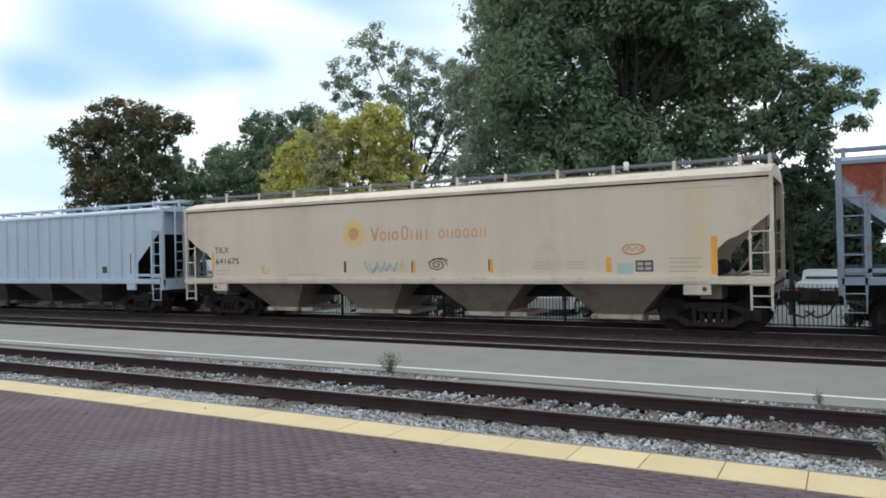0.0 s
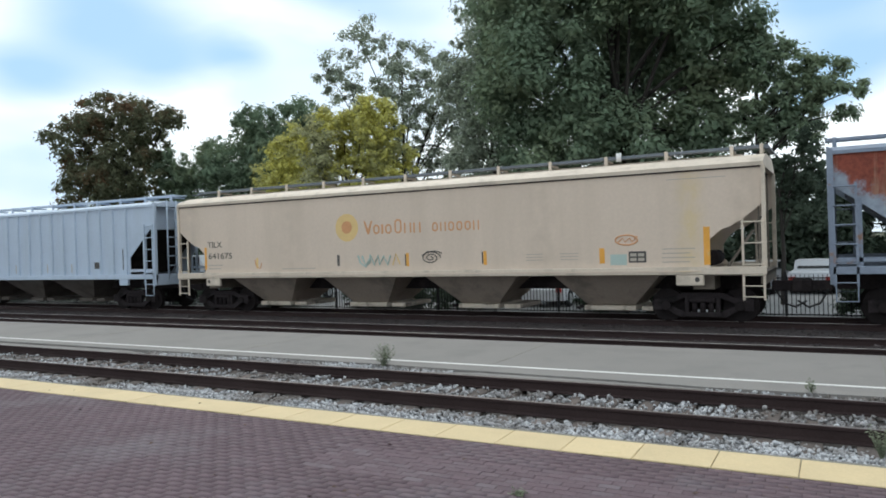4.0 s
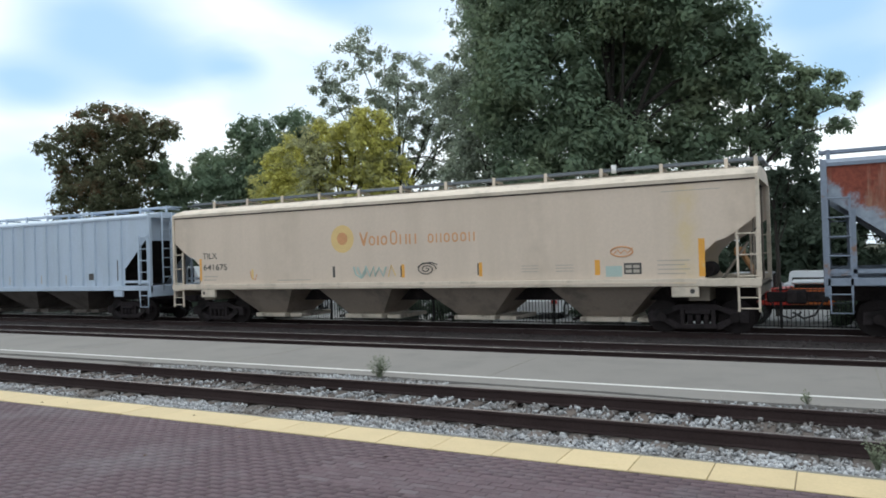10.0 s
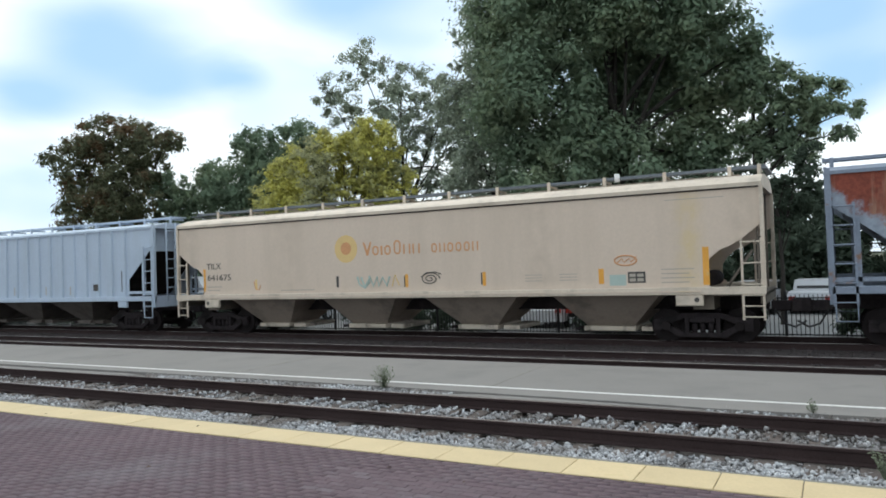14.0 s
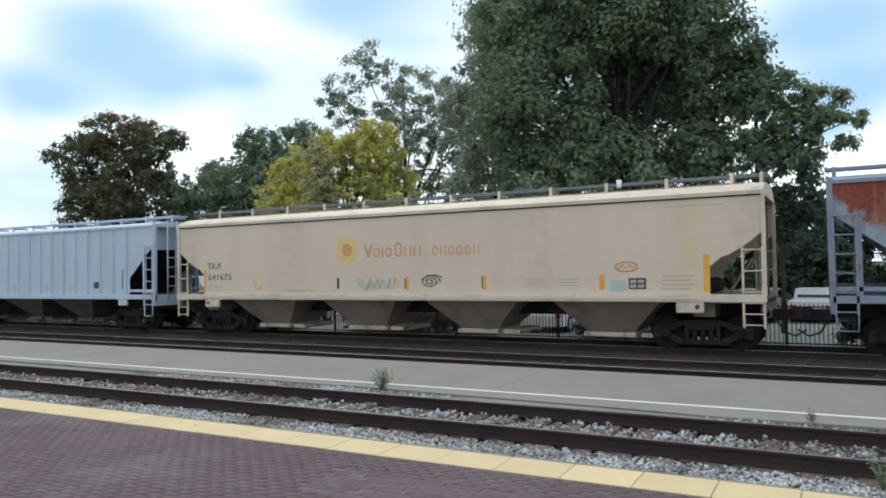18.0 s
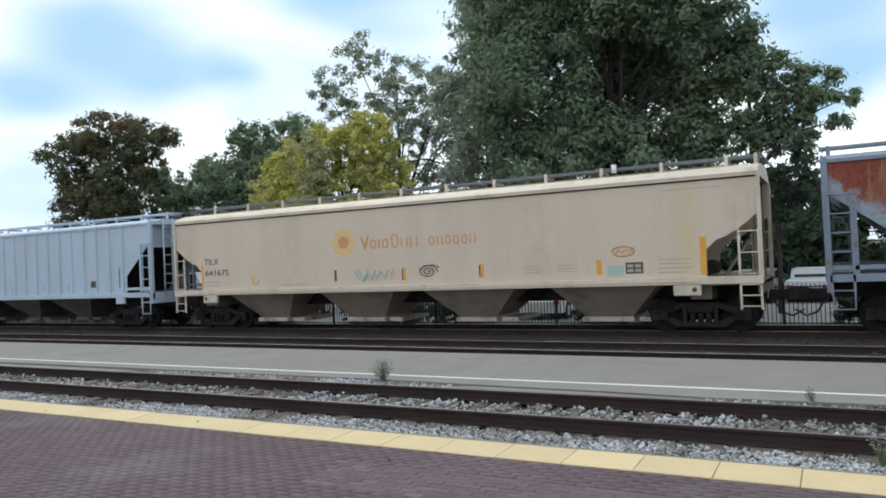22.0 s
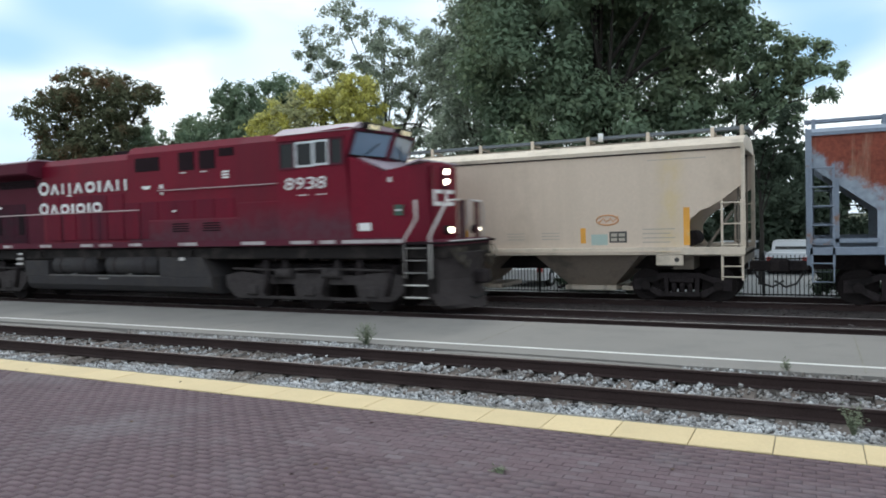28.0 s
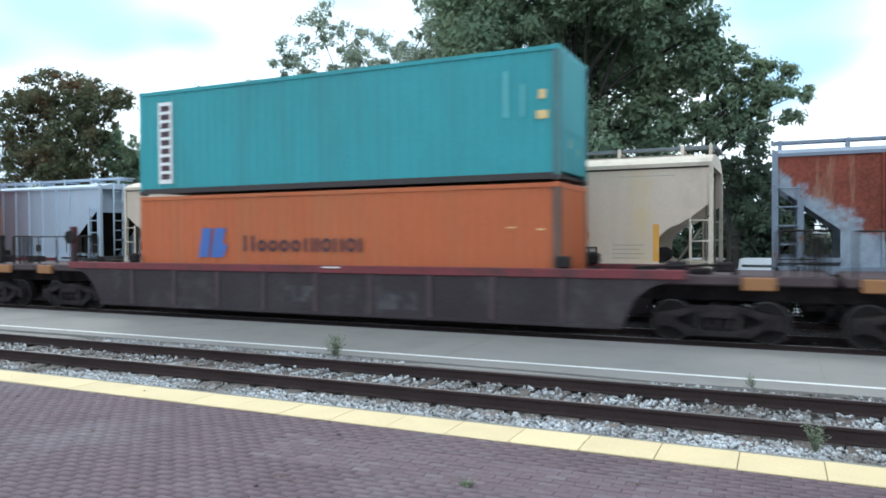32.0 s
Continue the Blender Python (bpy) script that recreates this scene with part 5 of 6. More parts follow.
        part("front_handrail", Geo().path([(-0.02, f, 0.9), (-0.02, f, 1.8), (0.32, f, 2.3), (0.32, f, 2.75)], 0.03), "rail_white", car, "pale bent grab rail")
        part("front_handrail", Geo().path([(0.68, f, 0.9), (0.68, f, 1.9), (0.85, s * 1.2, 2.45), (0.9, s * 0.95, 2.72), (0.9, s * 0.3, 2.75)], 0.03), "rail_white", car, "pale bent grab rail")
        part("rear_handrail", Geo().path([(-20.25, f, 0.9), (-20.25, f, 2.8)], 0.035).path([(-20.9, f, 1.0), (-21.0, f, 1.9), (-20.6, f, 2.5), (-20.25, f, 2.8)], 0.028), "rail_white", car)
        part("end_stanchion", Geo().box(-20.15, -19.95, f - 0.03, f + 0.03, 1.75, 2.85), "frame_black", car)
        part("walkway_rail", Geo().path([(-20.2, f, 2.8), (-8.9, f, 2.8)], 0.02).path([(-8.6, f * 0.7, 3.36), (-3.8, f * 0.7, 3.36)], 0.016), "rail_red", car)
        for x in np.arange(-19.2, -8.8, 1.72):
            part("stanchion", Geo().tube((x, f, 1.75), (x, f, 2.8), 0.014, 6), "loco_shade", car)
        for x in (-8.6, -6.2, -3.9):
            part("stanchion", Geo().tube((x, s * 1.0, 3.3), (x, f * 0.7, 3.36), 0.014, 6), "loco_shade", car)
    part("end_gate", Geo().box(0.86, 0.92, -0.3, -0.02, 1.8, 2.75), "stake_red", car)
    part("end_gate", Geo().box(0.86, 0.92, 0.62, 0.78, 1.8, 2.75), "stake_red", car)
    # below the deck
    low = Geo().prism([(-1.46, 0.60), (-1.48, 0.84), (-1.44, 0.88), (1.44, 0.88), (1.48, 0.84), (1.46, 0.60), (1.34, 0.44), (1.1, 0.37), (-1.1, 0.37), (-1.34, 0.44)], "x", -14.2, -6.15)
    low.prism([(-8.15, 0.87), (-8.15, 1.42), (-6.5, 1.42), (-6.15, 0.87)], "y", -1.47, 1.47)
    low.prism([(-14.28, 0.87), (-14.28, 1.34), (-13.15, 1.34), (-13.15, 0.87)], "y", -1.47, 1.47)
    tank = part("fuel_tank", low, "tank", car, "dark grey dusty fuel tank with a shelf for air tanks")
    part("tank_core", Geo().box(-13.15, -8.15, -0.8, 0.8, 0.87, 1.38), "frame_black", tank)
    for s in (-1, 1):
        part("tank_ledge", Geo().box(-13.1, -8.2, s * 1.42 - 0.05, s * 1.42 + 0.05, 0.865, 0.895, 0.008), "step_grey", tank)
        part("filler_neck", Geo().tube((-10.75, s * 1.46, 0.79), (-10.3, s * 1.47, 0.79), 0.035, 8), "step_grey", tank)
        part("fuel_gauge", Geo().box(-7.35, -7.15, s * 1.48 - 0.01, s * 1.48 + 0.01, 1.33, 1.42), "rail_white", tank)
        for a, b in ((-12.9, -11.02), (-10.44, -8.4)):
            g = Geo().tube((a, s * 1.18, 1.19), (b, s * 1.18, 1.19), 0.30, 20)
            g.tube((a - 0.07, s * 1.18, 1.19), (a, s * 1.18, 1.19), 0.2, 16, 0.30).tube((b, s * 1.18, 1.19), (b + 0.07, s * 1.18, 1.19), 0.30, 16, 0.2)
            res = part("air_reservoir", g, "tank", car, "dark steel air tank")
            for u in (a + 0.35, b - 0.43):
                part("tank_strap", Geo().tube((u, s * 1.18, 1.19), (u + 0.06, s * 1.18, 1.19), 0.31, 20), "grime", res)
            part("drain_valve", Geo().path([(a + 0.9, s * 1.3, 0.92), (a + 0.9, s * 1.45, 0.9), (a + 1.15, s * 1.47, 0.94)], 0.02), "step_grey", res)
        part("cable_run", Geo().path([(-14.0, s * 1.3, 1.52), (-12.2, s * 1.32, 1.50), (-10.5, s * 1.3, 1.53), (-8.4, s * 1.33, 1.50), (-6.4, s * 1.3, 1.54)], 0.03), "grime", car)
        for u in (-13.6, -10.75, -7.9, -7.0):
            part("pipe_bracket", Geo().box(u - 0.08, u + 0.08, s * 1.36 - 0.06, s * 1.36 + 0.06, 1.44, 1.62, 0.015), "frame_black", car)
        valve = part("valve_box", Geo().box(-14.75, -14.4, s * 1.35 - 0.1, s * 1.35 + 0.1, 1.1, 1.6, 0.02), "grime", car)
        for k in range(3):
            part("valve_label", Geo().box(-14.78 + 0.06 * k, -14.42, s * 1.455 - 0.004, s * 1.455 + 0.004, 1.2 + 0.16 * k, 1.26 + 0.16 * k), "rail_white", valve)
        for x0 in (-3.02, -17.5):
            g = Geo().prism([(-2.85, 0.62), (-2.85, 0.92), (-2.3, 1.02), (-1.3, 0.92), (-0.7, 0.98), (0.7, 0.98), (1.3, 0.92), (2.3, 1.02), (2.85, 0.92), (2.85, 0.62), (2.55, 0.34),
                             (1.5, 0.30), (1.42, 0.70), (0.52, 0.70), (0.44, 0.30), (-0.44, 0.30), (-0.52, 0.70), (-1.42, 0.70), (-1.5, 0.30), (-2.55, 0.34)], "y", s * 1.12 - 0.09, s * 1.12 + 0.09)
            fr = part("truck_frame", g, "truck_dust", car)
            fr.location.x = x0
            for dx in (-1.9, 0.0, 1.9):
                part("axle_box", Geo().box(dx - 0.19, dx + 0.19, s * 1.23 - 0.05, s * 1.23 + 0.05, 0.38, 0.68, 0.05), "truck_dust", fr)
                part("damper", Geo().tube((dx + 0.45, s * 1.27, 0.45), (dx + 0.6, s * 1.27, 1.05), 0.06, 8), "grime", fr)
            for dx in (-1.0, 0.5):
                part("brake_cylinder", Geo().tube((dx, s * 1.25, 0.98), (dx + 0.5, s * 1.25, 0.98), 0.13, 12), "truck_dust", fr)
            part("tie_bar", Geo().box(-2.45, 2.45, s * 1.17 - 0.03, s * 1.17 + 0.03, 0.29, 0.37, 0.01), "truck_dust", fr)
            part("brake_pipe", Geo().path([(-2.6, s * 1.18, 1.1), (-1.2, s * 1.2, 1.06), (0.4, s * 1.2, 1.1), (2.5, s * 1.18, 1.06)], 0.035), "truck_dust", fr)
            for dx in (-1.5, -0.85, 0.85, 1.5):
                part("coil_spring", Geo().tube((dx, s * 1.1, 0.9), (dx, s * 1.1, 1.34), 0.11, 10), "truck_dark", fr)
            part("sand_pipe", Geo().path([(2.5, s * 1.2, 1.2), (2.6, s * 1.1, 0.5), (2.5, s * 0.9, 0.15)], 0.03), "grime", fr)
    for x0 in (-3.02, -17.5):
        tb = part("truck_bolster", Geo().box(-2.4, 2.4, -0.6, 0.6, 0.7, 1.2, 0.04), "grime", car)
        tb.location.x = x0
        for dx in (-1.9, 0.0, 1.9):
            spinning.append((wheelset(car, x0 + dx, 0.53), 0.53))
    coupler(car, 0.75, 1)
    coupler(car, -20.95, -1)
    # lettering
    yy = -0.982
    glyphs(car, -14.1, 3.44, yy - 0.02, "o", 0.50, 0.42, 0.1, 0.07, "white_mark")
    glyphs(car, -13.53, 3.44, yy - 0.02, "ahaoiah", 0.44, 0.34, 0.095, 0.135, "white_mark")
    glyphs(car, -14.1, 2.80, yy - 0.02, "o", 0.44, 0.38, 0.09, 0.06, "white_mark")
    glyphs(car, -13.58, 2.80, yy - 0.02, "aoioio", 0.42, 0.32, 0.085, 0.11, "white_mark")
    part("arrow_mark", Geo().prism([(-9.3, 3.52), (-9.2, 3.42), (-9.0, 3.42), (-8.9, 3.52)], "y", yy - 0.024, yy - 0.02), "white_mark", car)
    for k, digit in enumerate("8938"):
        me = text_mesh(digit, 0.30, "road_number", "white_mark")
        xs = [v.co.x for v in me.vertices]
        lo, wide = min(xs), 0.275 / (max(xs) - min(xs))
        me.transform(Matrix(((wide, 0, 0.16, -lo * wide), (0, 1, 0, 0), (0, 0, 1, 0), (0, 0, 0, 1))))
        num = part("road_number", me, "white_mark", car, "white italic numeral on the cab side")
        num.location = (-3.48 + 0.335 * k, -W - 0.022, 3.14)
    return car


def well_car(at, label, left_end, right_end, stake="stake", chord="well_red", wheel=True):
    """A well car round one 12.19 m stack; local x 0 at the stack's right end. left_end, right_end: 'platform', 'short' or 'shared'."""
    car = thing("well_car", (at, ROW2, 0), label, "railway car", "container well cars")
    for s in (-1, 1):
        y = s * 1.46
        side = [(-14.6, 1.27), (-14.1, 1.1), (-13.8, 0.85), (-13.6, 0.5), (-13.5, 0.28), (1.35, 0.28), (1.45, 0.5), (1.6, 0.85), (1.9, 1.1), (2.4, 1.27)]
        sheet = part("side_sheet", Geo().prism(side, "y", y - 0.03, y + 0.03), "well_grey", car, "dusty dark grey side sheet")
        part("top_chord", Geo().box(-14.8, 2.6, y - 0.07, y + 0.07, 1.27, 1.46, 0.015), chord, car, "red-brown top rail")
        part("bottom_chord", Geo().box(-13.5, 1.34, y - 0.06, y + 0.06, 0.25, 0.31), "well_grey", car)
        for x in (-12.23, -10.66, -9.15, -7.64, -6.07, -4.53, -2.96, -1.44, 0.12):
            part("side_stake", Geo().box(x - 0.065, x + 0.065, y + s * 0.03 - 0.04, y + s * 0.03 + 0.04, 0.32, 1.27, 0.01), stake, sheet)
        part("data_panel", Geo().box(-7.0, -6.1, y + s * 0.034 - 0.003, y + s * 0.034 + 0.003, 0.55, 0.95), "well_dust", sheet)
        part("data_panel", Geo().box(-4.3, -3.3, y + s * 0.034 - 0.003, y + s * 0.034 + 0.003, 0.45, 0.9), "well_dust", sheet)
        part("chord_label", Geo().box(-5.85, -5.35, y + s * 0.074 - 0.003, y + s * 0.074 + 0.003, 1.40, 1.43), "white_mark", car)
        for x in (-12.3, 0.12):
            part("guide_block", Geo().box(x - 0.16, x + 0.16, y - s * 0.12 - 0.1, y - s * 0.12 + 0.1, 1.46, 1.72, 0.04), "frame_black", car)
    part("well_floor", Geo().box(-12.6, 0.4, -1.4, 1.4, 0.3, 0.41), "frame_black", car)
    for e, x0, kind in ((-1, -12.4, left_end), (1, 0.2, right_end)):
        length = {"platform": 5.0, "short": 4.25, "shared": 2.95}[kind]
        part("end_deck", Geo().box(min(x0 + e * 1.2, x0 + e * length), max(x0 + e * 1.2, x0 + e * length), -1.25, 1.25, 1.16, 1.36, 0.03), "stake", car)
        for u, v, hh, mt in ((1.5, -0.7, 0.16, "frame_black"), (2.05, -0.2, 0.22, "grime"), (2.6, -0.85, 0.12, "frame_black"), (3.0, 0.3, 0.2, "grime")):
            if u + 0.3 < length:
                part("brake_rigging", Geo().box(x0 + e * u - 0.22, x0 + e * u + 0.22, v - 0.2, v + 0.2, 1.36, 1.36 + hh, 0.03), mt, car)
        part("end_bulkhead", Geo().box(min(x0, x0 + e * 0.12), max(x0, x0 + e * 0.12), -1.4, 1.4, 0.3, 1.4), "frame_black", car)
        part("draft_sill", Geo().box(min(x0 + e, x0 + e * length), max(x0 + e, x0 + e * length), -0.35, 0.35, 0.8, 1.16), "grime", car)
        if kind != "shared":
            for s in (-1, 1):
                part("amber_box", Geo().box(x0 + e * 3.7 - 0.3, x0 + e * 3.7 + 0.3, s * 1.3 - 0.06, s * 1.3 + 0.06, 1.08, 1.33, 0.02), "amber", car, "amber painted bracket box")
            for w in freight_truck(car, x0 + e * 2.95, tread=True):
                spinning.append((w, 0.42))
            coupler(car, x0 + e * length, e)
        elif e < 0:
            for w in freight_truck(car, x0 + e * 2.95, tread=True):
                spinning.append((w, 0.42))
        if kind == "platform":
            for s in (-1, 1):
                top = part("platform_rail", Geo().tube((x0 + e * 4.02, s * 1.2, 2.22), (x0 + e * 4.85, s * 1.2, 2.22), 0.02, 6), "frame_black", car)
                part("lower_rail", Geo().tube((x0 + e * 4.02, s * 1.2, 1.6), (x0 + e * 4.85, s * 1.2, 1.6), 0.014, 6), "frame_black", top)
                for x, w in ((4.02, 0.03), (4.3, 0.022), (4.5, 0.022), (4.68, 0.03), (4.85, 0.025)):
                    part("rail_post", Geo().box(x0 + e * x - w, x0 + e * x + w, s * 1.2 - 0.025, s * 1.2 + 0.025, 1.36, 2.2), "frame_black", top)
            part("end_rail", Geo().box(x0 + e * 4.85 - 0.02, x0 + e * 4.85 + 0.02, -1.2, 1.2, 2.18, 2.22), "frame_black", car)
            if wheel:
                part("hand_brake_wheel", Geo().tube((x0 + e * 3.45, -1.22, 2.1), (x0 + e * 3.45, -1.16, 2.1), 0.26, 20), "frame_black", car)
            part("brake_post", Geo().box(x0 + e * 3.26 - 0.05, x0 + e * 3.26 + 0.05, -1.15, -1.0, 1.36, 2.26), "frame_black", car)
        elif kind == "short":
            part("hand_brake_wheel", Geo().tube((x0 + e * 2.7, -1.24, 2.18), (x0 + e * 2.7, -1.18, 2.18), 0.2, 20), "frame_black", car)
            part("brake_post", Geo().box(x0 + e * 2.7 - 0.09, x0 + e * 2.7 + 0.09, -1.16, -1.0, 1.36, 2.5, 0.02), "stake_red", car, "rust-brown upright brake stand")
            part("corner_grab", Geo().path([(x0 + e * 3.3, -1.2, 1.36), (x0 + e * 3.3, -1.2, 2.2), (x0 + e * 4.1, -1.2, 2.2), (x0 + e * 4.1, -1.2, 1.36)], 0.025), "frame_black", car)
        part("cross_step", Geo().path([(x0 + e * 1.4, -1.1, 1.5), (x0 + e * 3.2, -1.1, 1.56)], 0.03), "frame_black", car)
    return car


def corrugated(x0, x1, z0, z1, y, depth, way):
    """A pressed steel wall with trapezoid corrugations, facing -y or +y."""
    pitch, pts, x = 0.278, [], x0
    while x < x1 - 0.02:
        for dx, d in ((0.0, 0.0), (0.072, 0.0), (0.14, depth), (0.212, depth)):
            if x + dx < x1:
                pts.append((x + dx, y + way * d))
        x += pitch
    pts.append((x1, y))
    n = len(pts)
    g = Geo()
    g.add([(a, b, z0) for a, b in pts] + [(a, b, z1) for a, b in pts], [(i, i + 1, n + i + 1, n + i) for i in range(n - 1)])
    return g


def container(at, z0, mat, label, marks):
    box = thing("shipping_container", (at, ROW2, z0), label, "container", "stacked containers")
    L, Wd, H = 12.19, 2.438, 2.89
    h = Wd / 2
    for s in (-1, 1):
        part("side_wall", corrugated(-L + 0.15, -0.15, 0.16, H - 0.1, s * (h - 0.015), 0.03, -s), mat, box, "corrugated steel side")
        part("top_rail", Geo().box(-L + 0.1, -0.1, s * (h - 0.03) - 0.03, s * (h - 0.03) + 0.03, H - 0.11, H - 0.015), mat, box)
        part("bottom_rail", Geo().box(-L + 0.1, -0.1, s * (h - 0.03) - 0.03, s * (h - 0.03) + 0.03, 0.03, 0.17), "box_dark" if z0 > 2 else mat, box)
        for x in (-L + 0.08, -0.08):
            post = part("corner_post", Geo().box(x - 0.08, x + 0.08, s * (h - 0.08) - 0.08, s * (h - 0.08) + 0.08, 0.1, H - 0.1, 0.015), mat if x < -1 else marks.get("post", mat), box)
            for z in (0.0, H - 0.118):
                part("corner_casting", Geo().box(x - 0.085, x + 0.085, s * (h - 0.081) - 0.085, s * (h - 0.081) + 0.085, z, z + 0.118, 0.012), "box_dark" if z == 0 else mat, post)
    part("roof", Geo().box(-L + 0.1, -0.1, -h + 0.05, h - 0.05, H - 0.06, H - 0.02), mat, box)
    part("floor", Geo().box(-L + 0.1, -0.1, -h + 0.05, h - 0.05, 0.08, 0.16), "box_dark", box)
    for x, e in ((-L + 0.03, -1), (-0.03, 1)):
        g = Geo()
        for k in range(2):
            g.box(x - 0.025, x + 0.025, -h + 0.17 + k * (h - 0.16), -0.01 + k * (h - 0.16), 0.2, H - 0.14)
        part("end_wall", g, mat, box)
        part("end_header", Geo().box(x - 0.03, x + 0.03, -h + 0.16, h - 0.16, H - 0.13, H - 0.01), mat, box)
        if e > 0:
            for y in (-0.85, -0.3, 0.3, 0.85):
                rod = part("lock_rod", Geo().tube((x + 0.05, y, 0.15), (x + 0.05, y, H - 0.12), 0.018, 6), mat, box)
                part("rod_handle", Geo().box(x + 0.06, x + 0.08, y - 0.2, y + 0.02, 1.1, 1.14), mat, rod)
            for y, z, m in ((-0.35, 0.75, "pale_yellow"), (0.3, 0.6, "pale_yellow")):
                part("end_label", Geo().box(x + 0.027, x + 0.032, y, y + 0.16, z, z + 0.2), m, box)
    y = -h - 0.004
    for x0, x1, a, b, m in marks["marks"]:
        part("side_marking", Geo().box(x0, x1, y - 0.003, y + 0.004, a, b), m, box)
    for letters in marks.get("letters", ()):
        x, z, widths, hh, gap, m = letters
        glyphs(box, x, z, y, widths, *hh, gap, m)
    for x, tops, w, hh, m in marks.get("column", ()):
        for z in tops:
            part("letter_block", Geo().box(x, x + w, y - 0.009, y - 0.003, z, z + hh), m, box)
    if "emblem" in marks:
        part("side_emblem", Geo().prism([(-10.05, 1.2), (-9.9, 1.98), (-9.58, 1.98), (-9.64, 1.62), (-9.72, 1.2)], "y", y - 0.003, y + 0.002), "blue_mark", box, "plain blue slanted mark")
        part("side_emblem", Geo().prism([(-9.54, 1.62), (-9.47, 1.98), (-9.1, 1.98), (-9.2, 1.6), (-9.05, 1.5), (-9.2, 1.2), (-9.64, 1.2), (-9.58, 1.5)], "y", y - 0.003, y + 0.002), "blue_mark", box, "plain blue slanted mark")
    return box


loco = locomotive()
cars = [well_car(FIRST, "red-brown well car with dusty sides carrying two maroon containers", "short", "platform", "stake_red", "chord_red", False),
        well_car(SECOND, "red-brown well car carrying stacked teal and orange containers", "short", "platform", wheel=False),
        well_car(THIRD, "red-brown well car carrying an orange and a maroon container", "short", "platform", wheel=False)]
CODES = [(-0.7, -0.58, 1.15, 2.45, "grey_mark"), (-0.42, -0.3, 1.95, 2.45, "grey_mark"), (-0.42, -0.3, 1.62, 1.75, "pale_yellow"), (-0.42, -0.3, 1.28, 1.42, "white_mark"),
         (-0.45, -0.25, 0.95, 1.12, "pale_yellow"), (-0.47, -0.23, 0.45, 0.62, "orange_mark")]
LOWER, UPPER = 0.42, 3.345
boxes = [
    container(FIRST, LOWER, "box_red", "maroon corrugated container in the well", {"marks": [(-0.95, -0.8, 2.08, 2.18, "orange_mark"), (-0.66, -0.56, 1.3, 2.5, "grey_mark"), (-0.42, -0.32, 1.95, 2.4, "grey_mark"), (-0.42, -0.3, 1.42, 1.55, "white_mark")]}),
    container(FIRST, UPPER, "box_red", "maroon corrugated container stacked on another, white column lettering", {"marks": CODES, "column": [(-11.5, [0.95 + 0.27 * k for k in range(6)], 0.3, 0.19, "white_mark")]}),
    container(SECOND, LOWER, "box_orange", "orange corrugated container with plain dark lettering bars", {"post": "post_dark", "emblem": True, "marks": [(-1.2, -1.0, 1.9, 1.93, "pale_yellow"), (-0.5, -0.35, 1.85, 1.89, "pale_yellow")],
              "letters": [(-8.5, 1.36, "h", (0.34, 0.42, 0.085), 0.08, "navy_mark"), (-8.05, 1.36, "oooo", (0.28, 0.30, 0.075), 0.075, "navy_mark"), (-6.58, 1.36, "hiohoi", (0.28, 0.34, 0.075), 0.075, "navy_mark")]}),
    container(SECOND, UPPER, "box_teal", "teal corrugated container stacked on an orange one, white lettering panel", {"post": "post_teal", "marks": [(-11.45, -10.95, 0.3, 2.55, "white_mark"), (-1.25, -1.17, 1.4, 2.4, "pale_teal"), (-0.85, -0.79, 1.4, 2.1, "pale_teal"), (-0.45, -0.3, 1.75, 1.95, "pale_yellow"), (-0.5, -0.25, 1.32, 1.5, "pale_yellow")],
              "column": [(-11.36, [0.42 + 0.235 * k for k in range(9)], 0.32, 0.15, "navy_mark")]}),
    container(THIRD, LOWER, "box_orange", "orange corrugated container in the well", {"marks": []}),
    container(THIRD, UPPER, "box_red", "maroon corrugated container stacked on an orange one", {"marks": CODES})]


# ---- beyond the tracks: fence, parking lot, vehicles ----
FENCE_Y = 24.2
fence = thing("iron_fence", (0, FENCE_Y, -0.45), "black iron picket fence along the far side of the tracks", "fence")
picket = Geo().box(-0.011, 0.011, -0.011, 0.011, 0.06, 1.4).mesh("picket", M["iron"])
post = Geo().box(-0.035, 0.035, -0.035, 0.035, -0.02, 1.5, 0.006).mesh("fence_post", M["iron"])
for z in (0.18, 1.28):
    part("fence_rail", Geo().box(-60, 14, -0.018, 0.018, z, z + 0.035), "iron", fence)
pieces("fence_post", post, fence, [pose(x, 0, 0) for x in np.arange(-59.0, 14, 2.4)])
pieces("picket", picket, fence, [pose(x, 0, 0) for x in np.arange(-31.0, 2.5, 0.12)])
far = Geo()
for x in list(np.arange(-60, -31, 0.12)) + list(np.arange(2.5, 14, 0.12)):
    far.box(x - 0.011, x + 0.011, -0.011, 0.011, 0.06, 1.4)
tagged(part("far_pickets", far, "iron", fence), kind="stuff")


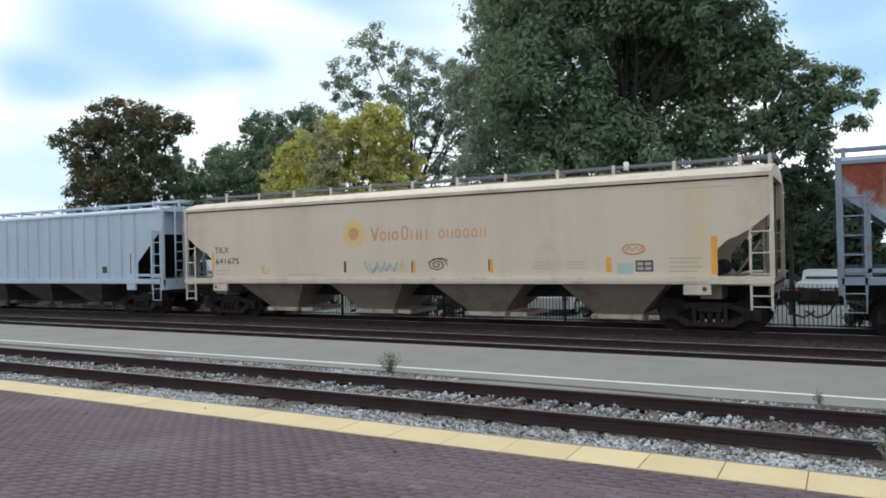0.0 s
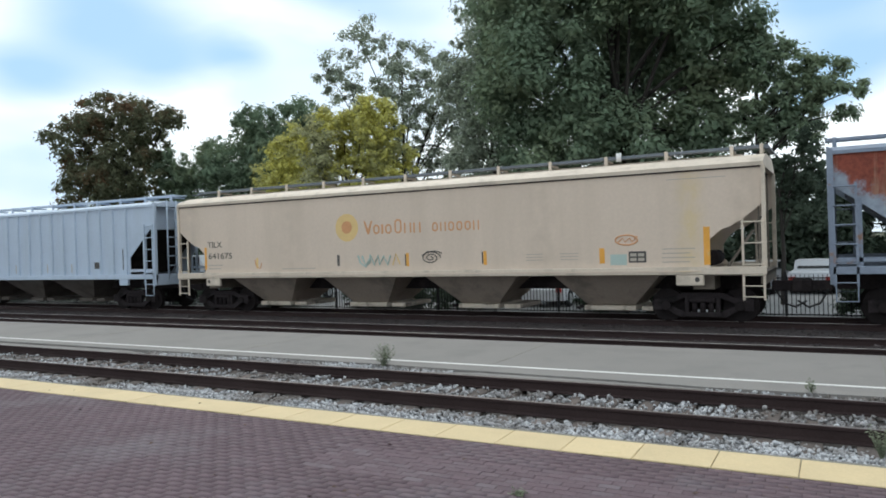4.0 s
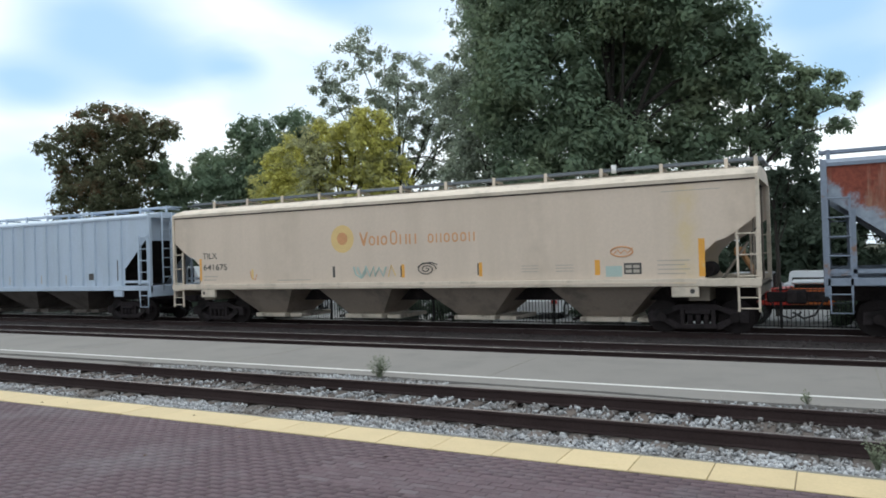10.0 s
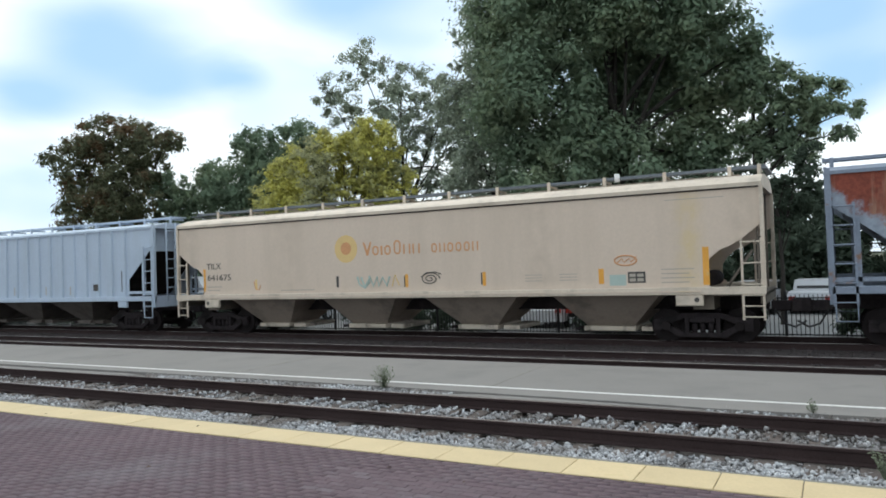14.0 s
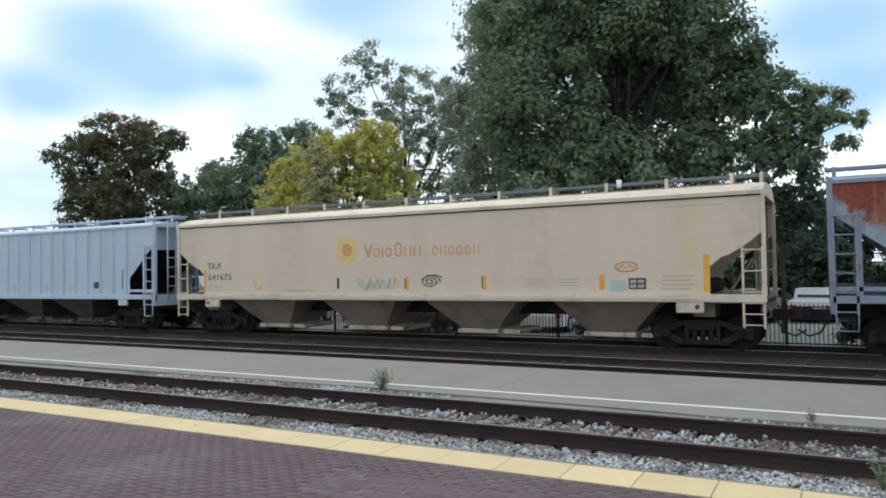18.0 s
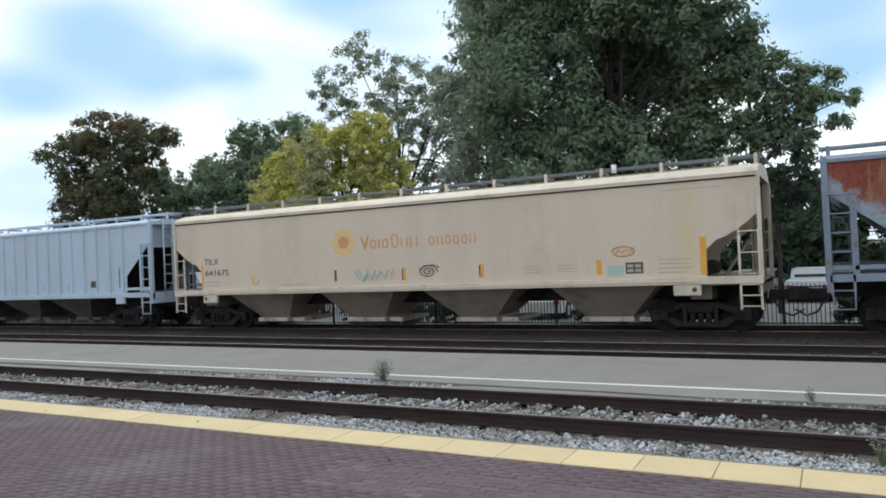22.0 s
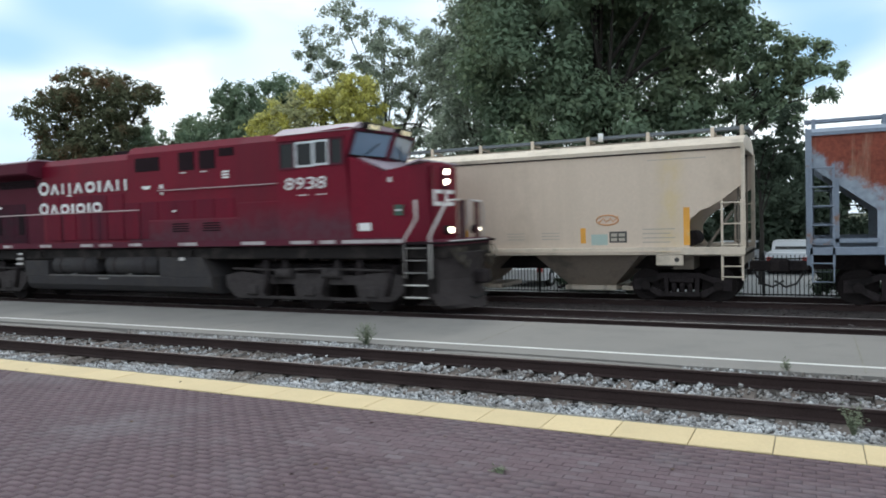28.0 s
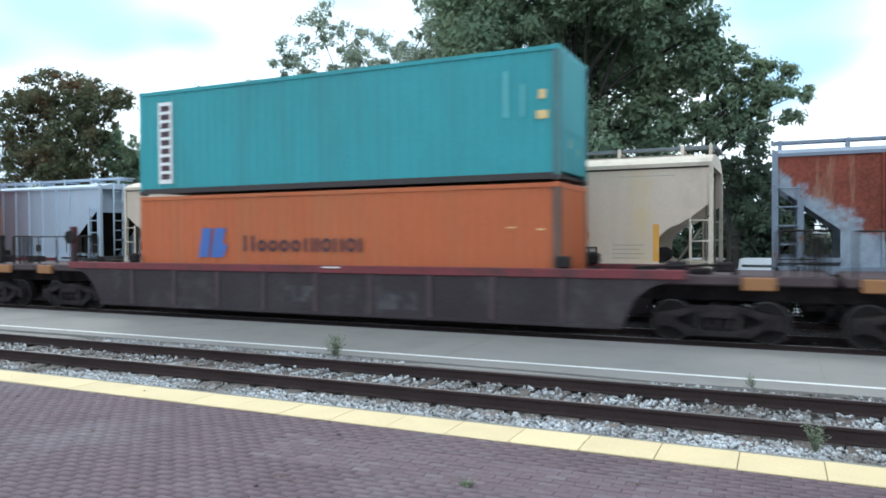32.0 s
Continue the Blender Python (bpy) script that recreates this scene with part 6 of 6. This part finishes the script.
def vehicle(name, at, turn, paint, label, body, cabin, wheels, r, category="car"):
    """body, cabin: side outlines (x, z); built along x, turned about z."""
    car = thing(name, at, label, category, "parked vehicles")
    car.rotation_euler.z = radians(turn)
    part("body", Geo().prism(body, "y", -0.88, 0.88), paint, car)
    part("cabin", Geo().prism(cabin, "y", -0.76, 0.76), paint, car)
    lo, hi = min(p[0] for p in cabin), max(p[0] for p in cabin)
    zb, zt = min(p[1] for p in cabin), max(p[1] for p in cabin)
    for (x0, z0), (x1, z1), s in ((cabin[0], cabin[1], -1), (cabin[-1], cabin[-2], 1)):
        ends = [(x0 + (x1 - x0) * u + s * 0.004, z0 + (z1 - z0) * u) for u in (0.25, 0.5)]
        part("end_glass", Geo().prism([ends[0], ends[1], (ends[1][0] + s * 0.012, ends[1][1]), (ends[0][0] + s * 0.012, ends[0][1])], "y", -0.62, 0.62), "pane", car)
    for s in (-1, 1):
        for a, b in ((0.16, 0.48), (0.54, 0.84)):
            part("side_glass", Geo().box(lo + (hi - lo) * a, lo + (hi - lo) * b, s * 0.765 - 0.006, s * 0.765 + 0.006, zb + 0.08, zt - 0.08), "pane", car)
        for x in wheels:
            tyre = part("wheel", Geo().tube((x, s * 0.72, r), (x, s * 0.9, r), r, 20), "rubber", car)
            part("rim", Geo().tube((x, s * 0.9, r), (x, s * 0.91, r), r * 0.6, 16), "silver", tyre)
        for x, m in ((min(p[0] for p in body), "car_red"), (max(p[0] for p in body), "white_mark")):
            part("lamp_unit", Geo().box(x - 0.02, x + 0.02, s * 0.7 - 0.12, s * 0.7 + 0.12, 0.62, 0.76), m, car)
    return car


SEDAN = [(-2.2, 0.28), (-2.25, 0.7), (-2.1, 0.92), (-1.0, 0.98), (0.9, 0.95), (2.0, 0.8), (2.25, 0.6), (2.2, 0.28)]
SEDAN_TOP = [(-1.5, 0.95), (-0.95, 1.42), (0.45, 1.44), (1.15, 0.95)]
SUV = [(-2.3, 0.32), (-2.35, 0.95), (-2.2, 1.08), (1.1, 1.08), (2.2, 0.98), (2.35, 0.7), (2.3, 0.32)]
SUV_TOP = [(-2.2, 1.06), (-2.0, 1.68), (0.4, 1.72), (1.15, 1.06)]
VAN = [(-2.5, 0.35), (-2.55, 1.3), (1.5, 1.3), (2.4, 1.15), (2.55, 0.8), (2.5, 0.35)]
VAN_TOP = [(-2.5, 1.28), (-2.45, 2.4), (0.9, 2.45), (1.6, 1.28)]
for name, x, y, turn, paint, label, shape in (
        ("parked_car", -3.1, 36.0, 82, "car_grey", "silver parked saloon car beyond the fence", (SEDAN, SEDAN_TOP)),
        ("parked_car", -0.8, 36.6, 84, "car_pale", "pale parked saloon car beside a silver one", (SEDAN, SEDAN_TOP)),
        ("parked_car", 1.8, 36.2, 80, "car_white", "white parked saloon car at the row's end", (SEDAN, SEDAN_TOP)),
        ("parked_car", -10.2, 29.0, 90, "car_white", "white parked saloon car seen under the hoppers", (SEDAN, SEDAN_TOP)),
        ("parked_suv", -13.4, 29.2, 90, "car_grey", "silver parked sport utility car beyond the fence", (SUV, SUV_TOP)),
        ("parked_car", -18.8, 29.4, 90, "car_grey", "silver parked saloon car beyond the fence", (SEDAN, SEDAN_TOP)),
        ("parked_car", -24.2, 29.0, 90, "car_white", "white parked saloon car near the hopper's end", (SEDAN, SEDAN_TOP)),
        ("parked_van", -31.4, 29.0, 4, "car_white", "tall white parked van beside the hoppers", (VAN, VAN_TOP))):
    vehicle(name, (x, y, -0.42), turn, paint, label, shape[0], shape[1], (-1.4, 1.4), 0.33)

TRUCK_Y = 27.0
red_truck = thing("work_truck", (9.0, TRUCK_Y, -0.42), "red and orange work truck with a folded boom driving slowly past", "truck", "vehicles beyond the fence")
part("chassis", Geo().box(-1.85, 1.85, -0.7, 0.7, 0.5, 0.68, 0.02), "rubber", red_truck)
part("hood", Geo().prism([(0.2, 0.66), (0.2, 1.2), (1.5, 1.12), (1.9, 1.0), (1.9, 0.66)], "y", -0.85, 0.85), "car_red", red_truck, "dark red front body")
part("rear_body", Geo().box(-1.9, 0.2, -0.85, 0.85, 0.66, 1.2, 0.04), "car_orange", red_truck, "orange rear body")
glazing = part("cab_glazing", Geo().box(-1.75, 0.1, -0.78, 0.78, 1.2, 1.33, 0.01), "pane", red_truck)
part("roof", Geo().box(-1.85, 0.2, -0.82, 0.82, 1.33, 1.42, 0.03), "car_white", red_truck, "white roof panel")
for dx in (0.75, 1.15):
    part("mast_post", Geo().box(dx - 0.05, dx + 0.05, -0.5, -0.38, 1.1, 1.62), "rubber", red_truck)
boom = part("boom", Geo().path([(0.9, 0.0, 1.2), (1.35, 0, 1.75), (1.75, 0, 2.45)], 0.09, 8), "safety", red_truck, "orange folded boom")
part("boom_tip", Geo().box(1.62, 1.95, -0.2, 0.2, 2.3, 2.6, 0.03), "safety", boom)
for s in (-1, 1):
    for dx in (-1.25, 1.25):
        tyre = part("wheel", Geo().tube((dx, s * 0.66, 0.36), (dx, s * 0.84, 0.36), 0.36, 20), "rubber", red_truck)
        part("rim", Geo().tube((dx, s * 0.84, 0.36), (dx, s * 0.85, 0.36), 0.2, 16), "silver", tyre)

# ---- trees ----


def tree(name, at, trunk_r, blobs, count, leaf, mat, label, clump=0.45, gaps=0.35, deep=0.8, leaves=34, group="trees behind the tracks"):
    """A tapered trunk with limbs to each mass of the crown, and leaves in many small clumps. blobs: x, z, width, height from the world's origin."""
    x, y = at
    ob = thing(name, (x, y, -0.45), label, "tree", group)
    wood = Geo()
    low = min(z - h for _, z, _, h, *_ in blobs) + 0.45
    top = max(z for _, z, _, h, *_ in blobs) + 0.45
    r2 = random.Random(len(name) * 31 + int(abs(x) * 10))
    top = low + (top - low) * 0.82
    bend = [Vector((0, 0, 0)), Vector((r2.uniform(-.2, .2), r2.uniform(-.2, .2), max(1.0, low * 0.6))), Vector((r2.uniform(-.4, .4), r2.uniform(-.3, .3), (low + top) / 2)), Vector((r2.uniform(-.6, .6), 0, top))]
    radii = [trunk_r, trunk_r * 0.75, trunk_r * 0.45, trunk_r * 0.12]
    for k in range(3):
        wood.tube(bend[k], bend[k + 1], radii[k], 9, radii[k + 1], caps=False)
    trunk = part("trunk", wood, "bark", ob, "dark furrowed trunk")
    total = sum(w * h for _, _, w, h, *_ in blobs)
    points, facing = [], []
    rg = np.random.default_rng(int(abs(x) * 17) + count)
    for bx, bz, w, h, *back in blobs:
        c = Vector((bx - x, back[0] if back else rg.uniform(-0.3, 0.3) * w, bz + 0.45))
        start = bend[1].lerp(bend[2], r2.uniform(0.1, 0.9)) if c.z > bend[1].z else bend[1] * 0.9
        mid = start.lerp(c, 0.5) + Vector((r2.uniform(-.3, .3), r2.uniform(-.3, .3), 0.25 * h))
        limb = Geo().tube(start, mid, trunk_r * 0.32, 7, trunk_r * 0.2, caps=False).tube(mid, c, trunk_r * 0.2, 6, trunk_r * 0.07, caps=False)
        n = int(count * w * h / total)
        m = max(6, n // leaves)
        d = rg.normal(size=(m, 3))
        d /= np.linalg.norm(d, axis=1)[:, None]
        rad = np.where(rg.random(m) < 0.72, rg.uniform(0.72, 1.06, m), rg.uniform(0.2, 0.75, m))
        centres = np.array(c) + d * rad[:, None] * np.array([w, max(w, h) * deep, h])
        centres = centres[rg.random(m) > gaps * 0.5]
        for q in centres[::max(1, len(centres) // 9)]:
            limb.tube(c, Vector(q), trunk_r * 0.07, 4, 0.012, caps=False)
        part("limb", limb, "bark", trunk)
        own = rg.integers(0, len(centres), n)
        spread = clump * rg.uniform(0.5, 1.25, len(centres))
        out = rg.normal(size=(n, 3)) * np.array([0.55, 0.55, 0.42])
        points.append(centres[own] + out * spread[own][:, None])
        facing.append(out / np.linalg.norm(out, axis=1)[:, None])
    P = np.concatenate(points)
    n = len(P)
    up = np.concatenate(facing) * 1.0 + rg.normal(size=(n, 3)) * 0.3 + np.array([0, 0, 0.5])
    a = np.cross(up, rg.normal(size=(n, 3)))
    a /= np.linalg.norm(a, axis=1)[:, None]
    b = np.cross(up, a)
    b /= np.linalg.norm(b, axis=1)[:, None]
    s = leaf * rg.uniform(0.6, 1.3, (n, 1))
    V = np.stack([P - a * s, P + b * s * 0.45 - a * s * 0.1, P + a * s, P - b * s * 0.45 - a * s * 0.1], 1).reshape(-1, 3)
    F = np.arange(4 * n).reshape(n, 4)
    part("crown", cloud_mesh("crown", V, F, mat), mat, ob)
    return ob


tree("maple_tree", (-59.0, 45), 0.42, [(-59.0, 15.1, 3.7, 2.2), (-62.0, 12.9, 3.7, 2.6), (-56.0, 13.2, 3.2, 3.0), (-52.4, 13.9, 1.7, 1.1), (-62.8, 10.1, 2.4, 2.2), (-55.5, 9.6, 3.7, 3.0), (-60.0, 8.0, 4.5, 2.9), (-57.0, 5.0, 4.0, 2.5)], 34000, 0.20, "leaf_maple", "dark maple tree with reddish turning leaves", 0.6)
tree("small_tree", (-53.0, 47), 0.2, [(-52.8, 9.6, 2.0, 2.0), (-54.2, 8.4, 2.4, 2.0), (-51.7, 7.7, 1.5, 1.4), (-53.0, 5.5, 2.4, 2.2)], 9000, 0.19, "leaf_big", "small dark green tree beside the maple", 0.5)
tree("green_tree", (-46.5, 50), 0.34, [(-51.2, 11.0, 1.7, 1.9), (-45.9, 12.6, 2.4, 2.6), (-48.7, 9.2, 3.6, 2.5), (-41.4, 13.2, 2.3, 2.3), (-43.3, 9.9, 3.0, 2.5), (-46.5, 6.5, 4.5, 2.4)], 42000, 0.19, "leaf_big", "green tree with several rounded crowns", 0.55, gaps=0.1)
tree("yellowing_tree", (-27.6, 38), 0.22, [(-32.9, 8.6, 1.5, 1.3), (-31.7, 9.4, 1.3, 1.0), (-33.0, 7.1, 1.9, 1.3), (-31.0, 7.4, 1.8, 1.5), (-26.3, 10.5, 1.7, 1.3), (-28.5, 10.3, 1.7, 1.3), (-24.7, 9.4, 1.6, 1.8), (-26.2, 8.4, 2.2, 1.6), (-29.0, 8.6, 1.8, 1.6), (-24.0, 7.3, 1.7, 1.5), (-27.0, 6.6, 2.4, 1.4), (-28.0, 5.0, 4.0, 1.6)], 34000, 0.14, "leaf_yellow", "bushy tree with yellow-green autumn leaves", 0.42, gaps=0.6)
tree("thin_tree", (-27.9, 36.0), 0.09, [(-28.6, 9.6, 0.8, 0.8), (-27.8, 8.7, 0.9, 0.9), (-28.4, 7.7, 0.9, 0.8), (-27.5, 7.0, 0.9, 0.8), (-28.2, 6.2, 1.1, 0.9)], 3600, 0.12, "leaf_pale", "thin grey-green tree in front of the yellowing one", 0.42, gaps=0.6)
tree("sparse_tree", (-25.6, 42), 0.22, [(-31.5, 14.7, 1.4, 1.4), (-28.5, 16.3, 1.7, 1.7), (-25.8, 14.4, 1.9, 2.0), (-29.5, 12.9, 2.4, 2.0), (-23.8, 13.0, 2.0, 2.5), (-26.8, 10.4, 3.0, 2.8), (-22.8, 10.2, 2.1, 3.0), (-21.2, 13.6, 1.7, 1.9), (-19.7, 17.0, 1.6, 2.0), (-19.5, 14.2, 1.6, 1.8), (-19.8, 11.2, 1.4, 1.8), (-20.4, 10.8, 1.8, 2.4), (-21.0, 7.8, 2.2, 2.0), (-25.0, 6.5, 3.5, 2.2)], 30000, 0.13, "leaf_grey", "tall thin tree with sparse grey-green leaves", 0.42, gaps=0.7)
tree("large_tree", (-8.8, 33), 0.42, [(-13.6, 14.8, 2.0, 2.2), (-13.4, 12.0, 2.0, 2.2), (-11.0, 14.0, 2.7, 2.4, -1.2), (-7.4, 14.6, 2.9, 2.3, -1.6), (-4.9, 12.2, 1.8, 2.0, -0.8), (-4.6, 14.4, 1.3, 1.4, -0.4), (-13.3, 9.3, 1.8, 2.1, -0.4), (-11.0, 10.6, 2.4, 2.3, -1.8), (-7.2, 10.6, 2.4, 2.2, 2.6), (-8.9, 12.3, 2.0, 1.6, -1.0),
      (-4.5, 9.4, 1.7, 1.9, 1.6), (-3.5, 10.9, 0.9, 1.1, 0.8), (-12.3, 7.2, 2.2, 1.5), (-9.2, 7.6, 2.3, 1.5, -1.4), (-6.0, 7.0, 2.0, 1.4, 1.8), (-8.3, 17.9, 4.3, 2.2), (-9.0, 5.2, 4.5, 1.2), (-9.0, 12.0, 2.6, 2.4, 2.6), (-9.8, 9.2, 2.4, 2.2, 1.8), (-6.6, 12.6, 2.0, 1.9, 2.4), (-9.4, 15.4, 2.2, 1.6, 1.6), (-9.0, 14.3, 1.4, 1.4, -1.9)], 190000, 0.14, "leaf_big", "large broad tree with dense green leaves", 0.85, leaves=260, gaps=0.3)
tree("slender_tree", (-15.4, 34.5), 0.16, [(-16.2, 9.0, 1.1, 1.5), (-15.6, 14.6, 1.2, 1.6), (-15.9, 11.9, 1.3, 1.5), (-16.1, 7.6, 1.3, 1.4), (-15.2, 6.0, 1.6, 1.3), (-14.9, 16.2, 1.0, 1.2), (-17.5, 10.6, 1.0, 1.4), (-17.3, 6.9, 1.1, 0.9)], 18000, 0.12, "leaf_grey", "slender open tree with grey-green leaves beside the large one", 0.4, gaps=0.7)
tree("leaning_tree", (-3.0, 34), 0.2, [(-2.9, 10.7, 0.8, 0.6), (-1.9, 9.9, 0.9, 0.5), (-2.9, 9.3, 1.1, 0.8), (-0.9, 9.2, 0.7, 0.45), (0.3, 9.0, 0.4, 0.3), (-1.7, 8.5, 1.2, 0.8), (-0.2, 8.2, 0.8, 0.5), (0.8, 8.0, 0.5, 0.3), (0.5, 7.1, 0.5, 0.35), (-0.8, 7.3, 0.9, 0.6), (-2.3, 7.3, 1.3, 0.8), (-3.6, 7.2, 1.3, 1.0), (-1.4, 6.4, 1.2, 0.5)], 19000, 0.115, "leaf_big", "open-crowned tree with spreading leafy twigs", 0.30, gaps=0.75, leaves=36)
tree("young_tree", (-1.8, 29.5), 0.1, [(-1.3, 4.6, 0.8, 0.9), (-1.6, 3.5, 0.9, 0.7), (-2.7, 4.7, 0.9, 0.8), (-0.8, 5.4, 0.7, 0.7), (-0.6, 3.9, 0.6, 0.7)], 3600, 0.11, "leaf_deep", "young tree beside the parking lot", 0.26, gaps=0.5)
tree("backdrop_tree", (-2.5, 46), 0.25, [(-4.5, 4.4, 2.4, 2.0), (-1.6, 4.7, 2.2, 2.1), (1.2, 4.2, 2.4, 2.0), (4.6, 4.4, 2.6, 2.2), (-2.0, 2.6, 4.0, 1.8), (3.4, 2.6, 3.6, 1.8)], 17000, 0.2, "leaf_deep", "dense dark green tree behind the parking lot", 0.5, gaps=0.1)
for k, (x, w) in enumerate(((-1.2, 3.0), (-7.5, 4.0), (-15.0, 4.0), (-23.0, 4.0), (-33.0, 5.0), (-44.0, 6.0), (6.0, 4.0))):
    tree("hedge_shrub", (x, 42.5), 0.08, [(x, 0.9, w * 0.7, 1.2), (x - w * 0.5, 1.1, w * 0.5, 1.3), (x + w * 0.5, 1.2, w * 0.5, 1.4), (x, 2.4, w * 0.6, 0.9)], 7000, 0.2, "leaf_deep", "dark green shrub row behind the lot", 0.5, gaps=0.1, group="shrubs behind the lot")

for x, w in ((-50.5, 2.6), (-46.8, 2.4), (-43.2, 2.2), (-39.8, 2.4), (-36.2, 2.0), (-32.9, 2.2), (-29.4, 2.0), (-25.5, 1.5), (-22.6, 1.6), (-17.4, 1.2), (-15.6, 1.0), (-13.2, 1.4), (-7.3, 1.1), (-5.2, 1.2), (-2.9, 0.9), (0.9, 1.0)):
    tree("fence_shrub", (x, 25.4), 0.04, [(x, 0.0, w * 0.9, 0.45), (x - w * 0.5, 0.15, w * 0.5, 0.4), (x + w * 0.5, 0.1, w * 0.5, 0.45), (x, 0.5, w * 0.5, 0.3)], 4500, 0.07, "leaf_deep", "low dark shrub behind the fence", 0.2, gaps=0.1, group="shrubs behind the fence")

# ---- weeds on the platforms ----
def weed(at, height, blades, spread, label):
    ob = thing("weed", at, label, "plant", "weeds in the joints")
    r2 = random.Random(int(abs(at[0]) * 100))
    for k in range(4):
        g = Geo()
        for _ in range(blades // 4):
            ang, out, h = r2.uniform(0, 6.28), r2.uniform(0.1, 1.0) * spread, height * r2.uniform(0.5, 1.0)
            tip = Vector((math.cos(ang) * out, math.sin(ang) * out, h))
            root = Vector((math.cos(ang) * out * 0.15, math.sin(ang) * out * 0.15, -0.01))
            g.tube(root, tip, 0.003, 3, 0.001, caps=False)
            for q in range(5):
                p = root.lerp(tip, 0.35 + 0.16 * q)
                d = Vector((r2.uniform(-1, 1), r2.uniform(-1, 1), r2.uniform(-0.3, 0.7))).normalized() * 0.045
                e = d.cross(Vector((r2.uniform(-1, 1), r2.uniform(-1, 1), 1))).normalized() * 0.012
                g.add([p, p + d * 0.5 + e, p + d, p + d * 0.5 - e], [(0, 1, 2, 3)])
        part("leafy_stem", g, "weed", ob)
    return ob


weed((-7.38, 11.2, 0.0), 0.40, 64, 0.27, "tuft of grey-green weed at the middle platform's edge")
weed((-0.36, 11.12, 0.0), 0.16, 16, 0.08, "small weed at the middle platform's edge")
weed((0.35, 8.5, -0.1), 0.30, 30, 0.16, "weed growing in the pale ballast")
weed((-2.5, 5.85, -0.045), 0.05, 14, 0.09, "flat weed between the brick pavers")

# ---- dry leaves blown over the platform ----
litter = Geo()
for k in range(70):
    x, y = rng.uniform(-16, 3), rng.uniform(3.2, 7.8)
    z = -0.018 if y > 7.27 else -0.028
    a, r = rng.uniform(0, 6.28), rng.uniform(0.012, 0.032)
    u, v = Vector((math.cos(a), math.sin(a), rng.uniform(0.0, 0.3))) * r, Vector((-math.sin(a), math.cos(a), rng.uniform(0.0, 0.3))) * r * 0.55
    p = Vector((x, y, z))
    litter.add([p - u, p + v + Vector((0, 0, r * 0.3)), p + u, p - v + Vector((0, 0, r * 0.2))], [(0, 1, 2), (0, 2, 3)])
tagged(new("dry_leaves", litter.mesh("dry_leaves", M["dry_leaf"])), "small curled dry brown leaves on the brick platform", "leaves", kind="stuff")

# ---- pieces: yellow tiles and brick pavers ----
TILE = 0.754
tile = Geo().box(0.004, TILE - 0.004, 0.0, 0.585, -0.04, 0.0, 0.006).mesh("yellow_tile", M["yellow_tile"])
pieces("yellow_tile", tile, edge_strip, [pose(-4.128 + TILE * k, 7.265, -0.02 + rng.uniform(-0.003, 0.002), 0, rng.uniform(-0.15, 0.15), 0) for k in range(-56, 24)])

BL, BW = 0.205, 0.102
shapes = [Geo().box(-BL / 2 + 0.002, BL / 2 - 0.002, -BW / 2 + 0.002, BW / 2 - 0.002, -0.02, 0.0, 0.005).mesh("brick", M["brick"])]
near, rest = [], []
for j in range(112):
    y = 7.2 - BW * j
    for i in range(-150, 60):
        x = i * BL + (BL / 2 if j % 2 else 0.0)
        if 5.85 < y < 6.6 and -5.0 < x < -0.6 and len(near) < 300:
            near.append(pose(x, y, -0.0325 + rng.uniform(-0.0025, 0.0025), rng.uniform(-0.6, 0.6), rng.uniform(-0.6, 0.6), rng.uniform(-0.5, 0.5)))
        else:
            rest.append((x, y))
pieces("brick", shapes[0], brick_platform, near)
rest = np.array(rest)
n = len(rest)
lean = nrg.normal(0, 0.0006, (n, 4))
corner = np.array([(-1, -1), (1, -1), (1, 1), (-1, 1)]) * (BL / 2 - 0.002, BW / 2 - 0.002)
top = np.concatenate([rest[:, None, :] + corner[None], (-0.0325 + nrg.uniform(-0.0014, 0.0014, (n, 1)) + lean)[:, :, None]], 2)
low = top.copy()
low[:, :, 2] = -0.05
P = np.concatenate([top, low], 1).reshape(-1, 3)
F = (np.array([(0, 1, 2, 3), (0, 4, 5, 1), (1, 5, 6, 2), (2, 6, 7, 3), (3, 7, 4, 0)])[None] + (np.arange(n) * 8)[:, None, None]).reshape(-1, 4)
tagged(part("brick_paving", cloud_mesh("brick_paving", P, F, "bricks"), "bricks", brick_platform), kind="stuff")


# ---- what moves ----
def motions():
    for ob, x, z in [(loco, FRONT, 0)] + [(c, x, 0) for c, x in zip(cars, (FIRST, SECOND, THIRD))] + \
            [(b, x, z) for b, x, z in zip(boxes, (FIRST, FIRST, SECOND, SECOND, THIRD, THIRD), (LOWER, UPPER) * 3)]:
        walk(ob, [(t, pose(x + SPEED * t, ROW2, z)) for t in (0, 8, 16, 24, 32)])
    for w, r in spinning:
        at = Vector(w.location)
        step = 0.05 if r > 0.5 else 1 / 30
        count = round(6.0 / step)
        rows = [(0, pose(*at))] + [(26.0 + step * k, pose(*at, 0, math.degrees(SPEED * step * k / r), 0)) for k in range(count + 1)]
        walk(w, rows)
    walk(red_truck, [(t, pose(x + 1.9, TRUCK_Y, -0.42, 0, 0, 180)) for t, x in ((0, 6.0), (6.0, 0.3), (7.0, -1.1), (8.0, -1.5), (9.0, -1.75), (9.5, -2.1), (10.0, -2.9), (11.0, -4.3), (11.5, -4.95), (12.0, -5.5), (14.0, -9.0), (20.0, -22.0), (32.0, -50.0))])


motions()
